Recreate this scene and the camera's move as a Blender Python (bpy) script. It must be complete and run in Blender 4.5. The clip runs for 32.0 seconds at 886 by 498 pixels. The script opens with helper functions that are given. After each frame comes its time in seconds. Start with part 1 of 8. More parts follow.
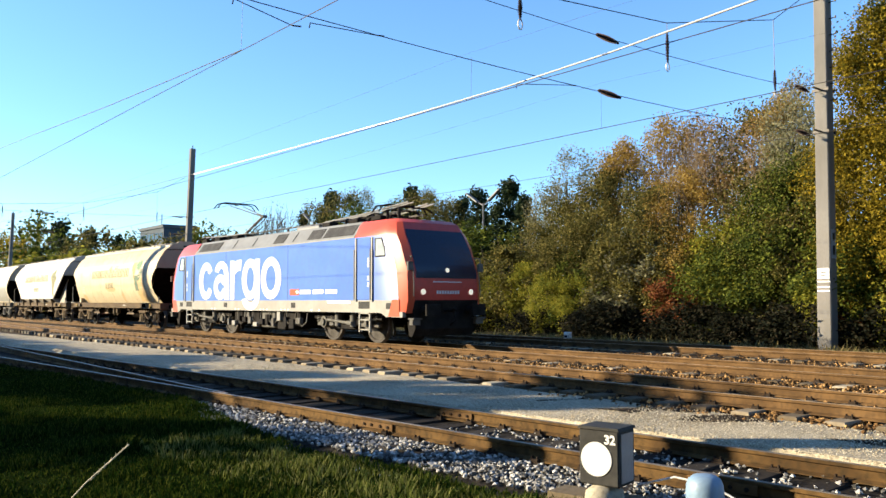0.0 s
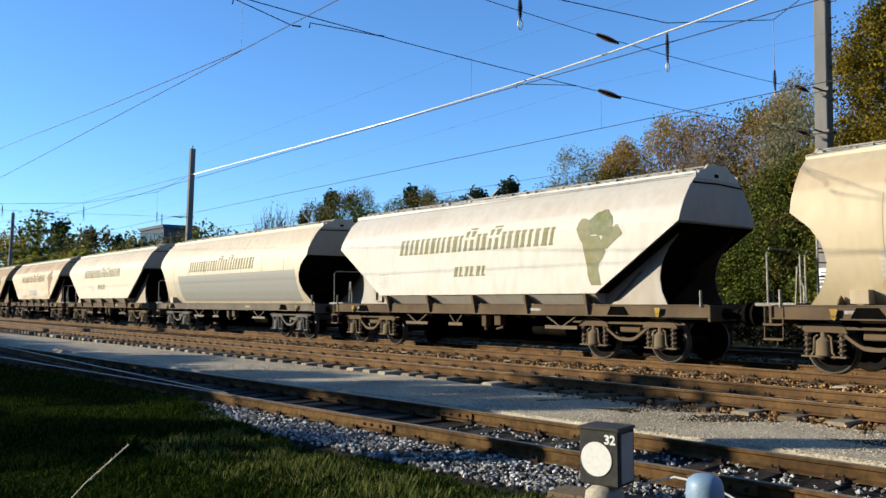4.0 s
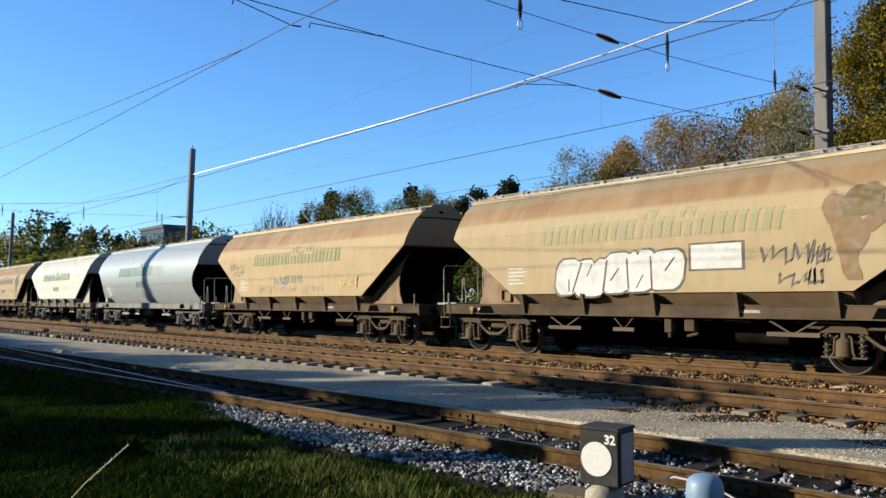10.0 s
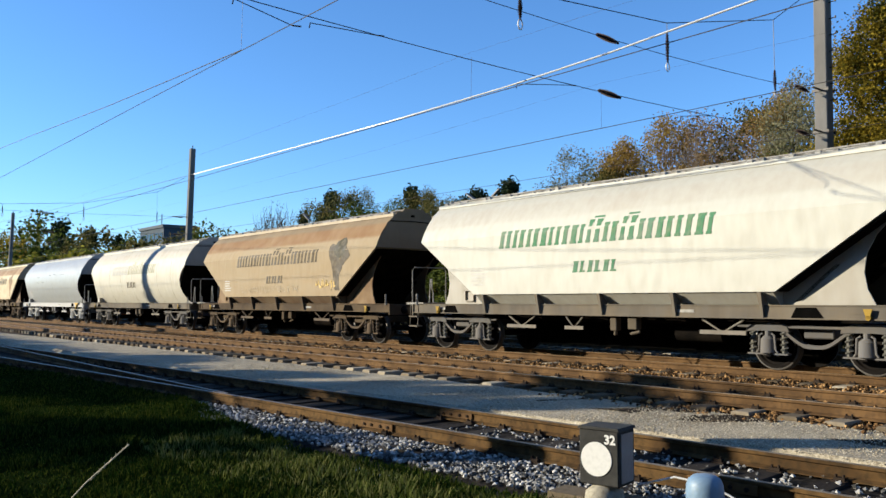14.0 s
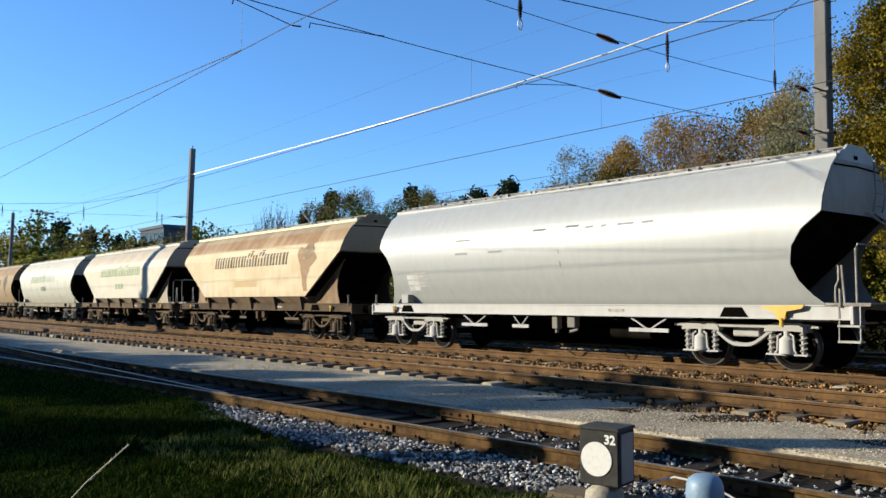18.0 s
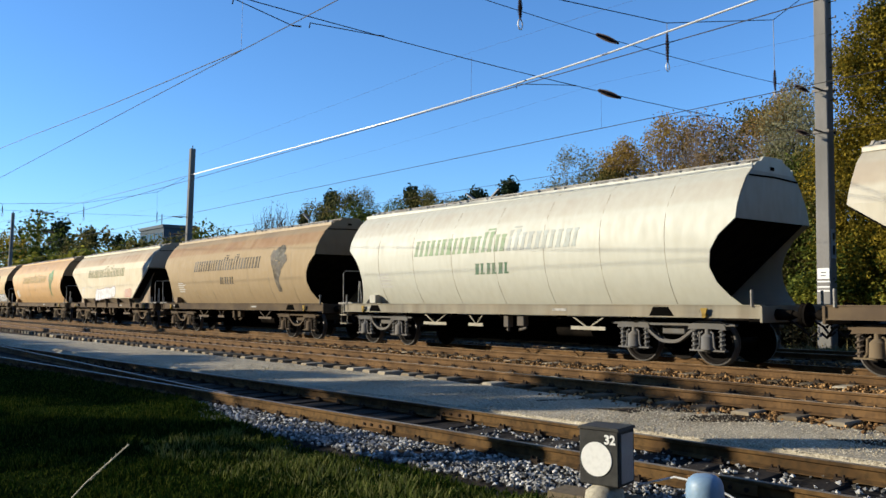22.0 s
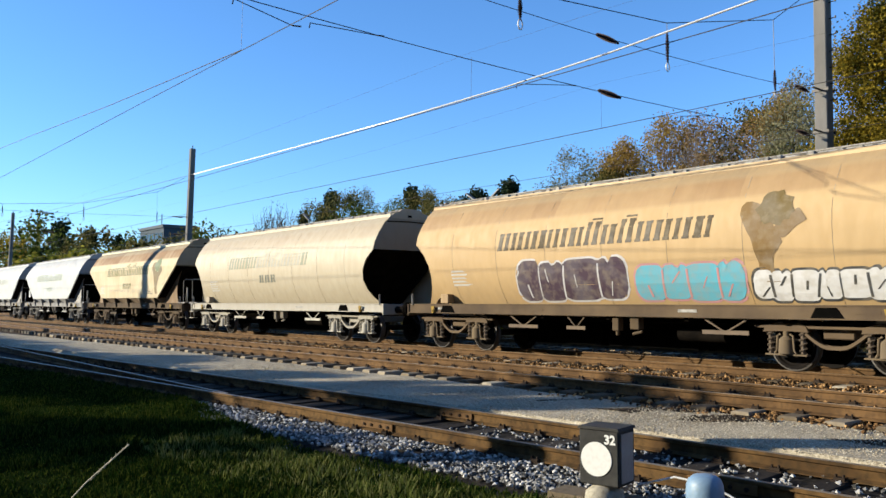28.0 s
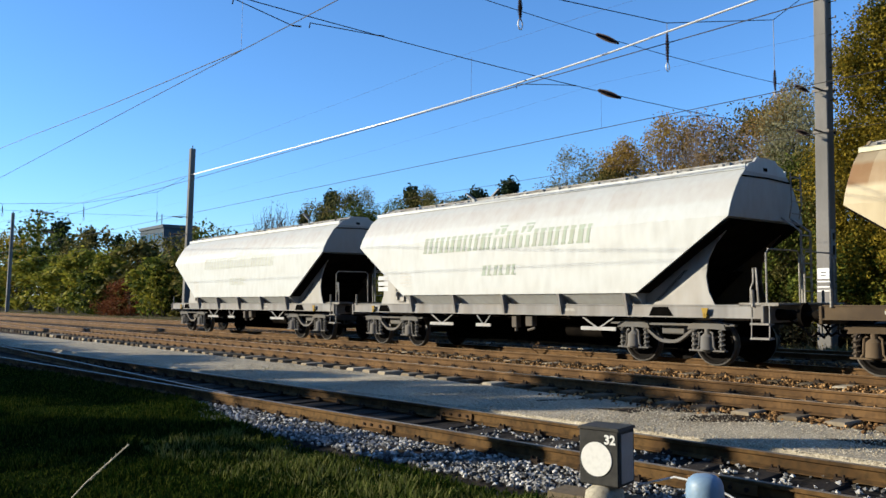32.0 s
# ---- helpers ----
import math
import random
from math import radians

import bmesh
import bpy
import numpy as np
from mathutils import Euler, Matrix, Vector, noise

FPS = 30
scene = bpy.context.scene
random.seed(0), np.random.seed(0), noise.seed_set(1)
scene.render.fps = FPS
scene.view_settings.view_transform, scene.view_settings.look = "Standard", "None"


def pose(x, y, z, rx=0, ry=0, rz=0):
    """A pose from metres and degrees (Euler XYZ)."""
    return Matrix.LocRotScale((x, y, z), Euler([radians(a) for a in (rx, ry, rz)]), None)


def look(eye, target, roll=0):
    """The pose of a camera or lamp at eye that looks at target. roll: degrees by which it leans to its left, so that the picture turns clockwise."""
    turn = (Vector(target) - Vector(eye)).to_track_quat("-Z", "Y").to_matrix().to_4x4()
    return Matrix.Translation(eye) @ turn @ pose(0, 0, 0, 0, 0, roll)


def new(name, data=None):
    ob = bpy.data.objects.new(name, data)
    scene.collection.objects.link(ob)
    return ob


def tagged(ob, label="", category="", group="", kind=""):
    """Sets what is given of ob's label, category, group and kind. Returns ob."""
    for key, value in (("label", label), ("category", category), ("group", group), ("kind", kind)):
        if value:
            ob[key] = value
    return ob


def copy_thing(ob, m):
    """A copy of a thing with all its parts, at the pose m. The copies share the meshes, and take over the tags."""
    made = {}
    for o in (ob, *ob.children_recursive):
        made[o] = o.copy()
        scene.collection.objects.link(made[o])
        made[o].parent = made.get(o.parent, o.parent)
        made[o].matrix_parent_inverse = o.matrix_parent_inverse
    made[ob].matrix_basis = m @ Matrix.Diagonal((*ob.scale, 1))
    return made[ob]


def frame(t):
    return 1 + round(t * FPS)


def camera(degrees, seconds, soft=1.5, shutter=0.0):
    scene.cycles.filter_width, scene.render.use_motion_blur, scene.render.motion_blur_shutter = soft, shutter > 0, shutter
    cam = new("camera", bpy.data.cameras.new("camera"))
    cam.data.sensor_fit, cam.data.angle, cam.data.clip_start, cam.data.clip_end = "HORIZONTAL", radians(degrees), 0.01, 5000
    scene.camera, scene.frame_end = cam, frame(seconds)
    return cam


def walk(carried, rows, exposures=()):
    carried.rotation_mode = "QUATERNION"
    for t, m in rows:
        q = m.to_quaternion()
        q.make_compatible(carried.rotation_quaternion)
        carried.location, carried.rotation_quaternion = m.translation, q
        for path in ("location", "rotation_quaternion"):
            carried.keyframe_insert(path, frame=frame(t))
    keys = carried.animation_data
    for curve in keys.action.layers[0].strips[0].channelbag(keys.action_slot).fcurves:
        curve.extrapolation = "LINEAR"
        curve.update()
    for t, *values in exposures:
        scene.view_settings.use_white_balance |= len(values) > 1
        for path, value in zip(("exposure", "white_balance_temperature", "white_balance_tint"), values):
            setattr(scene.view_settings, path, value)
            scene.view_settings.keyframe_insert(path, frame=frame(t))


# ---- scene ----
# ---- camera: stands still beside the line, eye 1.34 m over the rail heads ----
EYE = (0.0, 0.0, 1.344)
YAW, PITCH, ROLL = 50.516, 3.542, 0.149
cam = camera(56.65, 32.0, soft=1.5)
AIM = (EYE[0] - math.sin(radians(YAW)) * math.cos(radians(PITCH)), EYE[1] + math.cos(radians(YAW)) * math.cos(radians(PITCH)), EYE[2] + math.sin(radians(PITCH)))
STAND = look(EYE, AIM, -ROLL)
walk(cam, [(0.0, STAND), (32.0, STAND)],
     exposures=[(0.0, 1.66, 6450, 8), (0.6, 1.54, 6300, 4), (1.2, 1.16, 6000, 3), (1.6, 1.02, 5850, 5), (2.0, 0.98, 5750, 6)] + [(t, s, 5650, 8) for t, s in ((3.0, 1.0), (6.0, 0.94), (8.0, 0.90), (10.0, 0.96), (12.0, 1.04), (14.0, 0.98), (17.0, 1.02), (18.5, 0.92), (21.0, 0.87), (23.0, 0.98), (24.0, 1.08), (25.0, 1.02), (28.0, 1.08), (30.0, 1.02), (32.0, 1.00))])

# ---- daylight: low autumn sun from the side of the camera, clear sky ----
SUN_EL = radians(18.0)
SUN_FROM = Vector((-0.66 * math.cos(SUN_EL), -0.75 * math.cos(SUN_EL), math.sin(SUN_EL))).normalized()
world = bpy.data.worlds.new("sky")
scene.world = world
world.use_nodes = True
wn = world.node_tree.nodes
sky = wn.new("ShaderNodeTexSky")
sky.sky_type, sky.sun_disc = "NISHITA", False
sky.sun_elevation = SUN_EL
sky.sun_rotation = math.atan2(SUN_FROM.x, SUN_FROM.y)
sky.air_density, sky.dust_density, sky.ozone_density = 1.0, 0.03, 5.6
wn["Background"].inputs["Strength"].default_value = 0.1065
world.node_tree.links.new(sky.outputs[0], wn["Background"].inputs["Color"])
sun = bpy.data.lights.new("sun", "SUN")
sun.energy, sun.angle, sun.color = 5.0, radians(0.53), (1.0, 0.835, 0.585)
sun_ob = new("sun", sun)
sun_ob.matrix_world = look(SUN_FROM * 60, (0, 0, 0))


# ---- materials ----
def mat(name, rough=0.8, metal=0.0):
    m = bpy.data.materials.new(name)
    m.use_nodes = True
    b = m.node_tree.nodes["Principled BSDF"]
    b.inputs["Roughness"].default_value, b.inputs["Metallic"].default_value = rough, metal
    b.inputs["Specular IOR Level"].default_value = 0.5 if rough < 0.6 else 0.1
    return m, m.node_tree.nodes, m.node_tree.links, b


def mixrgb(n, l, fac, a, b):
    x = n.new("ShaderNodeMix")
    x.data_type = "RGBA"
    for sock, val in ((x.inputs["Factor"], fac), (x.inputs["A"], a), (x.inputs["B"], b)):
        if isinstance(val, (float, int)):
            sock.default_value = val
        elif isinstance(val, tuple):
            sock.default_value = (*val, 1) if len(val) == 3 else val
        else:
            l.new(val, sock)
    return x.outputs["Result"]


def noise_fac(n, l, scale, lo=0.4, hi=0.6, detail=5.0, stretch=(1, 1, 1), space="Object"):
    tc, mp = n.new("ShaderNodeTexCoord"), n.new("ShaderNodeMapping")
    l.new(tc.outputs[space], mp.inputs["Vector"])
    mp.inputs["Scale"].default_value = stretch
    t = n.new("ShaderNodeTexNoise")
    l.new(mp.outputs[0], t.inputs["Vector"])
    t.inputs["Scale"].default_value, t.inputs["Detail"].default_value = scale, detail
    r = n.new("ShaderNodeMapRange")
    r.inputs["From Min"].default_value, r.inputs["From Max"].default_value = lo, hi
    l.new(t.outputs["Fac"], r.inputs["Value"])
    return r.outputs["Result"], t.outputs["Fac"]


def bumped(n, l, b, height, strength, dist=0.02):
    bp = n.new("ShaderNodeBump")
    bp.inputs["Strength"].default_value, bp.inputs["Distance"].default_value = strength, dist
    l.new(height, bp.inputs["Height"])
    l.new(bp.outputs[0], b.inputs["Normal"])


def two_tone(name, a, b_col, scale, rough=0.85, lo=0.4, hi=0.6, c=None, c_scale=30.0, bump=0.3, metal=0.0, stretch=(1, 1, 1), dist=0.02, c_amt=0.5):
    """A surface of two colours in large patches, with a finer third one and a relief."""
    m, n, l, b = mat(name, rough, metal)
    f, _ = noise_fac(n, l, scale, lo, hi, stretch=stretch)
    col = mixrgb(n, l, f, a, b_col)
    f2, h2 = noise_fac(n, l, c_scale, 0.45, 0.65, stretch=stretch)
    if c:
        mul = n.new("ShaderNodeMath")
        mul.operation = "MULTIPLY"
        l.new(f2, mul.inputs[0])
        mul.inputs[1].default_value = c_amt
        col = mixrgb(n, l, mul.outputs[0], col, c)
    l.new(col, b.inputs["Base Color"])
    if bump:
        bumped(n, l, b, h2, bump, dist)
    return m


def speckle(name, colours, scale, rough=0.95, bump=0.6, dist=0.03):
    """Loose stone: each cell of a Voronoi pattern takes one of the colours."""
    m, n, l, b = mat(name, rough)
    tc, v = n.new("ShaderNodeTexCoord"), n.new("ShaderNodeTexVoronoi")
    l.new(tc.outputs["Object"], v.inputs["Vector"])
    v.inputs["Scale"].default_value = scale
    sep, ramp = n.new("ShaderNodeSeparateColor"), n.new("ShaderNodeValToRGB")
    l.new(v.outputs["Color"], sep.inputs[0])
    l.new(sep.outputs[0], ramp.inputs["Fac"])
    els = ramp.color_ramp.elements
    while len(els) < len(colours):
        els.new(0.5)
    for i, c in enumerate(colours):
        els[i].position, els[i].color = i / (len(colours) - 1), (*c, 1)
    f, _ = noise_fac(n, l, 0.6, 0.35, 0.7)
    dark = n.new("ShaderNodeMapRange")
    dark.inputs["To Min"].default_value, dark.inputs["To Max"].default_value = 0.7, 1.1
    l.new(f, dark.inputs["Value"])
    mx = n.new("ShaderNodeVectorMath")
    mx.operation = "SCALE"
    l.new(ramp.outputs["Color"], mx.inputs[0])
    l.new(dark.outputs["Result"], mx.inputs["Scale"])
    l.new(mx.outputs[0], b.inputs["Base Color"])
    bumped(n, l, b, v.outputs["Distance"], bump, dist)
    return m


def island_mix(name, a, b_col, c, rough=0.8, bump=0.0, trans=0.0, obj=False):
    """Each loose piece takes a colour between a, b_col and c at random."""
    m, n, l, b = mat(name, rough)
    if obj:
        src = n.new("ShaderNodeObjectInfo").outputs["Random"]
    else:
        src = n.new("ShaderNodeNewGeometry").outputs["Random Per Island"]
    ramp = n.new("ShaderNodeValToRGB")
    els = ramp.color_ramp.elements
    els.new(0.5)
    for i, cc in enumerate((a, b_col, c)):
        els[i].position, els[i].color = i / 2, (*cc, 1)
    l.new(src, ramp.inputs["Fac"])
    f, h = noise_fac(n, l, 14.0, 0.3, 0.7)
    dk = n.new("ShaderNodeMapRange")
    dk.inputs["To Min"].default_value, dk.inputs["To Max"].default_value = 0.75, 1.1
    l.new(f, dk.inputs["Value"])
    mx = n.new("ShaderNodeVectorMath")
    mx.operation = "SCALE"
    l.new(ramp.outputs["Color"], mx.inputs[0])
    l.new(dk.outputs["Result"], mx.inputs["Scale"])
    l.new(mx.outputs[0], b.inputs["Base Color"])
    if trans:
        tr, ms = n.new("ShaderNodeBsdfTranslucent"), n.new("ShaderNodeMixShader")
        l.new(mx.outputs[0], tr.inputs["Color"])
        ms.inputs["Fac"].default_value = trans
        out = n["Material Output"]
        l.new(b.outputs[0], ms.inputs[1])
        l.new(tr.outputs[0], ms.inputs[2])
        l.new(ms.outputs[0], out.inputs["Surface"])
    if bump:
        bumped(n, l, b, h, bump)
    return m


def zone_ramp(n, l, z_out, stops):
    """A ramp over the height of a wagon, from 1.2 to 4.2 m over the rails."""
    mr, ramp = n.new("ShaderNodeMapRange"), n.new("ShaderNodeValToRGB")
    mr.inputs["From Min"].default_value, mr.inputs["From Max"].default_value = 1.2, 4.2
    l.new(z_out, mr.inputs["Value"])
    l.new(mr.outputs["Result"], ramp.inputs["Fac"])
    els = ramp.color_ramp.elements
    while len(els) < len(stops):
        els.new(0.5)
    for e, (z, c) in zip(els, stops):
        e.position, e.color = (z - 1.2) / 3.0, (*c, 1)
    return ramp.outputs["Color"]


def wagon_paint(name, amounts=(0.55, 0.20, 0.14, 0.92, 1.1, 0.85), tones=((0.235, 0.16, 0.08), (0.19, 0.10, 0.036), (0.15, 0.11, 0.062)), gloss=(0.52, 0.68), metal=0.0, relief=0.05):
    """Painted sheet in the object's own colour; its alpha says how much dirt lies on it, in bands by height."""
    m, n, l, b = mat(name, 0.42, metal)
    if gloss[0] > 0.6:
        b.inputs["Specular IOR Level"].default_value = 0.15
    oi = n.new("ShaderNodeObjectInfo")
    tc, sx = n.new("ShaderNodeTexCoord"), n.new("ShaderNodeSeparateXYZ")
    l.new(tc.outputs["Object"], sx.inputs[0])
    streak, _ = noise_fac(n, l, 1.6, 0.36, 0.66, 6.0, (1.8, 1.0, 0.16))
    patchy, _ = noise_fac(n, l, 0.9, 0.40, 0.62, 4.0, (1.0, 1.0, 1.6))
    fine, h = noise_fac(n, l, 6.0, 0.35, 0.75, 6.0, (1.0, 1.0, 0.35))
    zones = zone_ramp(n, l, sx.outputs["Z"], [(z, (v, v, v)) for z, v in zip((1.2, 1.75, 3.24, 3.33, 3.66, 3.74), amounts)])
    tone = zone_ramp(n, l, sx.outputs["Z"], [(3.2, tones[0]), (3.36, tones[1]), (3.66, tones[1]), (3.76, tones[2])])

    def calc(op, a, c, clamp=False):
        x = n.new("ShaderNodeMath")
        x.operation, x.use_clamp = op, clamp
        for i, val in enumerate((a, c)):
            if isinstance(val, float):
                x.inputs[i].default_value = val
            else:
                l.new(val, x.inputs[i])
        return x.outputs[0]

    runs = calc("ADD", calc("MULTIPLY", streak, 0.7), 0.45)
    # roof sheets, each soiled a little differently
    sheet, rand, upper = n.new("ShaderNodeMath"), n.new("ShaderNodeTexWhiteNoise"), n.new("ShaderNodeMapRange")
    sheet.operation, rand.noise_dimensions = "FLOOR", "1D"
    l.new(calc("ADD", calc("MULTIPLY", sx.outputs["X"], 1.25), calc("MULTIPLY", oi.outputs["Random"], 50.0)), sheet.inputs[0])
    l.new(sheet.outputs[0], rand.inputs["W"])
    upper.inputs["From Min"].default_value, upper.inputs["From Max"].default_value = 3.16, 3.30
    l.new(sx.outputs["Z"], upper.inputs["Value"])
    low = calc("SUBTRACT", 1.0, upper.outputs["Result"])
    runs = calc("ADD", calc("MULTIPLY", runs, calc("ADD", 0.35, calc("MULTIPLY", low, 0.65))), calc("MULTIPLY", upper.outputs["Result"], 0.62))
    uneven = calc("ADD", 1.0, calc("MULTIPLY", upper.outputs["Result"], calc("MULTIPLY", calc("SUBTRACT", rand.outputs["Value"], 0.5), 0.5)))
    amt = calc("MULTIPLY", calc("MULTIPLY", calc("MULTIPLY", zones, uneven), runs), calc("MULTIPLY", oi.outputs["Alpha"], 1.7), True)
    col = mixrgb(n, l, amt, oi.outputs["Color"], tone)
    col = mixrgb(n, l, calc("MULTIPLY", patchy, calc("MULTIPLY", oi.outputs["Alpha"], 0.42), True), col, (0.294, 0.21, 0.105))
    col = mixrgb(n, l, calc("MULTIPLY", fine, 0.14, True), col, (0.161, 0.119, 0.07))
    l.new(col, b.inputs["Base Color"])
    rr = n.new("ShaderNodeMapRange")
    rr.inputs["To Min"].default_value, rr.inputs["To Max"].default_value = gloss
    l.new(fine, rr.inputs["Value"])
    l.new(calc("ADD", rr.outputs["Result"], calc("MULTIPLY", oi.outputs["Alpha"], 0.4), True), b.inputs["Roughness"])
    if relief:
        bumped(n, l, b, h, relief, 0.02)
    return m


def plain(name, col, rough=0.6, metal=0.0, grime=(0.035, 0.028, 0.021), amt=0.35, scale=4.0):
    return two_tone(name, col, tuple(c * (1 - amt) + g * amt for c, g in zip(col, grime)), scale, rough, 0.4, 0.65, tuple(c * 0.7 for c in col), 25.0, 0.12, metal, c_amt=0.3)


M_PAINT = wagon_paint("wagon_paint")
# dusty underframe steel, set darker to include the shade it stands in
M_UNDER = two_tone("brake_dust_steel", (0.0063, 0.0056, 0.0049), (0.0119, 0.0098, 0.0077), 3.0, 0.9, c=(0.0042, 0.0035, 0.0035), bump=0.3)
M_SILVER = wagon_paint("silver_wagon_paint", gloss=(0.36, 0.42), metal=0.0, relief=0.0)
M_GUSSET = wagon_paint("rust_stained_end_paint", (0.95, 0.9, 0.55, 0.45, 0.45, 0.45), ((0.119, 0.0665, 0.028), (0.168, 0.098, 0.042), (0.196, 0.119, 0.056)), (0.45, 0.7))
M_SOLE = wagon_paint("solebar_paint", (0.7, 0.6, 0.6, 0.6, 0.6, 0.6), ((0.035, 0.0252, 0.0175), (0.0455, 0.0308, 0.0196), (0.0315, 0.0238, 0.0175)), (0.75, 0.95))
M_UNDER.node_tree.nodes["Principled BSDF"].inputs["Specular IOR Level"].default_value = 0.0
M_WHEEL = two_tone("wheel_steel", (0.0056, 0.0045, 0.0038), (0.0098, 0.0077, 0.0063), 4.0, 0.85, c=(0.007, 0.0056, 0.0049), bump=0.1)
M_TREAD = plain("bright_tread_steel", (0.105, 0.0945, 0.084), 0.5, 0.3, amt=0.4)
M_RAILSIDE = two_tone("rusty_rail_web", (0.1219, 0.0696, 0.0281), (0.0745, 0.0420, 0.0170), 2.0, 0.8, c=(0.0474, 0.0289, 0.0158), c_scale=18, bump=0.2)
# siding webs toned down for the tree shade the siding lies in
M_RAILDARK = two_tone("oily_siding_rail_web", (0.104, 0.060, 0.0215), (0.055, 0.031, 0.012), 2.0, 0.85, c=(0.0125, 0.0119, 0.0071), c_scale=14, bump=0.3)
M_RAILTOP = plain("worn_rail_head", (0.315, 0.2188, 0.1225), 0.48, 0.35, amt=0.3, scale=2.0)
M_RAILSHINE = two_tone("polished_rail_head", (0.16, 0.133, 0.10), (0.105, 0.083, 0.06), 1.5, 0.45, c=(0.15, 0.11, 0.07), c_scale=9, bump=0.05, metal=0.5, c_amt=0.4)
M_SLEEPER = island_mix("weathered_sleeper_wood", (0.0696, 0.0522, 0.0329), (0.1653, 0.1307, 0.0860), (0.3478, 0.2993, 0.2191), 0.9, 0.5, obj=True)
M_BALLAST = speckle("brown_ballast", ((0.0065, 0.0042, 0.0029), (0.0215, 0.0135, 0.0067), (0.0588, 0.0364, 0.0174), (0.0107, 0.0072, 0.0049), (0.1178, 0.0780, 0.0386)), 11.0)
# dirty siding bed, with the shade over it taken into the colour
M_BALLAST_GREY = speckle("dark_siding_ballast", ((0.005, 0.0042, 0.0034), (0.0125, 0.0105, 0.0084), (0.030, 0.025, 0.019), (0.0076, 0.006, 0.0046)), 11.0)
M_STONE_BROWN = island_mix("brown_ballast_stone", (0.0229, 0.0136, 0.0057), (0.1173, 0.0630, 0.0241), (0.4586, 0.2719, 0.1089), 0.9)
M_STONE_GREY = island_mix("grey_ballast_stone", (0.045, 0.044, 0.041), (0.20, 0.195, 0.185), (0.55, 0.53, 0.49), 0.9)
M_PEBBLE = island_mix("pale_path_pebbles", (0.182, 0.147, 0.091), (0.406, 0.343, 0.238), (0.574, 0.518, 0.392), 0.95)
M_GRAVEL = speckle("pale_gravel", ((0.189, 0.1575, 0.105), (0.35, 0.301, 0.21), (0.462, 0.4025, 0.287), (0.217, 0.1785, 0.119), (0.56, 0.497, 0.371)), 70.0, 0.95, 0.5, 0.008)
M_SOIL = two_tone("dry_soil_and_grass", (0.0245, 0.0224, 0.0098), (0.0595, 0.0476, 0.0231), 0.5, 0.95, c=(0.0245, 0.0315, 0.0084), c_scale=9, bump=0.6)
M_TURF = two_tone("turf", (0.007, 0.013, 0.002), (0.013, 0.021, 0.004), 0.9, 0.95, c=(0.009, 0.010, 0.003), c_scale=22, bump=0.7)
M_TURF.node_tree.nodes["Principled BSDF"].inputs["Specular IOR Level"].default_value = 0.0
M_SOLE.node_tree.nodes["Principled BSDF"].inputs["Specular IOR Level"].default_value = 0.2
M_CONCRETE = two_tone("mast_concrete", (0.175, 0.1645, 0.1505), (0.126, 0.119, 0.1085), 1.2, 0.85, c=(0.14, 0.133, 0.119), c_scale=30, bump=0.15, stretch=(1, 1, 0.3))
M_WIRE = plain("dark_wire", (0.042, 0.0385, 0.035), 0.5, 0.6)
M_WIRE_ALU = plain("bright_aluminium_wire", (0.63, 0.637, 0.644), 0.5, 0.45, amt=0.03)
M_INSUL = plain("brown_porcelain", (0.035, 0.0196, 0.014), 0.65, amt=0.2)
M_CRUST = two_tone("flaking_white_roof_edge", (0.4158, 0.3969, 0.3528), (0.315, 0.2898, 0.2394), 2.5, 0.8, 0.45, 0.6, (0.063, 0.0536, 0.0441), 7.0, 0.5, c_amt=0.75)
M_GLASS_GREY = plain("pale_fitting", (0.42, 0.406, 0.378), 0.4, 0.3)


# ---- mesh helpers ----
def box(bm, x0, x1, y0, y1, z0, z1, m=None):
    vs = [bm.verts.new((x, y, z)) for x in (x0, x1) for y in (y0, y1) for z in (z0, z1)]
    if m is not None:
        for v in vs:
            v.co = m @ v.co
    for f in ((0, 1, 3, 2), (4, 6, 7, 5), (0, 4, 5, 1), (2, 3, 7, 6), (0, 2, 6, 4), (1, 5, 7, 3)):
        bm.faces.new([vs[i] for i in f])


def rod(bm, a, b, r, seg=8, r2=None, caps=True):
    a, b = Vector(a), Vector(b)
    d = (b - a).normalized()
    u = d.orthogonal().normalized()
    w = d.cross(u)
    r2 = r if r2 is None else r2
    rings = []
    for p, rr in ((a, r), (b, r2)):
        rings.append([bm.verts.new(p + u * (rr * math.cos(2 * math.pi * i / seg)) + w * (rr * math.sin(2 * math.pi * i / seg))) for i in range(seg)])
    for i in range(seg):
        j = (i + 1) % seg
        bm.faces.new((rings[0][i], rings[0][j], rings[1][j], rings[1][i]))
    if caps:
        bm.faces.new(rings[0][::-1])
        bm.faces.new(rings[1])


def pipe(bm, pts, r, seg=6):
    """A bent tube through the points."""
    pts = [Vector(p) for p in pts]
    rings = []
    for i, p in enumerate(pts):
        d = (pts[min(i + 1, len(pts) - 1)] - pts[max(i - 1, 0)]).normalized()
        u = d.cross(Vector((0.13, 0.31, 0.94))).normalized()
        w = d.cross(u)
        rings.append([bm.verts.new(p + u * (r * math.cos(2 * math.pi * k / seg)) + w * (r * math.sin(2 * math.pi * k / seg))) for k in range(seg)])
    for a, b in zip(rings, rings[1:]):
        for i in range(seg):
            j = (i + 1) % seg
            bm.faces.new((a[i], a[j], b[j], b[i]))
    bm.faces.new(rings[0][::-1])
    bm.faces.new(rings[-1])


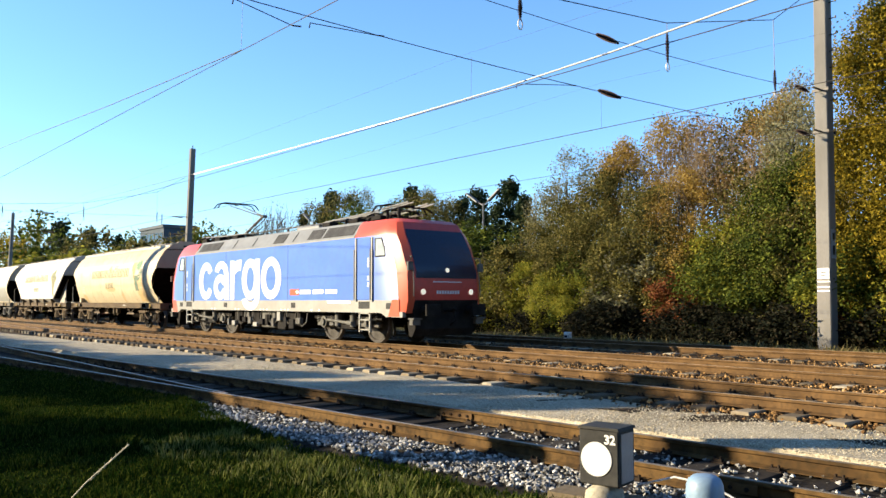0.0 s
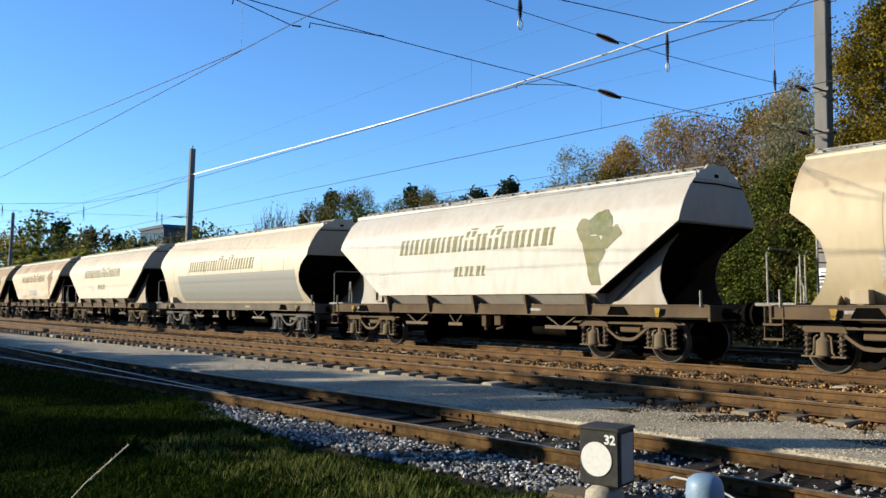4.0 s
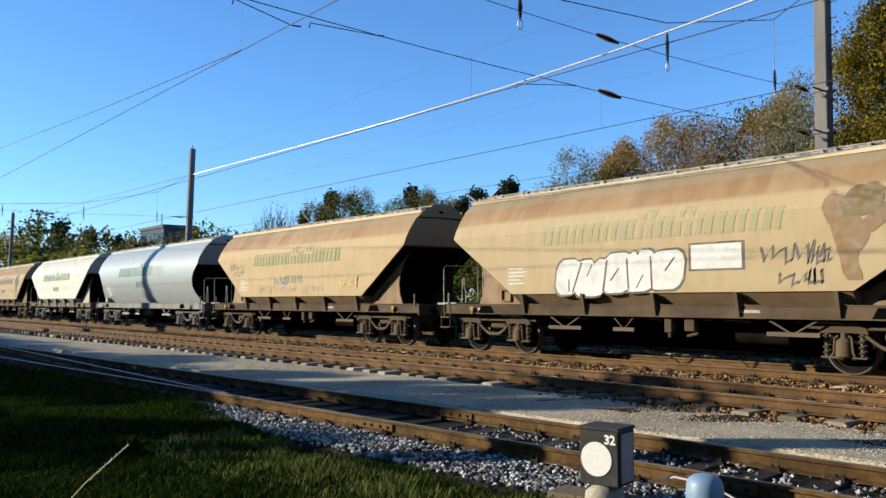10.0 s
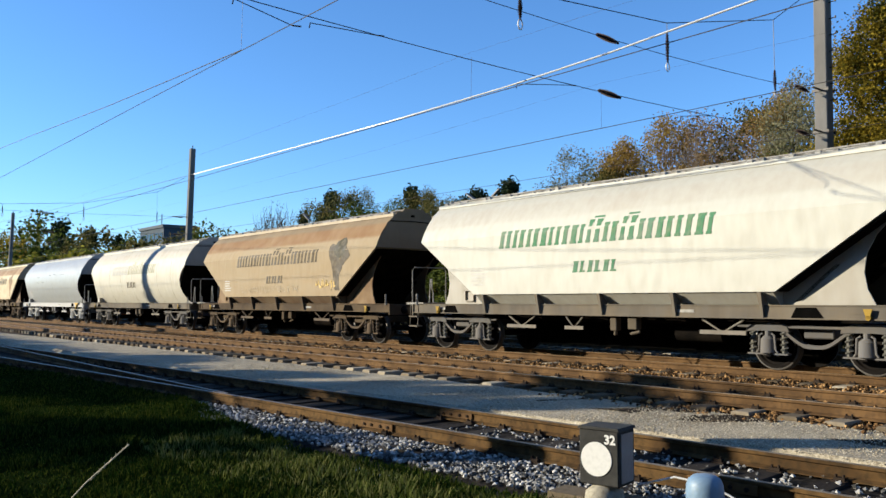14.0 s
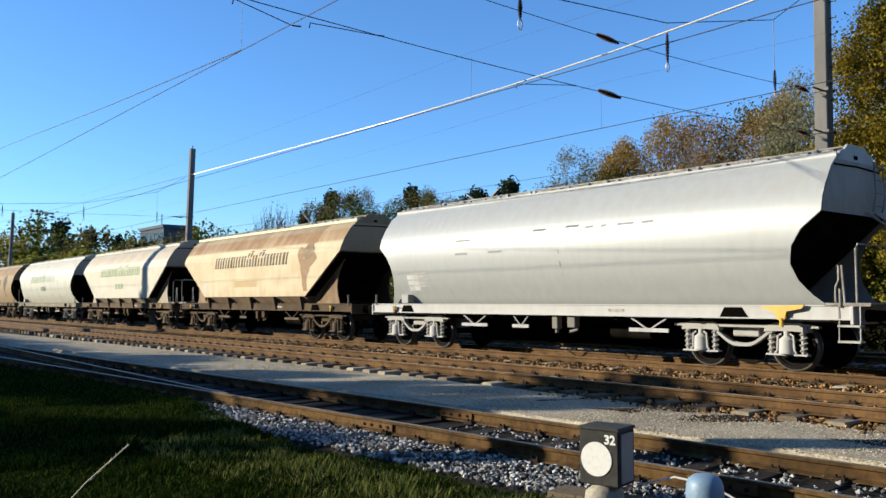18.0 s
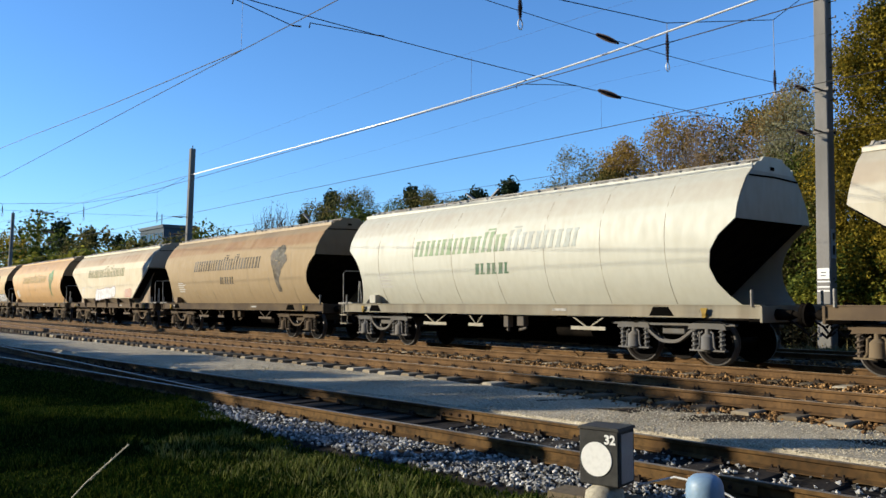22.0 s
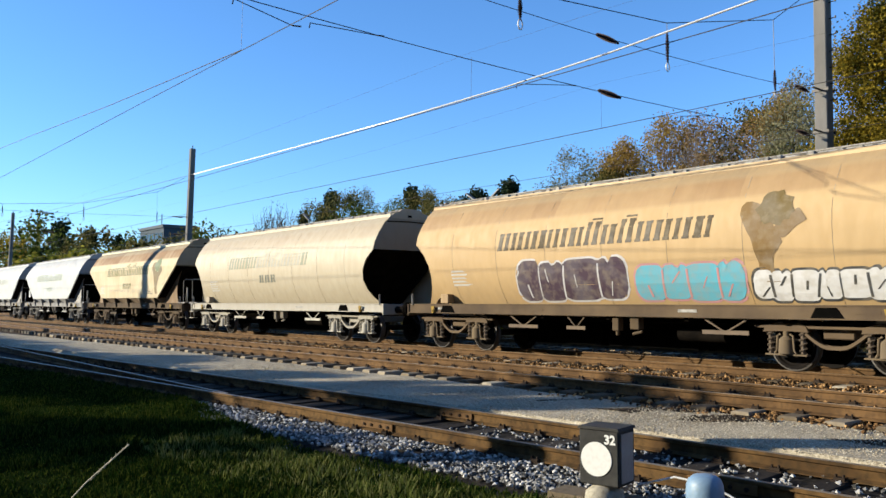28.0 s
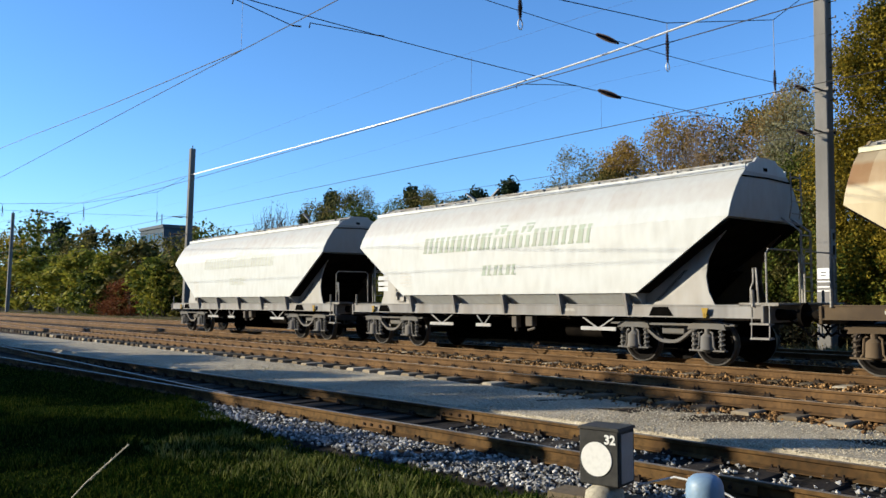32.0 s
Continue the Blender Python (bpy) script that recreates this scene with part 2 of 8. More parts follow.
def slab(bm, outline, y0, y1):
    """A plate with an outline in x and z, between two y."""
    a = [bm.verts.new((x, y0, z)) for x, z in outline]
    b = [bm.verts.new((x, y1, z)) for x, z in outline]
    bm.faces.new(a)
    bm.faces.new(b[::-1])
    for i in range(len(a)):
        j = (i + 1) % len(a)
        bm.faces.new((a[i], b[i], b[j], a[j]))


def loft(bm, sections, closed=False, caps=True):
    """A skin over rows of points with equal counts."""
    rows = [[bm.verts.new(p) for p in s] for s in sections]
    k = len(rows[0])
    for a, b in zip(rows, rows[1:]):
        for i in range(k if closed else k - 1):
            j = (i + 1) % k
            bm.faces.new((a[i], a[j], b[j], b[i]))
    if caps:
        bm.faces.new(rows[0][::-1])
        bm.faces.new(rows[-1])
    return rows


def finish(bm, name, material, smooth=False, bevel=0.0):
    if bevel:
        bmesh.ops.bevel(bm, geom=bm.edges[:], offset=bevel, segments=1, affect="EDGES", clamp_overlap=True)
    bmesh.ops.recalc_face_normals(bm, faces=bm.faces[:])
    me = bpy.data.meshes.new(name)
    bm.to_mesh(me)
    bm.free()
    me.materials.append(material)
    if smooth:
        me.polygons.foreach_set("use_smooth", [True] * len(me.polygons))
        me.set_sharp_from_angle(angle=radians(smooth if smooth > 1 else 40))
    return me


def part(name, bm, material, parent, label="", smooth=False, bevel=0.0, colour=None, loc=None):
    """Links a bmesh, or a finished mesh, as one mesh object under a thing or a part."""
    me = finish(bm, name, material, smooth, bevel) if isinstance(bm, bmesh.types.BMesh) else bm
    ob = new(name, me)
    if parent is not None:
        ob.parent = parent
    if loc:
        ob.location = loc
    if colour:
        ob.color = colour
    if label:
        ob["label"] = label
    return ob


def thing(name, label, category, group="", at=(0, 0, 0), kind=""):
    ob = new(name)
    ob.empty_display_size = 0.3
    ob.location = at
    return tagged(ob, label, category, group, kind)


def solid(name, bm, material, label, category="", group="", kind="", smooth=False, bevel=0.0):
    return tagged(part(name, bm, material, None, "", smooth, bevel), label, category, group, kind)


# ---- lie of the land: four tracks along x, the near siding 0.2 m lower ----
YB, YC, YD = 11.41, 15.667, 20.75          # middles of the three main tracks
GAUGE_HALF = 0.7525
ZA = -0.2                                  # rail heads of the siding
X_FAR, X_NEAR = -260.0, 60.0


def a_near(x):
    return 0.068 * x + 6.84


def a_far(x):
    return 0.051 * x + 8.13


def a_mid(x):
    return (a_near(x) + a_far(x)) / 2


def grid_sheet(name, xs, ys, zf, material, label, kind="structure"):
    bm = bmesh.new()
    rows = [[bm.verts.new((x, y(x) if callable(y) else y, 0)) for y in ys] for x in xs]
    for r in rows:
        for v in r:
            v.co.z = zf(v.co.x, v.co.y)
    for a, b in zip(rows, rows[1:]):
        for i in range(len(ys) - 1):
            bm.faces.new((a[i], b[i], b[i + 1], a[i + 1]))
    return solid(name, bm, material, label, kind=kind, smooth=True)


def wob(x, y, s=1.0, a=0.03):
    return a * noise.noise((x * s, y * s, 3.7))


def spread(lo, hi, n, near=0.0, power=2.2):
    """Stations from lo to hi, close together round near."""
    out = []
    for i in range(n + 1):
        u = 2 * i / n - 1
        w = abs(u) ** power * (1 if u > 0 else -1)
        out.append(near + w * ((hi - near) if w > 0 else (near - lo)))
    return out


XS = spread(X_FAR, X_NEAR, 150, -8.0)
# one sheet to the horizon
grid_sheet("ground", spread(-2600, 2600, 60, -10, 3.0), spread(-2600, 2600, 60, 15, 3.0), lambda x, y: -0.5 if -6 < y < 26 else -0.42, M_SOIL, "dry soil with sparse grass beside the railway")
# turf before the siding
turf_edge = lambda x: a_near(x) - (0.42 + 1.2 * min(1.0, max(0.0, (x + 13.5) / 5.0)) + 0.16 * noise.noise((x * 0.9, 1.1, 0)))
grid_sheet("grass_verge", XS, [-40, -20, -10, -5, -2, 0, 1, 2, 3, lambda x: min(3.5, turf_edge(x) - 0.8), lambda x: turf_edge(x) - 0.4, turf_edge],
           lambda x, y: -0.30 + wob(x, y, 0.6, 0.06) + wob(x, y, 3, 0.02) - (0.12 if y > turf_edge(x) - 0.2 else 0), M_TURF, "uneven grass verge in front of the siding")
# siding ballast bed, pale path, main line bed, verge behind the tracks
grid_sheet("siding_ballast", XS, [lambda x: a_near(x) - 2.3, lambda x: a_near(x) - 1.5, lambda x: a_near(x) - 1.0, lambda x: a_near(x) - 0.4, a_mid, lambda x: a_far(x) + 0.3, lambda x: a_far(x) + 0.9],
           lambda x, y: ZA - 0.19 + wob(x, y, 4, 0.03) - (0.12 if y < a_near(x) - 1.2 else 0), M_BALLAST_GREY, "dirty ballast bed of the siding, darkened for shade")
path_lo = lambda x: max(a_far(x) + 0.18, 7.25 if x < -20 else 0) + 0.12 * noise.noise((x * 0.7, 5, 0))
path_hi = lambda x: (9.95 + 0.24 * min(1.0, max(0.0, (x + 22) / 9.0)) if x > -25 else 9.95 + (x + 25) * 0.045) + 0.1 * noise.noise((x * 0.8, 9, 0))
grid_sheet("gravel_path", XS, [path_lo, lambda x: path_lo(x) + 0.15, lambda x: (path_lo(x) + path_hi(x)) / 2, lambda x: path_hi(x) - 0.2, path_hi],
           lambda x, y: -0.215 + wob(x, y, 0.8, 0.02) - (0.14 if y < path_lo(x) + 0.05 else 0), M_GRAVEL, "pale fine gravel path between siding and main line")
bare_ends = lambda x: 0.25 + 0.75 * min(1.0, max(0.0, (-9.0 - x) / 3.0))     # how far the sleeper ends stand free
grid_sheet("main_line_ballast", XS, [9.2, 9.8, 10.2, 10.60, 10.72, 11.4, 12.6, 13.5, 14.4, 15.7, 16.9, 18.2, 19.4, 20.8, 22.0, 22.6, 23.3],
           lambda x, y: -0.19 + wob(x, y, 2.5, 0.03) - (0.10 * bare_ends(x) if y < 10.64 else (0.10 if y > 22.3 else 0)) - (0.05 if 12.8 < y < 14.2 or 17.2 < y < 19.2 else 0), M_BALLAST, "brown rusty ballast of the main line")
grid_sheet("far_verge", XS, [22.7, 23.5, 25, 27, 30, 40, 70], lambda x, y: -0.33 + wob(x, y, 0.7, 0.08) + max(0, y - 27) * 0.02, M_SOIL, "dry grassy verge behind the tracks")


# ---- rails ----
RAIL_PROFILE = ((-0.075, 0), (-0.075, 0.012), (-0.012, 0.035), (-0.010, 0.115), (-0.036, 0.128), (-0.036, 0.155), (-0.028, 0.16))


def rail(name, y_of, top, x0, x1, parent, steps=1, web=None):
    """A flat-bottomed rail: rusty foot and web with a polished head on it."""
    prof = list(RAIL_PROFILE) + [(-a, b) for a, b in reversed(RAIL_PROFILE)]
    bm = bmesh.new()
    xs = [x0 + (x1 - x0) * i / steps for i in range(steps + 1)]
    loft(bm, [[(x, y_of(x) + a, top - 0.164 + b) for a, b in prof] for x in xs], closed=True)
    r = part(name, bm, web or M_RAILSIDE, parent)
    bm = bmesh.new()
    loft(bm, [[(x, y_of(x) + a, top + b) for a, b in ((-0.027, -0.0035), (-0.024, 0.0), (0.024, 0.0), (0.027, -0.0035))] for x in xs], closed=True)
    part("rail_head", bm, M_RAILSHINE if web else M_RAILTOP, r, "bright worn running surface")
    return r


def railway(name, label):
    return thing(name, label, "railway track", "parallel railway tracks", kind="")


TRACKS = {}
for nm, yc, lab in (("main_track", YB, "rusty main line track with wooden sleepers beside the path"),
                    ("main_track", YC, "rusty main line track on which the freight train runs"),
                    ("main_track", YD, "rusty rearmost track before the bushes")):
    t = railway(nm, lab)
    TRACKS[yc] = t
    for s in (-1, 1):
        rail("rail", lambda x, yy=yc + s * GAUGE_HALF: yy, 0.0, X_FAR, X_NEAR, t)
siding = railway("siding_track", "rust-brown siding with a set of points")
rail("rail", a_near, ZA, -120, 30, siding, web=M_RAILDARK)
rail("rail", a_far, ZA, -120, 30, siding, web=M_RAILDARK)
rail("switch_rail", lambda x: a_near(-13.0) + 0.08 + (-13.0 - x) * 0.016, ZA, -46, -13.0, siding, web=M_RAILDARK)


# ---- sleepers: near ones are pieces, the rest one joined part ----
def sleeper_mesh(length=2.6, w=0.26, h=0.16):
    bm = bmesh.new()
    box(bm, -w / 2, w / 2, -length / 2, length / 2, -h, 0)
    bmesh.ops.bevel(bm, geom=[e for e in bm.edges if abs(e.verts[0].co.z) < 1e-6 and abs(e.verts[1].co.z) < 1e-6], offset=0.018, segments=1, affect="EDGES")
    return finish(bm, "sleeper", M_SLEEPER)


def chair_mesh():
    """Rail fastening: baseplate, two clips and bolts."""
    bm = bmesh.new()
    box(bm, -0.075, 0.075, -0.15, 0.15, 0.0, 0.012)
    for s in (-1, 1):
        box(bm, -0.05, 0.05, s * 0.10 - 0.03, s * 0.10 + 0.03, 0.012, 0.04)
        for k in (-0.035, 0.035):
            rod(bm, (k, s * 0.105, 0.035), (k, s * 0.105, 0.066), 0.014, 6)
    return finish(bm, "fastening", M_CLIP)


M_CLIP = plain("dark_rusty_clip", (0.0245, 0.0154, 0.0098), 0.8)
SLEEPER, CHAIR = sleeper_mesh(), chair_mesh()
# siding sleepers coloured darker to deepen the shade on them
M_SLEEPER_DARK = island_mix("oil_soaked_sleeper_wood", (0.010, 0.008, 0.006), (0.021, 0.0168, 0.013), (0.050, 0.042, 0.033), 0.9, 0.5, obj=True)
SLEEPER_DARK = SLEEPER.copy()
SLEEPER_DARK.materials[0] = M_SLEEPER_DARK


def far_sleepers(track, yc, x0, x1, top):
    bm = bmesh.new()
    x = x0
    while x < x1:
        box(bm, x - 0.13, x + 0.13, yc - 1.3, yc + 1.3, top - 0.15, top + 0.004 * math.sin(x * 7))
        x += 0.63
    part("sleepers_beyond", bm, M_SLEEPER_FAR, track)["kind"] = "stuff"


M_SLEEPER_FAR = island_mix("weathered_sleeper_row", (0.035, 0.0252, 0.0168), (0.07, 0.0525, 0.035), (0.168, 0.147, 0.112), 0.9, 0.5)
rs = random.Random(5)
for yc, x0, x1 in ((YB, -42.0, 2.0), (YC, -30.0, 0.0), (YD, -22.0, 0.0)):
    t = TRACKS[yc]
    x = x0
    while x < x1:
        s = part("sleeper", SLEEPER, None, t, loc=(x + rs.uniform(-0.03, 0.03), yc + rs.uniform(-0.08, 0.05) - (0.12 - 0.17 * min(1.0, max(0.0, (x + 22) / 9.0)) if yc == YB else 0), -0.158))
        s.rotation_euler.z = rs.uniform(-0.015, 0.015)
        for k in (-1, 1):
            part("fastening", CHAIR, None, t, loc=(s.location.x, yc + k * GAUGE_HALF, -0.166))
        x += 0.63
    far_sleepers(t, yc, X_FAR, x0 - 0.3, -0.166)
x = -26.0
while x < 3.0:
    s = part("sleeper", SLEEPER_DARK, None, siding, loc=(x, a_mid(x) + rs.uniform(-0.12, 0.12), ZA - 0.166))
    s.rotation_euler.z = 0.06 + rs.uniform(-0.02, 0.02)
    for f in (a_near, a_far):
        c = part("fastening", CHAIR, None, siding, loc=(x, f(x), ZA - 0.166))
        c.rotation_euler.z = 0.06
    x += 0.62
far_sleepers(siding, a_mid(-60), -110, -26.4, ZA - 0.166)


# ---- loose ballast stones on the beds ----
def stones(name, count, place, size, material, label, seed):
    rr = random.Random(seed)
    verts, faces = [], []
    for _ in range(count):
        x, y, z = place(rr)
        s = size * rr.uniform(0.55, 1.25)
        q = Euler((rr.uniform(0, 6.3), rr.uniform(0, 6.3), rr.uniform(0, 6.3))).to_matrix()
        base = len(verts)
        for c in ((1, 0, 0), (-1, 0, 0), (0, 1, 0), (0, -1, 0), (0, 0, 1), (0, 0, -1)):
            p = q @ Vector([a * s * rr.uniform(0.6, 1.1) for a in c])
            verts.append((x + p.x, y + p.y, z + p.z * 0.8))
        for f in ((0, 2, 4), (2, 1, 4), (1, 3, 4), (3, 0, 4), (2, 0, 5), (1, 2, 5), (3, 1, 5), (0, 3, 5)):
            faces.append([base + i for i in f])
    me = bpy.data.meshes.new(name)
    me.from_pydata(verts, [], faces)
    me.materials.append(material)
    return tagged(new(name, me), label, "ballast", kind="stuff")


def near_x(rr, lo, hi):
    """More of them where the camera is near."""
    u = rr.random()
    return hi - (hi - lo) * u ** 1.7


def on_siding(rr):
    x = near_x(rr, -13.5, 2)
    y = a_near(x) - rr.uniform(0.1, 2.1) if rr.random() < 0.85 or x < -8.5 else a_mid(x) + rr.uniform(-0.7, 1.25)
    low = 0.1 if y < a_near(x) - 1.1 else 0.0
    return x, y, ZA - 0.175 - low + rr.uniform(-0.01, 0.02)


def on_main(rr):
    x = near_x(rr, -40, 2)
    y = rr.choice((rr.uniform(10.25, 10.6) if rr.random() < 0.8 else rr.uniform(9.85, 10.3), rr.uniform(12.25, 14.85), rr.uniform(12.25, 14.85), rr.uniform(12.25, 14.85), rr.uniform(10.7, 12.1), rr.uniform(15.2, 16.2), rr.uniform(16.6, 20.0), rr.uniform(21.2, 22.9)))
    return x, y, -0.18 - 0.10 * bare_ends(x) * min(1.0, max(0.0, (10.66 - y) / 0.1)) + rr.uniform(-0.02, 0.02)


stones("siding_ballast_stones", 20000, on_siding, 0.033, M_STONE_GREY, "loose grey ballast stones round the siding", 3)
def on_path(rr):
    x = near_x(rr, -22, 2)
    return x, rr.uniform(path_lo(x) + 0.1, path_hi(x) - 0.02), -0.214 + wob(x, 8.8, 0.8, 0.02)


stones("path_pebbles", 22000, on_path, 0.013, M_PEBBLE, "fine pale pebbles of the gravel path", 14)
stones("main_ballast_stones", 38000, on_main, 0.040, M_STONE_BROWN, "loose rust-brown ballast stones of the main line", 4)


# ---- grass ----
def grass(name, count, place, h, material, label, seed, wide=0.008):
    rr = random.Random(seed)
    verts, faces = [], []
    for _ in range(count):
        x, y, z, s = place(rr)
        a, lean, hh = rr.uniform(0, 6.283), rr.uniform(0.2, 1.0), h * s * rr.uniform(0.5, 1.3)
        dx, dy, w = math.cos(a), math.sin(a), wide * rr.uniform(0.7, 1.5)
        b = len(verts)
        verts += [(x - dy * w, y + dx * w, z), (x + dy * w, y - dx * w, z),
                  (x + dx * hh * lean * 0.4 - dy * w * 0.7, y + dy * hh * lean * 0.4 + dx * w * 0.7, z + hh * 0.6), (x + dx * hh * lean * 0.4 + dy * w * 0.7, y + dy * hh * lean * 0.4 - dx * w * 0.7, z + hh * 0.6),
                  (x + dx * hh * lean, y + dy * hh * lean, z + hh)]
        faces += [(b, b + 1, b + 3, b + 2), (b + 2, b + 3, b + 4)]
    me = bpy.data.meshes.new(name)
    me.from_pydata(verts, [], faces)
    me.materials.append(material)
    return tagged(new(name, me), label, "grass", kind="stuff")


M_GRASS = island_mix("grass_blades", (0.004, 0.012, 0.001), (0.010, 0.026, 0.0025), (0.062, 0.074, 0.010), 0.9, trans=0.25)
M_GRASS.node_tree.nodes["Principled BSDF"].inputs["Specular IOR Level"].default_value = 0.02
M_DRY = island_mix("dry_grass_blades", (0.1344, 0.112, 0.0448), (0.224, 0.168, 0.0728), (0.0784, 0.0896, 0.0224), 0.8, trans=0.3)


def on_turf(rr):
    while True:
        x = near_x(rr, -34, 0)
        y = rr.uniform(0.2, 5.4)
        if y < turf_edge(x) + 0.1 * rr.random() and y > -x * 0.09:
            break
    tuft = noise.noise((x * 1.3, y * 1.3, 2.0)) + 0.6 * noise.noise((x * 4.1, y * 4.1, 6.0))
    return x, y, -0.31 + wob(x, y, 0.6, 0.06), max(0.55, 0.8 + 1.0 * tuft)


def on_far_verge(rr):
    x, y = near_x(rr, -170, 6), 23.3 + abs(rr.gauss(0, 1.6))
    return x, y, -0.36, 0.6 + 0.8 * max(0, noise.noise((x * 0.6, y, 8.0)))


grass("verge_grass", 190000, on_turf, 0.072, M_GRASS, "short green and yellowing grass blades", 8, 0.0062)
def behind(rr):
    while True:
        x, y = rr.uniform(-34, 16), rr.uniform(-9, 5.4)
        if y < turf_edge(x) and not (-34 < x < 0 and y > max(0.2, -x * 0.09)):
            return x, y, -0.31 + wob(x, y, 0.6, 0.06), 1.0


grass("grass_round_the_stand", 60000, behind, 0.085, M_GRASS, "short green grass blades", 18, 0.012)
M_PALEGRASS = island_mix("yellowed_grass_blades", (0.04, 0.058, 0.008), (0.11, 0.13, 0.025), (0.21, 0.20, 0.065), 0.9, trans=0.3)


def by_the_stones(rr):
    x = -9.5 + 5.5 * rr.random()
    y = turf_edge(x) + 0.06 - 1.5 * rr.random() ** 1.5
    return x, y, -0.31 + wob(x, y, 0.6, 0.06) - (0.1 if y > turf_edge(x) - 0.2 else 0), max(0.5, 0.9 + noise.noise((x * 2.3, y * 2.3, 4.0)))


grass("yellowed_grass", 6500, by_the_stones, 0.10, M_PALEGRASS, "pale yellowed grass at the edge of the stones", 28, 0.005)
grass("track_edge_grass", 26000, on_far_verge, 0.42, M_DRY, "tall dry grass along the rear track", 9, 0.012)


# ---- masts and headspans ----
def mast(x, y, top=13.9, face=0.47, label="tall square tapered concrete catenary mast", plates=False):
    t = thing("catenary_mast", label, "mast", "catenary masts", (x, y, -0.35))
    if y > 20:
        t.rotation_euler.x = radians(-1.7)   # raked back from the pull of the span
    bm = bmesh.new()
    a, b, h = face / 2, face * 0.43, top + 0.35
    c = 0.03
    ring = lambda r, z: [(-r + c, -r, z), (r - c, -r, z), (r, -r + c, z), (r, r - c, z), (r - c, r, z), (-r + c, r, z), (-r, r - c, z), (-r, -r + c, z)]
    loft(bm, [ring(a, 0), ring(a, 0.02), ring(b, h)], closed=True)
    part("shaft", bm, M_CONCRETE, t)
    bm = bmesh.new()
    rod(bm, (0, 0, h), (0, 0, h + 0.28), 0.05, 8, 0.03)
    part("top_cap", bm, M_INSUL, t)
    bm = bmesh.new()
    for z in (7.15, 8.55):
        for s in (-1, 1):
            box(bm, -0.27, 0.27, s * 0.235 - 0.012, s * 0.235 + 0.012, z - 0.05, z + 0.05)
        box(bm, -0.03, 0.03, -0.75, -0.2, z - 0.02, z + 0.02)
    part("wire_bracket", bm, M_WIRE, t, "dark steel clamp for the cross wires")
    for i in range(9):
        bm = bmesh.new()
        zz = 8.2 + i * 0.55
        rod(bm, (0.18, 0, zz), (0.45, 0, zz), 0.018, 6)
        rod(bm, (0.43, 0, zz - 0.02), (0.43, 0, zz + 0.05), 0.03, 6)
        part("climbing_peg", bm, M_WIRE, t)
    if plates:
        bm = bmesh.new()
        box(bm, 0.222, 0.236, -0.13, 0.17, 3.0, 3.95)
        p = part("marker_plate", bm, M_PLATE_BLUE, t, "faded blue-grey marker plate")
        for z0, z1 in ((3.62, 3.82), (3.12, 3.42)):
            bm = bmesh.new()
            box(bm, 0.237, 0.24, -0.06, 0.1, z0, z1)
            part("plate_mark", bm, M_DARK, p)
        bm = bmesh.new()
        box(bm, -0.19, 0.20, -0.245, -0.228, 2.33, 2.68)
        p = part("white_plate", bm, M_WHITE, t, "small white enamel plate")
        bm = bmesh.new()
        for z0 in (2.42, 2.52):
            box(bm, -0.08, 0.09, -0.2485, -0.2455, z0, z0 + 0.03)
        part("plate_mark", bm, M_DARK, p)
        bm = bmesh.new()
        for z0 in (2.22, 2.05, 1.92):
            box(bm, -0.2, 0.2, -0.238, -0.225, z0, z0 + 0.05)
        part("warning_band", bm, M_WHITE, t, "worn pale bands")
    return t


M_PLATE_BLUE = plain("faded_blue_plate", (0.238, 0.294, 0.35), 0.5)
M_WHITE = plain("white_enamel", (0.56, 0.553, 0.532), 0.4, amt=0.1)
M_DARK = plain("dark_lettering", (0.021, 0.0245, 0.028), 0.6)
MAST_Y, NEAR_Y = 26.5, 1.0
SPANS = (-12.9, -65.3, -129.2)
for i, sx in enumerate(SPANS):
    mast(sx + (0.23 if i == 0 else 0.0), MAST_Y, plates=i == 0)
    mast(sx, NEAR_Y - 1.9 if i == 0 else -14.0)
# the shadow that lies across the passing wagons comes from this mast on the near side
mast(-52.4, 0.2, 12.5, label="tall concrete mast on the near side of the line")


def sagged(a, b, sag, n=10):
    a, b = Vector(a), Vector(b)
    return [a.lerp(b, i / n) - Vector((0, 0, sag * 4 * (i / n) * (1 - i / n))) for i in range(n + 1)]


def insulator_rod(t, a, b, r=0.055):
    """A ribbed porcelain insulator between two points."""
    a, b = Vector(a), Vector(b)
    d = b - a
    bm = bmesh.new()
    rod(bm, a, b, r * 0.5, 8)
    for i in range(9):
        p = a + d * (i + 0.6) / 10
        k = 0.7 + 0.55 * math.sin(math.pi * (i + 0.8) / 9.6)
        rod(bm, p, p + d * 0.05, r * k, 10, r * k * 0.65)
    part("insulator", bm, M_INSUL, t, "brown ribbed porcelain insulator")


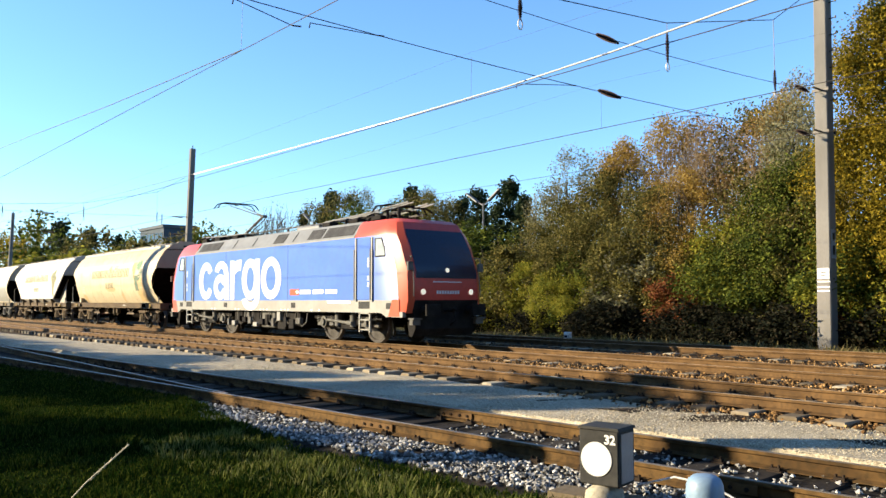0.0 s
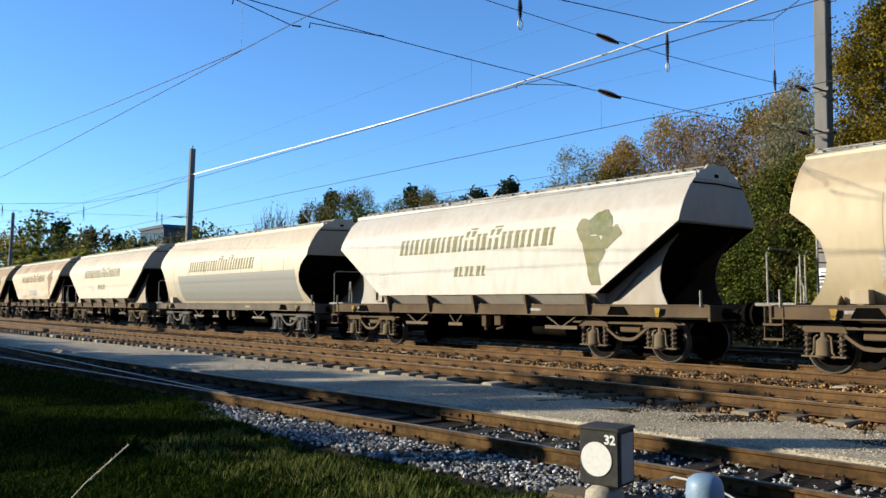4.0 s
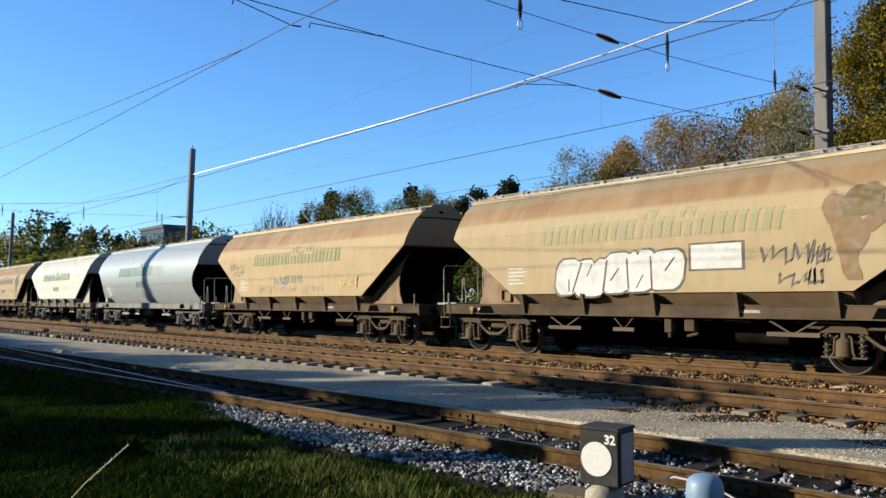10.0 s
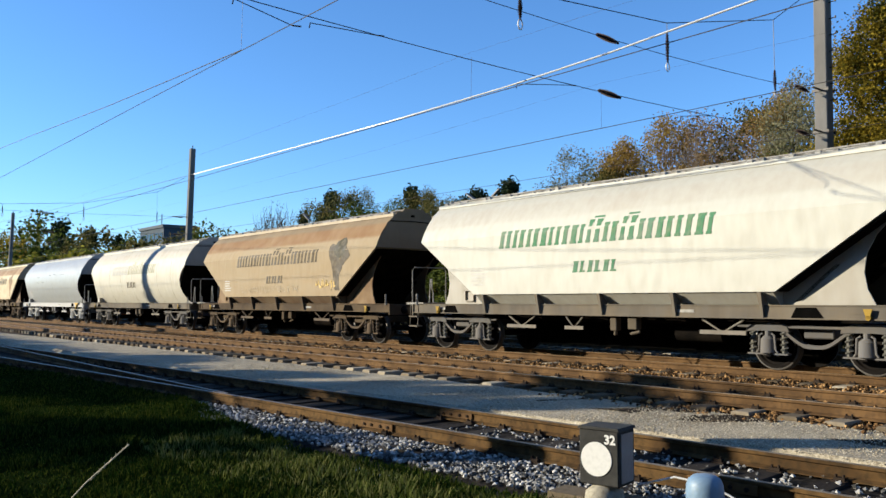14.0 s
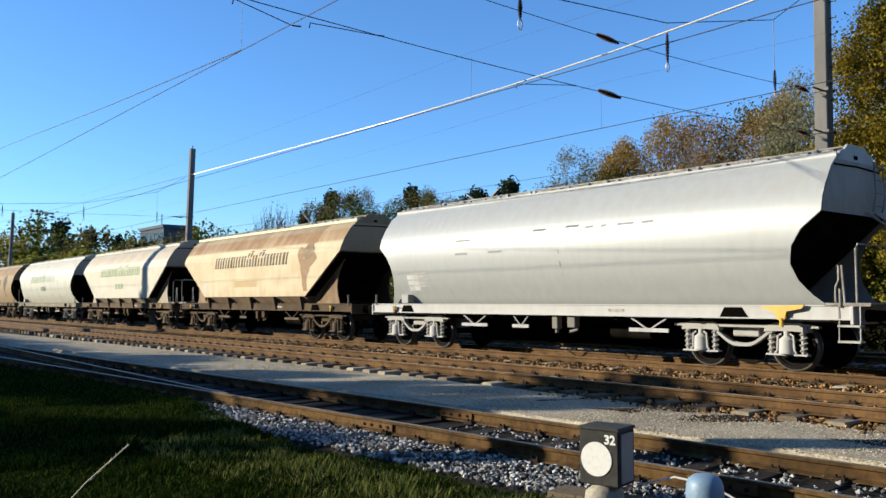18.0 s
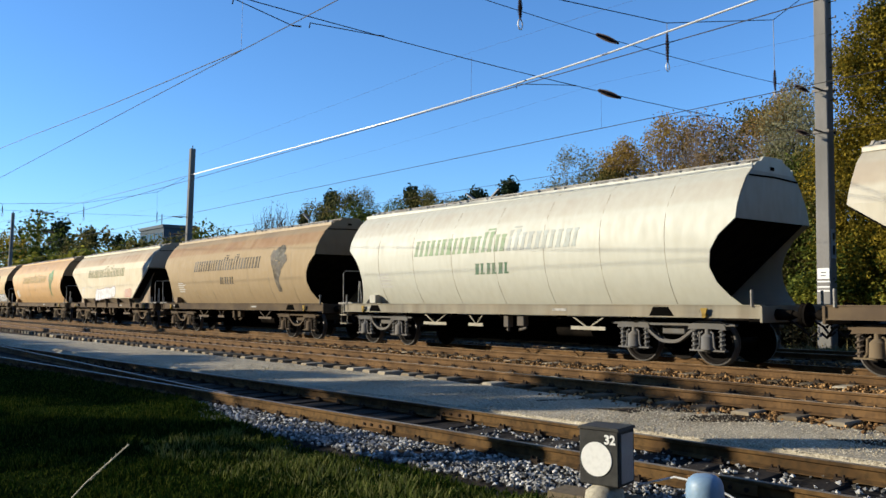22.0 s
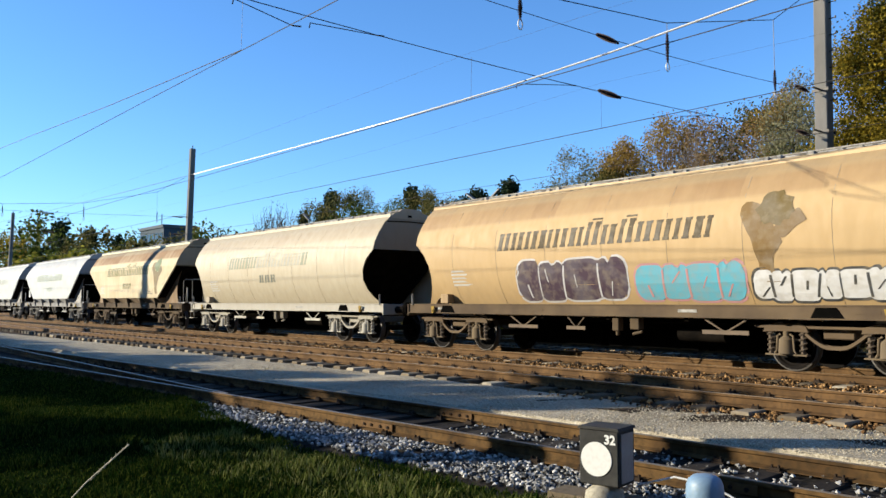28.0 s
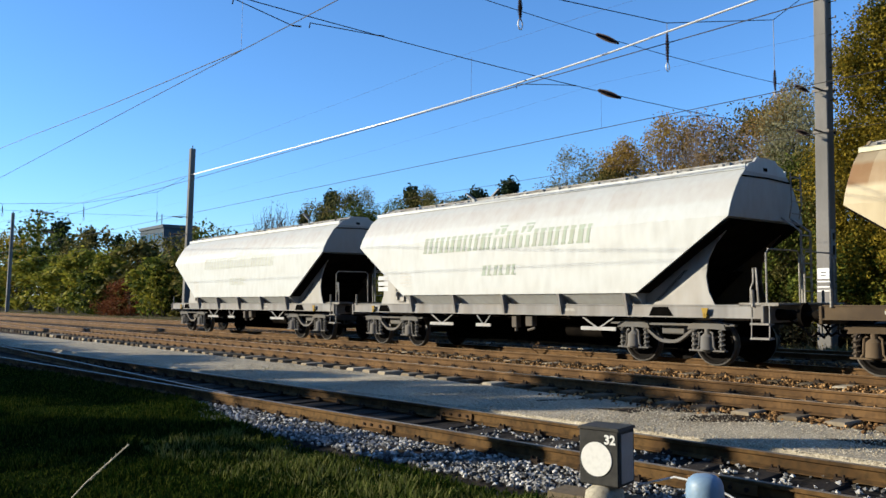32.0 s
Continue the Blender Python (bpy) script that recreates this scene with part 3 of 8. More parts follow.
for i, sx in enumerate(SPANS):
    t = thing("headspan", "cross-span of dark steel wires with brown insulators over four tracks", "headspan", "cross-spans over the tracks", (sx, 0, 0))
    bm = bmesh.new()
    pipe(bm, [(0, (NEAR_Y if i == 0 else -14.0) + 0.2, 11.4), (0, 6.9, 8.9), (0, 12.9, 8.3), (0, 18.45, 8.76), (0, 24.05, 10.07), (0, MAST_Y - 0.1, 11.5)], 0.013, 5)
    part("carrier_span", bm, M_WIRE, t, "sagging upper span wire")
    for z, zn, sag in ((6.75, 6.75, 0.32), (8.2, 8.3, 0.42)):
        bm = bmesh.new()
        pipe(bm, ([(0, NEAR_Y - 1.7, zn + 0.1)] if i == 0 else []) + sagged((0, (NEAR_Y if i == 0 else -14.0) + 0.2, zn), (0, MAST_Y - 0.2, z), sag, 16), 0.0095, 5)
        part("cross_wire", bm, M_WIRE, t)
    for y, z in ((16.0, 6.43), (15.95, 7.82), (25.75, 6.71), (25.75, 8.16)):
        insulator_rod(t, (0, y - 0.42, z + 0.03), (0, y + 0.42, z - 0.03), 0.062)
    for y, zt, zb, zw in ((6.9, 8.7, 7.5, 8.9), (12.9, 8.3, 7.45, 8.3), (18.45, 8.62, 7.48, 8.76), (24.05, 8.62, 7.62, 10.07)):
        insulator_rod(t, (0, y, zt - 0.15), (0, y, zb + 0.2), 0.05)
        bm = bmesh.new()
        pipe(bm, [(0, y, zt - 0.15), (0, y, zw)], 0.009, 5)
        part("hanger", bm, M_WIRE, t)
        bm = bmesh.new()
        ring = [(0.0, y + 0.07 * math.sin(a), zb + 0.08 + 0.12 * math.cos(a)) for a in [k * math.pi / 6 for k in range(13)]]
        pipe(bm, ring, 0.016, 5)
        part("suspension_ring", bm, M_GLASS_GREY, t, "pale metal suspension ring")
    for a, b in (((0.0, 7.5, 6.4), (0.0, 8.97, 6.47)), ((0.0, 12.78, 6.15), (0.0, 14.57, 6.42)), ((0.0, 6.0, 6.5), (0.0, 7.13, 6.27)), ((0.0, 19.0, 6.3), (0.0, 20.3, 6.5))):
        bm = bmesh.new()
        rod(bm, a, b, 0.009, 8)
        rod(bm, b, (b[0], b[1] + 0.18, b[2] + 0.02), 0.015, 8)
        rod(bm, a, (a[0], a[1] - 0.02, a[2] - 0.1), 0.012, 6)
        part("registration_arm", bm, M_WIRE, t, "dark tubular registration arm")

# ---- wires along the tracks ----
def overhead(yc, z, zm, sag, label):
    """One track's overhead line: contact wire spans, the wire that carries them, and droppers."""
    t = thing("overhead_line", label, "overhead line", "overhead lines over the tracks", (0, yc, 0))
    xs = [-193.0, *SPANS[::-1], 40.0]
    for a, b in zip(xs, xs[1:]):
        bm = bmesh.new()
        pipe(bm, [(a, 0, z), (b, 0, z)], 0.009 if zm else 0.0075, 5)
        part("contact_wire", bm, M_WIRE, t)
        if zm:
            msg = sagged((a, 0, zm), (b, 0, zm), sag, 14)
            bm = bmesh.new()
            pipe(bm, msg, 0.0017, 5)
            part("carrier_wire", bm, M_WIRE, t)
            for p in msg[2:-1:3] if b < -60 else ():
                bm = bmesh.new()
                pipe(bm, [(p.x, 0, z), (p.x, 0, p.z)], 0.0011, 4)
                part("dropper", bm, M_WIRE, t)
    for x in SPANS:
        bm = bmesh.new()
        pipe(bm, [(x, 0, z), (x, 0.02, 6.5)], 0.0028, 4)
        part("support_wire", bm, M_WIRE, t)
    return t


near_line = overhead(6.15, 5.62, 0, 0, "dark contact wires running in over the siding")
overhead(YB, 5.59, 6.6, 0.3, "dark contact wire and thin carrier over a main track")
overhead(YC, 5.53, 6.65, 0.45, "dark contact wire and thin carrier over the train")
overhead(YD, 5.6, 0, 0, "dark contact wire over the rearmost track")
bm = bmesh.new()
pipe(bm, [(-12.9, 0, 5.63), (-20, 0, 5.98), (-27.7, 0, 6.44), (-40, 0, 7.1), (-65.3, 0, 8.4)], 0.0085, 5)
part("contact_wire", bm, M_WIRE, near_line)
# sun glint put into the colour: this stretch of the feeder is pale
bm = bmesh.new()
pipe(bm, [(6.0, 11.2, 6.75), (0, 11.2, 6.25), (-6.2, 11.2, 5.79), (-9, 11.2, 5.635), (-11.6, 11.2, 5.56), (-15, 11.2, 5.54), (-17.8, 11.2, 5.555), (-22, 11.2, 5.6), (-27, 11.2, 5.67)], 0.0175, 6)
solid("feeder_cable", bm, M_WIRE_ALU, "sunlit stretch of the feeder cable, painted bright", "overhead cable", smooth=60)


# the same feeder beyond the glint, drawn as a thin dark wire
bm = bmesh.new()
pipe(bm, [(-27, 11.2, 5.67), (-34, 11.2, 5.78), (-45, 11.2, 6.0), (-65.3, 11.2, 6.45)], 0.008, 5)
solid("feeder_tail", bm, M_WIRE, "unlit stretch of the feeder cable, painted dark and thin", "overhead cable", smooth=60)


# ---- trees ----
def leaf_mesh(name, clumps, per, size, material, rr):
    verts, faces = [], []
    for cx, cy, cz, cr in clumps:
        k = int(per * rr.uniform(0.7, 1.3))
        for _ in range(k):
            v = Vector((rr.gauss(0, 1), rr.gauss(0, 1), rr.gauss(0, 0.85)))
            v *= cr * rr.uniform(0.35, 1.0) / max(v.length, 1e-3)
            p = Vector((cx, cy, cz)) + v
            q = Euler((rr.uniform(-1.2, 1.2), rr.uniform(-1.2, 1.2), rr.uniform(0, 6.283))).to_matrix()
            s = size * rr.uniform(0.6, 1.4)
            b = len(verts)
            for a, c in ((0, -s), (s * 0.55, 0), (0, s), (-s * 0.55, 0)):
                verts.append(tuple(p + q @ Vector((a, c, 0.0))))
            faces.append((b, b + 1, b + 2, b + 3))
    me = bpy.data.meshes.new(name)
    me.from_pydata(verts, [], faces)
    me.materials.append(material)
    return me


def tree(label, h, w, leaf, seed, category="tree", low=0.12, clumps=46, per=70, size=0.13, lean=0.0, bark=None, shape="round", bare=0, fat=1.0):
    """A tapered trunk, forked limbs and a ragged crown of leaf clumps."""
    rr = random.Random(seed)
    t = thing("tree" if category == "tree" else "shrub", label, category, "trees along the railway" if category == "tree" else "shrubs along the railway")
    bm = bmesh.new()
    r0 = 0.016 * h + 0.04
    stems = 1 if category == "tree" else 4
    cl = []
    for s in range(stems):
        base = Vector((rr.uniform(-0.4, 0.4), rr.uniform(-0.3, 0.3), -0.4)) if stems > 1 else Vector((0, 0, -0.4))
        topp = Vector((lean + rr.uniform(-0.08, 0.08) * h, rr.uniform(-0.06, 0.06) * h, h * 0.86))
        pts = [base.lerp(topp, i / 5) + Vector((rr.uniform(-1, 1), rr.uniform(-1, 1), 0)) * 0.02 * h * (i > 0) for i in range(6)]
        for i in range(5):
            rod(bm, pts[i], pts[i + 1], r0 * (1 - i * 0.18) / (1 if stems == 1 else 2), 7, r0 * (1 - (i + 1) * 0.18) / (1 if stems == 1 else 2), caps=False)
        for k in range(9 if stems == 1 else 3):
            u = rr.uniform(low + 0.1, 0.95)
            p = pts[min(4, int(u * 5))].lerp(pts[min(5, int(u * 5) + 1)], u * 5 % 1)
            a = rr.uniform(0, 6.283)
            ln = w * 0.45 * (1.1 - 0.6 * u)
            e = p + Vector((math.cos(a) * ln, math.sin(a) * ln, ln * 0.7))
            rod(bm, p, e, r0 * 0.3, 5, r0 * 0.08, caps=False)
    for k in range(bare):
        a = rr.uniform(0, 6.283)
        p = Vector((math.cos(a) * w * rr.uniform(0, 0.35), math.sin(a) * w * rr.uniform(0, 0.35), h * rr.uniform(0.6, 0.85)))
        rod(bm, p, p + Vector((rr.uniform(-0.5, 0.5), rr.uniform(-0.5, 0.5), rr.uniform(0.8, 1.7))), 0.02, 4, 0.005, caps=False)
    part("trunk", bm, bark or M_BARK, t)
    for _ in range(clumps):
        u = rr.random() ** 0.9
        z = h * (low + (1 - low) * u)
        if shape == "cone":
            rad = w * 0.5 * (1.02 - u) + 0.15
        elif shape == "column":
            rad = w * 0.5 * min(1.0, 0.55 + 1.2 * u * (1.25 - u))
        else:
            rad = w * 0.5 * math.sqrt(max(0.05, 1 - (2 * u - 0.85) ** 2 / 1.4))
        a, d = rr.uniform(0, 6.283), rad * math.sqrt(rr.uniform(0.15, 1.0)) * rr.uniform(0.8, 1.15)
        cl.append((lean * u + math.cos(a) * d, math.sin(a) * d, z, w * rr.uniform(0.09, 0.2) * fat))
    ob = new("crown", leaf_mesh("crown", cl, per, size, leaf, rr))
    ob.parent = t
    return t


M_BARK = two_tone("bark", (0.07, 0.056, 0.042), (0.112, 0.098, 0.077), 6, 0.95, c=(0.035, 0.028, 0.021), bump=0.5, stretch=(1, 1, 0.2))
L_OLIVE = island_mix("olive_leaves", (0.0385, 0.0406, 0.0098), (0.105, 0.0966, 0.0224), (0.217, 0.175, 0.049), 0.75, trans=0.3)
L_GREEN = island_mix("green_leaves", (0.0182, 0.0294, 0.0056), (0.0595, 0.0805, 0.0112), (0.154, 0.168, 0.0245), 0.75, trans=0.3)
L_LIME = island_mix("yellow_green_leaves", (0.105, 0.1181, 0.0158), (0.1925, 0.1925, 0.0219), (0.315, 0.2712, 0.035), 0.75, trans=0.35)
L_YELLOW = island_mix("golden_leaves", (0.060, 0.055, 0.0062), (0.20, 0.148, 0.0125), (0.38, 0.278, 0.022), 0.7, trans=0.4)
L_BROWN = island_mix("russet_leaves", (0.154, 0.0963, 0.0216), (0.2772, 0.1733, 0.0347), (0.3696, 0.2618, 0.0693), 0.8, trans=0.3)
L_GREY = island_mix("silvery_leaves", (0.112, 0.112, 0.056), (0.175, 0.168, 0.091), (0.252, 0.231, 0.14), 0.8, trans=0.25)
L_RED = island_mix("rust_red_leaves", (0.098, 0.028, 0.0105), (0.154, 0.049, 0.0175), (0.182, 0.084, 0.028), 0.8, trans=0.3)
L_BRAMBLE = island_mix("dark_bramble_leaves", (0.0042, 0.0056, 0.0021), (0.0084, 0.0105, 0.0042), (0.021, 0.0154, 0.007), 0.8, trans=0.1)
L_PINE = island_mix("dark_pine_needles", (0.0126, 0.0245, 0.0084), (0.0245, 0.0385, 0.014), (0.035, 0.049, 0.021), 0.7, trans=0.1)

L_DULL = island_mix("thin_dull_brown_leaves", (0.12, 0.072, 0.026), (0.23, 0.14, 0.052), (0.33, 0.235, 0.10), 0.8, trans=0.25)
M_TWIG = two_tone("pale_brown_twigs", (0.168, 0.126, 0.084), (0.224, 0.175, 0.119), 6, 0.9, bump=0.2)

KINDS = {
    "thin": tree("half-bare tree with dull brown leaves and pale twigs", 10.0, 6.0, L_DULL, 26, clumps=80, per=115, size=0.062, bare=170, bark=M_TWIG),
    "yellow": tree("tall tree with dense golden-yellow autumn leaves", 13.5, 7.5, L_YELLOW, 11, clumps=170, per=420, size=0.066, low=0.05),
    "brown": tree("tall tree with thinning russet-brown autumn leaves", 10.5, 6.0, L_BROWN, 12, clumps=80, per=210, size=0.064, bare=30),
    "grey": tree("slender tree with silvery grey-green leaves", 11.0, 5.0, L_GREY, 13, clumps=74, per=190, size=0.064, bare=20),
    "olive": tree("broad tree with dull olive-green leaves", 8.5, 6.0, L_OLIVE, 14, clumps=80, per=185, size=0.073),
    "green": tree("broad tree with mid-green leaves", 8.0, 6.5, L_GREEN, 15, clumps=80, per=175, size=0.076),
    "pine": tree("dark green pine with clumped needles", 8.5, 4.2, L_PINE, 16, clumps=44, per=110, size=0.11, low=0.35, shape="cone"),
    "lime": tree("leafy yellow-green shrub by the railway", 4.5, 4.2, L_LIME, 17, category="shrub", clumps=60, per=190, size=0.062, low=0.03),
    "bush": tree("dense dark green shrub by the railway", 4.0, 4.8, L_GREEN, 18, category="shrub", clumps=60, per=170, size=0.074, low=0.03),
    "obush": tree("olive-green shrub with thin twigs", 5.0, 4.2, L_OLIVE, 19, category="shrub", clumps=56, per=165, size=0.072, low=0.03, bare=12),
    "gbush": tree("silvery grey-green shrub by the railway", 4.6, 3.2, L_GREY, 20, category="shrub", clumps=44, per=150, size=0.075, low=0.03),
    "red": tree("rust-red shrub in autumn colour", 3.2, 4.0, L_RED, 21, category="shrub", clumps=40, per=140, size=0.08, low=0.02),
}
# made-up flat crown, shaped for thin bands of shade, always out of view
KINDS["flat"] = tree("unseen flat-crowned pine added to cast shade", 8.5, 7.0, L_PINE, 23, clumps=90, per=90, size=0.12, low=0.95, shape="column", fat=0.28)
# near-black leaves paint in the shade along the wood's base
KINDS["bramble"] = tree("low thicket coloured as the shade at the foot of the wood", 2.0, 4.4, L_BRAMBLE, 24, category="shrub", clumps=60, per=110, size=0.09, low=0.02)
KINDS["bare"] = tree("thin leafless tree with fine grey twigs", 10.0, 4.5, L_GREY, 22, clumps=10, per=12, size=0.08, bare=120)
KIND_H = {"thin": 10.0, "bare": 10.0, "bramble": 2.0, "flat": 8.5, "yellow": 13.5, "brown": 10.5, "grey": 11.0, "olive": 8.5, "green": 8.0, "pine": 8.5, "lime": 4.5, "bush": 4.0, "obush": 5.0, "gbush": 4.6, "red": 3.2}
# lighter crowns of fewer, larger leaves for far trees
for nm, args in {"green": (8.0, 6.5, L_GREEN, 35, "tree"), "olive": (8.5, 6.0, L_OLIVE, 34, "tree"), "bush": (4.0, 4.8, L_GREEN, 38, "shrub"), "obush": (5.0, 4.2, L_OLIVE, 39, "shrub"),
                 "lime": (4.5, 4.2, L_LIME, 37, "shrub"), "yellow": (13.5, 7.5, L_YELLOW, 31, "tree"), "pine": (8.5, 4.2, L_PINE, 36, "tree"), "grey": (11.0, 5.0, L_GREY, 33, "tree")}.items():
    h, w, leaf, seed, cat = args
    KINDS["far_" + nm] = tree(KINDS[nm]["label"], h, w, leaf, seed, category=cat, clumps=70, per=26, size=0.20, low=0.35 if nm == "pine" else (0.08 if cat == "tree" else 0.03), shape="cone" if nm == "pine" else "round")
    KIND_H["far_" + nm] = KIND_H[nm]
used = set()


def plant(kind, x, y, h, spin=0.0, wide=1.0):
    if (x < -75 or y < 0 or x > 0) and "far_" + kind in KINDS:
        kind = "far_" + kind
    s = h / KIND_H[kind]
    src = KINDS[kind]
    m = pose(x, y, -0.3, 0, 0, spin)
    if kind in used:
        ob = copy_thing(src, m)
    else:
        ob = src
        ob.matrix_basis = m
        used.add(kind)
    ob.scale = (s * wide, s * wide, s)
    return ob


rp = random.Random(77)
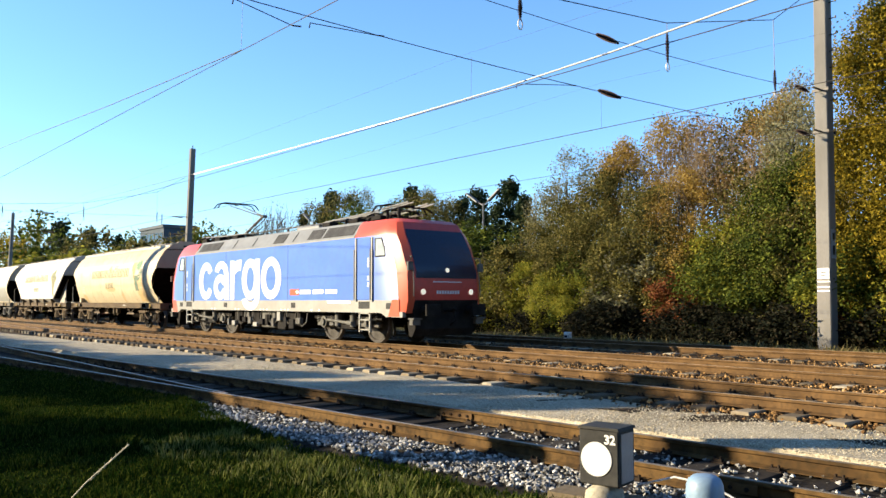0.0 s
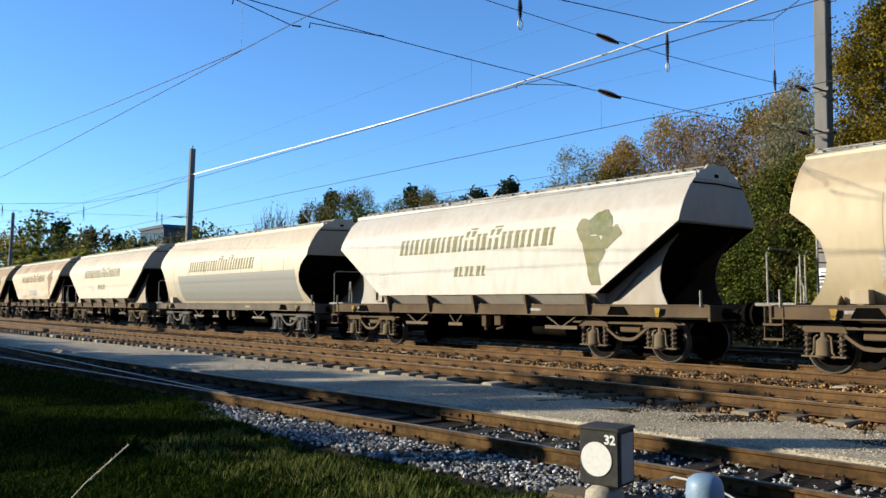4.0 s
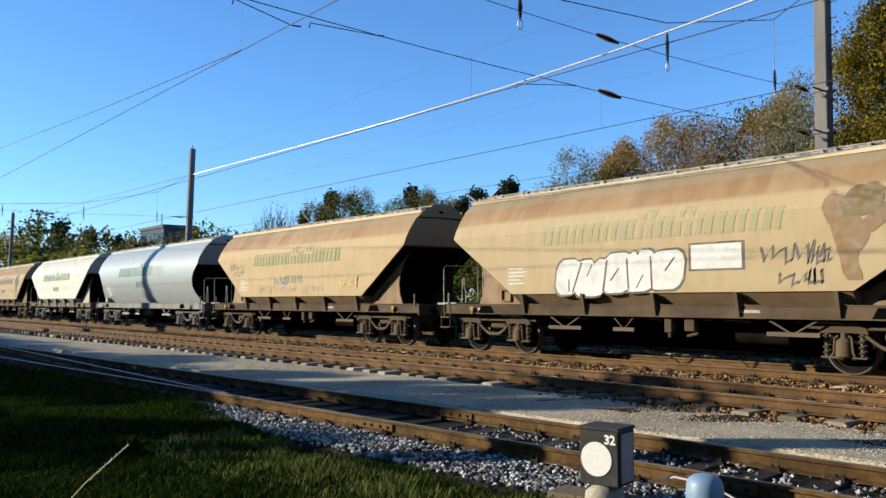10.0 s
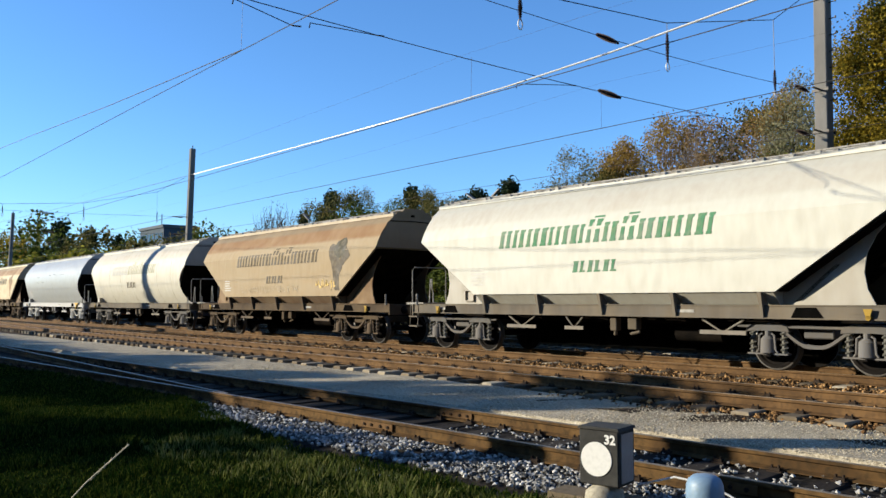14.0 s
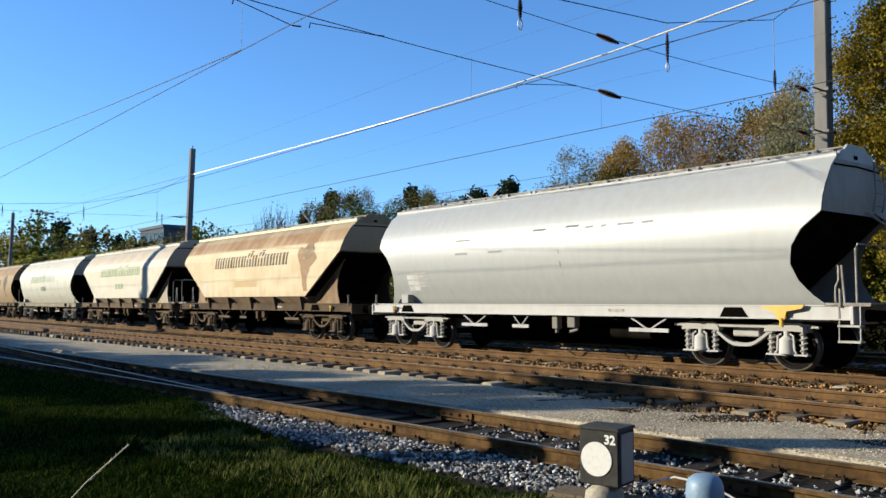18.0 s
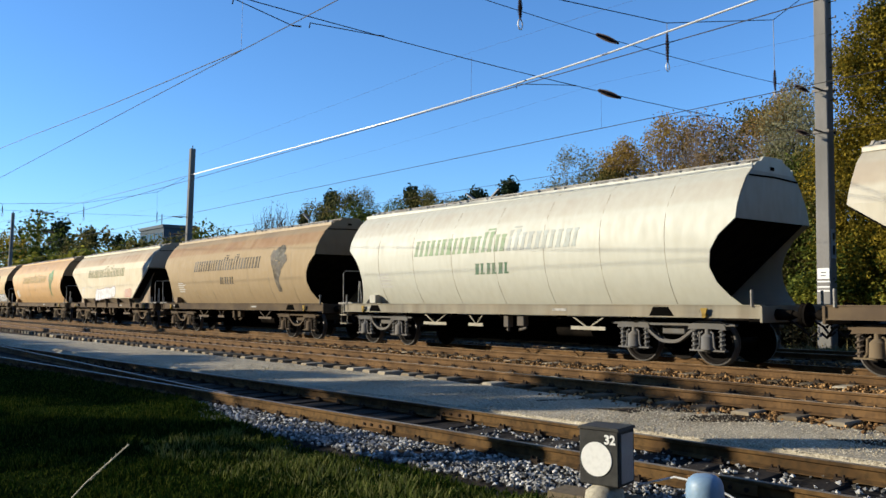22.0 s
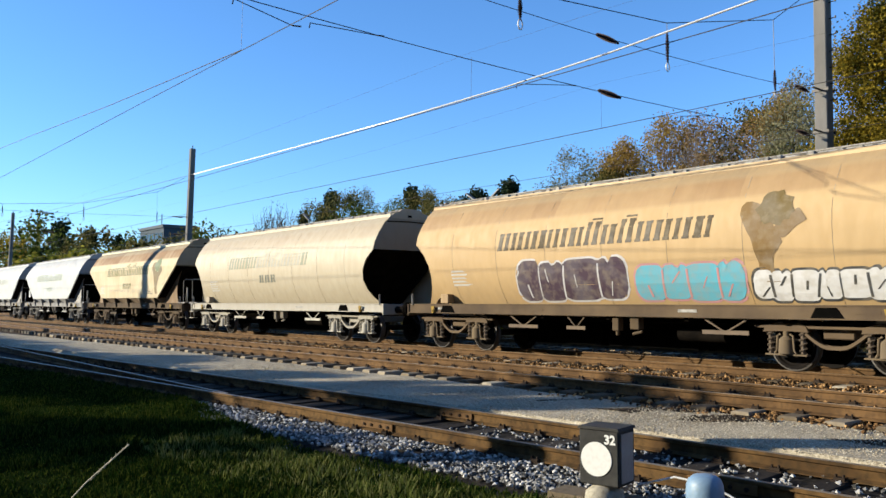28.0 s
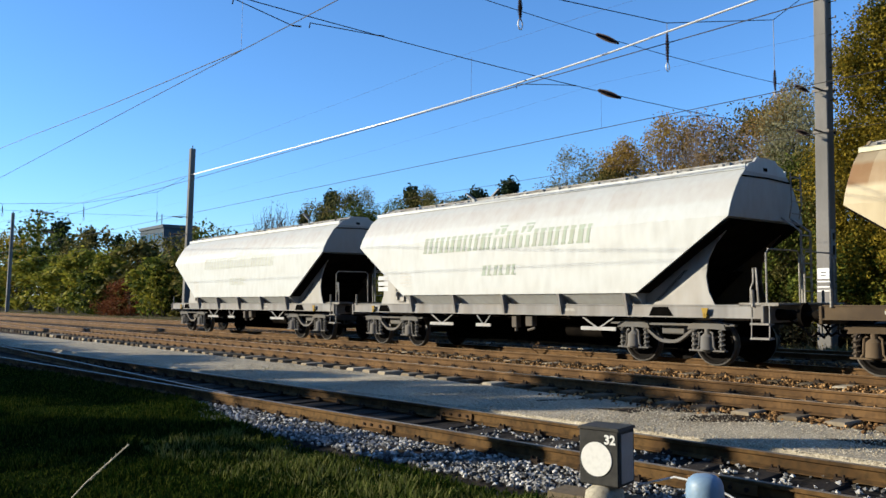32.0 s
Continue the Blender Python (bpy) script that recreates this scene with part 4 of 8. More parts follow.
# the wood behind the tracks: kind, x, y, height, width
for k, x, y, h, w in (
        ("yellow", -11.6, 29.2, 11.3, 0.8), ("yellow", -9.6, 30.0, 13.0, 0.9), ("yellow", -10.8, 31.0, 12.2, 0.8), ("yellow", -7.6, 30.6, 13.0, 0.9), ("lime", -13.1, 29.1, 3.9, 1), ("bush", -12.1, 28.9, 3.5, 1.1), ("lime", -11.3, 29.0, 3.8, 1), ("red", -12.7, 28.7, 1.7, 0.8),
        ("grey", -15.8, 31.5, 10.2, 0.62), ("grey", -17.1, 32.5, 9.6, 0.7), ("green", -15.3, 29.6, 6.6, 0.8), ("olive", -14.6, 30.4, 7.2, 0.8), ("thin", -18.3, 33.0, 9.2, 0.7), ("olive", -16.8, 30.0, 6.4, 0.9),
        ("thin", -20.2, 33.5, 9.3, 0.9), ("thin", -22.6, 34.5, 10.2, 0.9), ("brown", -27.2, 34.5, 9.6, 0.9), ("brown", -17.2, 34.0, 10.4, 0.8), ("olive", -19.0, 34.5, 10.2, 0.8), ("thin", -21.5, 33.0, 9.6, 0.75), ("brown", -23.9, 34.0, 10.2, 0.8), ("brown", -25.6, 33.5, 9.4, 0.8), ("olive", -26.5, 33.0, 8.0, 0.8), ("lime", -18.6, 30.2, 4.6, 0.9),
        ("lime", -17.4, 30.5, 4.9, 0.9), ("green", -16.2, 31.5, 7.4, 0.7), ("lime", -25.4, 28.9, 2.6, 1.0), ("lime", -27.0, 28.8, 2.9, 0.9), ("brown", -20.8, 30.5, 7.1, 0.9), ("olive", -22.3, 30.3, 6.5, 0.9), ("grey", -29.2, 33.0, 9.3, 0.95), ("olive", -26.5, 31.5, 7.2, 0.8), ("olive", -29.4, 32.0, 6.7, 0.9),
        ("grey", -31.4, 33.0, 7.2, 0.9), ("olive", -27.1, 30.5, 5.7, 0.9), ("olive", -29.9, 31.0, 5.3, 0.9), ("gbush", -22.4, 30.1, 4.9, 1), ("obush", -23.9, 29.9, 4.4, 1), ("obush", -20.9, 30.1, 4.0, 1), ("red", -20.3, 29.1, 2.3, 1.1),
        ("red", -19.2, 29.0, 2.1, 1), ("gbush", -24.0, 29.3, 2.9, 1), ("bush", -18.3, 29.7, 3.4, 1), ("bush", -17.1, 29.7, 3.6, 1.1), ("obush", -15.9, 29.7, 3.7, 1), ("bush", -14.7, 29.7, 4.1, 1), ("lime", -29.1, 29.5, 3.5, 0.9),
        ("lime", -31.5, 29.5, 2.9, 0.9), ("obush", -27.2, 30.1, 4.1, 1), ("bush", -26.2, 30.7, 3.8, 1.1), ("obush", -30.6, 29.6, 4.4, 1.1), ("lime", -27.7, 29.1, 2.8, 0.8),
        ("pine", -35.9, 35.0, 8.7, 0.95), ("pine", -40.1, 36.0, 8.7, 0.95), ("pine", -34.2, 34.5, 7.6, 0.8), ("pine", -36.1, 34.0, 7.3, 0.8), ("pine", -42.7, 37.0, 8.5, 0.7), ("bush", -35.4, 32.0, 5.4, 1.2), ("olive", -43.3, 36.0, 8.3, 0.8),
        ("olive", -46.2, 36.0, 9.2, 0.8), ("green", -49.6, 36.5, 9.0, 0.7), ("pine", -47.5, 36.0, 9.6, 0.8), ("olive", -43.3, 35.0, 8.0, 0.7), ("grey", -56.0, 38.0, 10.4, 0.55), ("olive", -57.8, 37.0, 10.4, 0.8), ("pine", -60.1, 37.0, 10.6, 0.8),
        ("olive", -62.4, 37.0, 9.9, 0.7), ("pine", -66.1, 38.0, 9.5, 0.7), ("green", -54.6, 36.0, 9.0, 0.8), ("bare", -75.3, 40.0, 11.7, 1), ("bare", -79.7, 41.0, 11.4, 0.8), ("green", -96.1, 42.0, 10.8, 0.7), ("olive", -99.9, 42.0, 10.5, 0.8),
        ("green", -93.5, 44.0, 9.8, 0.7), ("olive", -89.7, 44.0, 9.4, 0.7), ("olive", -114.5, 44.0, 10.6, 0.9), ("green", -127.2, 44.0, 11.8, 0.9), ("grey", -129.3, 43.0, 11.2, 0.7), ("pine", -130.2, 42.0, 11.6, 0.8), ("olive", -134.3, 40.0, 12.7, 1),
        ("pine", -137.8, 40.0, 13.0, 0.9), ("green", -139.1, 36.0, 12.6, 0.6), ("pine", -143.0, 37.0, 14.2, 1.0), ("green", -147.5, 36.0, 16.0, 1), ("yellow", -156.9, 36.0, 14.6, 0.8), ("yellow", -164.8, 35.0, 14.4, 0.8), ("yellow", -184.0, 36.0, 15.4, 0.8), ("olive", -129.4, 36.0, 10.2, 0.9),
        ("lime", -84.4, 31.0, 5.8, 1), ("lime", -80.7, 30.5, 4.8, 0.8), ("red", -90.7, 30.5, 3.6, 1.3), ("red", -95.5, 30.6, 2.8, 1.2), ("brown", -88.0, 33.5, 6.4, 0.8), ("lime", -101.1, 32.0, 7.2, 1.0), ("lime", -110.6, 31.5, 7.9, 1), ("bush", -100.2, 30.5, 4.7, 1.2), ("lime", -118.9, 31.0, 6.0, 1.3),
        ("lime", -133.2, 31.5, 8.1, 1.2), ("yellow", -152.5, 33.0, 11.5, 0.8), ("lime", -157.2, 31.0, 6.2, 1.2), ("obush", -94.3, 33.0, 7.9, 1.2), ("bush", -81.6, 32.0, 6.0, 1), ("obush", -78.3, 33.0, 6.5, 1.2), ("bush", -71.8, 33.0, 5.6, 1.3),
        ("bush", -66.1, 33.0, 5.9, 1.3), ("obush", -61.0, 33.0, 6.1, 1.3), ("bush", -55.6, 33.0, 5.9, 1.3), ("obush", -50.8, 33.0, 5.6, 1.3), ("bush", -46.5, 33.0, 5.8, 1.3), ("obush", -41.3, 32.0, 5.4, 1.3), ("bush", -38.0, 32.0, 5.2, 1.3),
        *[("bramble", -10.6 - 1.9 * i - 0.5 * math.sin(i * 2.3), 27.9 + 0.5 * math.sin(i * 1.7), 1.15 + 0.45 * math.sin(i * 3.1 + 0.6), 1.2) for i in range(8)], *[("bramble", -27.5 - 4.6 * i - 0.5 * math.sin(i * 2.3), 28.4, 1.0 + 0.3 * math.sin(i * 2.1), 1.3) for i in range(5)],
        ("olive", -205.0, 40.0, 15.0, 1.2), ("green", -228.0, 42.0, 15.0, 1.3), ("olive", -250.0, 44.0, 15.0, 1.3), ("green", -175.0, 40.0, 14.0, 1.1), ("bush", -175.0, 33.0, 7.5, 1.6), ("obush", -195.0, 34.0, 8.0, 1.8), ("bush", -218.0, 35.0, 9.0, 2.0),
        # unseen trees added on the near side, whose shade lies over verge, siding and path
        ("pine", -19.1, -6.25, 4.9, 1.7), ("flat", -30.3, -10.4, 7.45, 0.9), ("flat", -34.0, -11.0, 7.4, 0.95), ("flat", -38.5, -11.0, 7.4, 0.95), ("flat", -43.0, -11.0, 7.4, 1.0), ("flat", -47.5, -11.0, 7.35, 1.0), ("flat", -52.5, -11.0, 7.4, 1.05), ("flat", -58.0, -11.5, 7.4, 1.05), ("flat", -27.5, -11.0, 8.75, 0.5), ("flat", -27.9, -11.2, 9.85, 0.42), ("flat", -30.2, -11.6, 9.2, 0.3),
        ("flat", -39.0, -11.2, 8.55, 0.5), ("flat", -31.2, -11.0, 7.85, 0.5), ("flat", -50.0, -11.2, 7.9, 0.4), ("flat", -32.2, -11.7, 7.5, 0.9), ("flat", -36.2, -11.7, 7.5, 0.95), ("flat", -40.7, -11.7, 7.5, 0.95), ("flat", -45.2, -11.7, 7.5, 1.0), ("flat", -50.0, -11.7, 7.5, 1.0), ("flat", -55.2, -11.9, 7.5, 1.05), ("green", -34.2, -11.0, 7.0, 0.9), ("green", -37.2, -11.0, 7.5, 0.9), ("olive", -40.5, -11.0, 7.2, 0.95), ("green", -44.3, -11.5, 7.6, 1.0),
        ("olive", -48.3, -11.5, 7.3, 1.0), ("green", -52.5, -12.0, 7.5, 1.0), ("olive", -56.8, -12.0, 7.4, 1.0), ("green", -62.0, -12.5, 7.6, 1.0), ("bush", -17.3, -6.2, 4.0, 0.6), ("green", -31.8, -11.4, 7.3, 0.75), ("bush", -29.1, -11.0, 6.0, 0.42), ("obush", -13.0, -8.0, 3.6, 0.7),
        *[(("green", "olive")[i % 2], -31.0 - 2.3 * i, -12.4 - 0.7 * math.sin(i * 1.9), 7.3 + 0.35 * math.sin(i * 2.3), 0.85) for i in range(15)],
        # further rows out of view, added to hold back light from the sky
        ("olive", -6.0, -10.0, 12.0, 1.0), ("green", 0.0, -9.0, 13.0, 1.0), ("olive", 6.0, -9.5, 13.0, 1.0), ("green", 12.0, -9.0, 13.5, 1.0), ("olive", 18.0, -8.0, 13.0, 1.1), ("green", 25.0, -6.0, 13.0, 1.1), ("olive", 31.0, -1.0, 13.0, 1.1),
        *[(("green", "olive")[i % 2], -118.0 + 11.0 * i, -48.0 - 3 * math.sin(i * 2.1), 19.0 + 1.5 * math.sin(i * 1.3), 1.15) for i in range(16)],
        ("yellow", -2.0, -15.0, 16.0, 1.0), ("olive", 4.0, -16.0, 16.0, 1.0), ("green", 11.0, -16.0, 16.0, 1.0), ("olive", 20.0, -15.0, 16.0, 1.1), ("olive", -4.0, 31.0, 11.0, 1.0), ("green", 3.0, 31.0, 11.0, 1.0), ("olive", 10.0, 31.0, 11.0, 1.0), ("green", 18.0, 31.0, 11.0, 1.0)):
    plant(k, x, y, h, rp.uniform(0, 360), w)
# kinds that found no place
for nm, src in KINDS.items():
    if nm not in used:
        for ob in [*src.children_recursive, src]:
            bpy.data.objects.remove(ob)


# ---- grain wagons: two kinds, slope-sided (a) and barrel-sided (b) ----
ROOF = ((0.0, 4.10), (0.42, 4.06), (0.75, 3.95), (1.02, 3.72), (1.24, 3.40), (1.38, 3.14), (1.45, 2.95))
BARREL = ((0.0, 4.12), (0.42, 4.08), (0.75, 3.97), (1.02, 3.74), (1.24, 3.42), (1.38, 3.16), (1.45, 2.90), (1.47, 2.60), (1.455, 2.30), (1.395, 1.98), (1.29, 1.68), (1.155, 1.42), (1.03, 1.23))


BOGIE_BACK = {"a": 0.30, "b": 0.25}


def side_y(kind, z):
    """Half width of the body at height z."""
    prof = BARREL if kind == "b" else ROOF + ((1.45, 1.48),)
    for (y0, z0), (y1, z1) in zip(prof, prof[1:]):
        if z0 >= z >= z1:
            return y0 + (y1 - y0) * (z0 - z) / max(z0 - z1, 1e-6)
    return prof[-1][0]


def both(prof):
    return [(-y, z) for y, z in reversed(prof)] + [(y, z) for y, z in prof if y > 0]


def hopper_a():
    bm = bmesh.new()
    ring = both(ROOF)
    xs = [-6.4 + 12.66 * i / 14 for i in range(15)]
    loft(bm, [[(x, y, z) for y, z in ring] for x in xs], closed=True)
    slab(bm, [(-6.4, 2.949), (6.26, 2.949), (4.07, 1.48), (-4.2, 1.48)], -1.45, 1.45)
    return finish(bm, "hopper", M_PAINT, 35)


M_SEAM = two_tone("dirty_weld_seam", (0.21, 0.1715, 0.119), (0.294, 0.252, 0.182), 2.0, 0.8, bump=0.0)


def hopper_b(paint):
    bm = bmesh.new()
    ring = both(BARREL)
    cut = lambda z: 6.7 if z >= 2.9 else 6.7 - 0.62 * math.sin(math.pi * min(1.0, (2.9 - z) / 1.75)) ** 0.8
    us = [-1 + 2 * i / 16 for i in range(17)]
    loft(bm, [[(u * cut(z), y, z) for y, z in ring] for u in us], closed=False, caps=False)
    # inner skin gives the sheet its thickness, and the end plates close the hopper
    loft(bm, [[(u * (cut(z) - 0.002), y * 0.985, z - 0.012) for y, z in ring] for u in us], closed=False, caps=False)
    for s in (-1, 1):
        up = [p for p in ring if p[1] >= 2.9]
        bm.faces.new([bm.verts.new((s * 6.68, y, z)) for y, z in up])
    box(bm, -4.7, 4.7, -1.05, 1.05, 0.95, 1.2)
    return finish(bm, "hopper", paint, 35)


def b_seams(t):
    for x in (-5.1, -3.4, -1.7, 0.0, 1.7, 3.4, 5.1):
        bm = bmesh.new()
        pipe(bm, [(x, -side_y("b", z) + 0.002, z) for z in (3.9, 3.7, 3.5, 3.3, 3.1, 2.9, 2.6, 2.3, 2.0, 1.68, 1.42, 1.24)], 0.007, 4)
        part("seam", bm, M_SEAM, t, "weld seam darkened by dirt")


def wheel_mesh(r, w=0.135, name="wheel"):
    """Solid disc wheel: tyre with flange, dished web, hub."""
    prof = [(0.0, 0.09), (0.11, 0.10), (0.13, 0.05), (r - 0.11, 0.025), (r - 0.08, w / 2), (r - 0.03, w / 2), (r, w / 2 - 0.012), (r, -w / 2 + 0.03), (r + 0.028, -w / 2 + 0.02), (r + 0.028, -w / 2), (r - 0.08, -w / 2), (r - 0.11, -0.02), (0.0, -0.06)]
    bm = bmesh.new()
    seg = 28
    loft(bm, [[(q * math.cos(2 * math.pi * i / seg), -y, q * math.sin(2 * math.pi * i / seg)) for i in range(seg)] for q, y in prof if q > 0], closed=True)
    me = finish(bm, name, M_WHEEL, 40)
    me.materials.append(M_TREAD)
    for p in me.polygons:
        q = math.hypot(p.center.x, p.center.z)
        if q > r - 0.028:
            p.material_index = 1
    return me


def wheelset(parent, x, r, wheel):
    bm = bmesh.new()
    rod(bm, (0, -0.95, 0), (0, 0.95, 0), 0.085, 12)
    for s in (-1, 1):
        rod(bm, (0.3 * r, s * 0.6, 0.0), (0.45 * r, s * 0.6, 0.0), 0.03, 6)
    ws = part("wheelset", bm, M_WHEEL, parent, "steel axle with two wheels", smooth=40, loc=(x, 0, r))
    for s in (-1, 1):
        w = part("wheel", wheel, None, ws, loc=(0, s * 0.7525, 0))
        w.rotation_euler.z = 0 if s < 0 else math.pi
    return ws


WHEEL_W, WHEEL_L = wheel_mesh(0.46), wheel_mesh(0.625, name="drive_wheel")


def bogie(parent, cx):
    """Cast two-axle bogie with fish-bellied side frames, axle boxes and coil springs."""
    bm = bmesh.new()
    box(bm, cx - 0.28, cx + 0.28, -0.95, 0.95, 0.62, 0.86)
    rod(bm, (cx, 0, 0.8), (cx, 0, 0.98), 0.3, 14)
    b = part("bogie", bm, M_SOLE, parent, "cast steel two-axle bogie", bevel=0.02)
    for s in (-1, 1):
        bm = bmesh.new()
        yo = sorted((s * 0.99, s * 1.11))
        # open boat-shaped truss between the axle boxes
        slab(bm, [(cx - 0.62, 0.80), (cx + 0.62, 0.80), (cx + 0.62, 0.855), (cx - 0.62, 0.855)], *yo)
        arc = [(x, 0.47 + 0.35 * max(0.0, (abs(x) - 0.16) / 0.50) ** 1.3) for x in [k * 0.066 - 0.66 for k in range(21)]]
        slab(bm, [(cx + x, z - 0.032) for x, z in arc] + [(cx + x, z + 0.036) for x, z in arc[::-1]], *yo)
        for k in (-1, 1):
            # spring saddle and the arm that reaches past it
            x = cx + k * 0.9
            slab(bm, [(x - 0.44, 0.73), (x - 0.40, 0.84), (x - 0.22, 0.90), (x + 0.22, 0.90), (x + 0.40, 0.84), (x + 0.44, 0.73), (x + 0.14, 0.75), (x - 0.14, 0.75)], *sorted((s * 0.97, s * 1.13)))
            slab(bm, [(cx + k * 1.52, 0.845), (cx + k * 1.25, 0.88), (cx + k * 1.2, 0.80), (cx + k * 1.52, 0.81)], *yo)
        part("side_frame", bm, M_SOLE, b, bevel=0.008)
        for ax in (-0.9, 0.9):
            bm = bmesh.new()
            x = cx + ax
            # round bearing housing in a forked saddle over a spring plate
            rod(bm, (x, s * 1.08, 0.34), (x, s * 1.08, 0.60), 0.150, 16, 0.135)
            rod(bm, (x, s * 1.08, 0.60), (x, s * 1.08, 0.66), 0.135, 16, 0.07)
            rod(bm, (x, s * 1.08, 0.66), (x, s * 1.08, 0.75), 0.06, 10)
            for d in (-1, 1):
                pipe(bm, [(x + d * 0.09, s * 1.12, 0.70), (x + d * 0.15, s * 1.13, 0.66), (x + d * 0.165, s * 1.13, 0.40), (x + d * 0.21, s * 1.13, 0.345)], 0.022, 6)
            box(bm, x - 0.40, x + 0.40, s * 1.06 - 0.075, s * 1.06 + 0.075, 0.305, 0.335)
            part("axle_box", bm, M_SOLE, b, smooth=35)
            for q in (-0.31, 0.31):
                bm = bmesh.new()
                coil = [(x + q + 0.062 * math.cos(k * 1.05), s * 1.07 + 0.062 * math.sin(k * 1.05), 0.34 + k * 0.0165) for k in range(25)]
                pipe(bm, coil, 0.018, 4)
                rod(bm, (x + q, s * 1.07, 0.34), (x + q, s * 1.07, 0.77), 0.045, 6)
                part("spring", bm, M_SOLE, b, smooth=50)
    return b


def buffers(parent, xe, hs):
    for e in (-1, 1):
        for s in (-1, 1):
            bm = bmesh.new()
            rod(bm, (e * hs, s * 0.875, 1.05), (e * (hs + 0.32), s * 0.875, 1.05), 0.11, 14, 0.09)
            rod(bm, (e * (hs + 0.3), s * 0.875, 1.05), (e * (xe - 0.05), s * 0.875, 1.05), 0.065, 12)
            rod(bm, (e * (xe - 0.06), s * 0.875, 1.05), (e * (xe - 0.004), s * 0.875, 1.05), 0.225, 18, 0.21)
            part("buffer", bm, M_UNDER, parent, smooth=35)
        bm = bmesh.new()
        pipe(bm, [(e * hs, 0, 1.02), (e * (xe - 0.25), 0, 1.02), (e * (xe - 0.1), 0, 1.1)], 0.045, 6)
        pipe(bm, [(e * (xe - 0.2), 0.06, 1.05), (e * xe, 0.05, 0.86), (e * (xe - 0.05), -0.02, 0.80)], 0.03, 6)
        part("coupling", bm, M_UNDER, parent)
        for s in (-0.45, 0.42):
            bm = bmesh.new()
            pipe(bm, [(e * hs, s, 0.95), (e * (hs + 0.25), s, 0.80), (e * (hs + 0.4), s * 0.9, 0.62), (e * (hs + 0.52), s * 0.8, 0.7)], 0.025, 6)
            part("brake_hose", bm, M_RUBBER, parent)


# near-black steel that carries the deep shade of holes and underfloor
M_SHADE_BLACK = two_tone("soot_black_steel", (0.0028, 0.0027, 0.0024), (0.0042, 0.0038, 0.0035), 3.0, 0.95, bump=0.0)
M_SHADE_BLACK.node_tree.nodes["Principled BSDF"].inputs["Specular IOR Level"].default_value = 0.0
M_RUBBER = plain("black_rubber", (0.0175, 0.0175, 0.0175), 0.7)
M_GALV = two_tone("galvanised_grating", (0.266, 0.2555, 0.2345), (0.175, 0.161, 0.14), 3.0, 0.65, c=(0.07, 0.0595, 0.0455), bump=0.2, metal=0.2)
M_RAILING = two_tone("pale_steel_railing", (0.36, 0.345, 0.31), (0.22, 0.205, 0.175), 4.0, 0.6, c=(0.12, 0.10, 0.08), bump=0.1)
M_YELLOW = plain("yellow_paint", (0.294, 0.189, 0.028), 0.6)
M_YELLOW_CLEAN = plain("bright_yellow_paint", (0.50, 0.31, 0.03), 0.55, amt=0.1)
M_TAGWHITE = plain("worn_white_label", (0.322, 0.308, 0.273), 0.7, scale=9.0, amt=0.5)


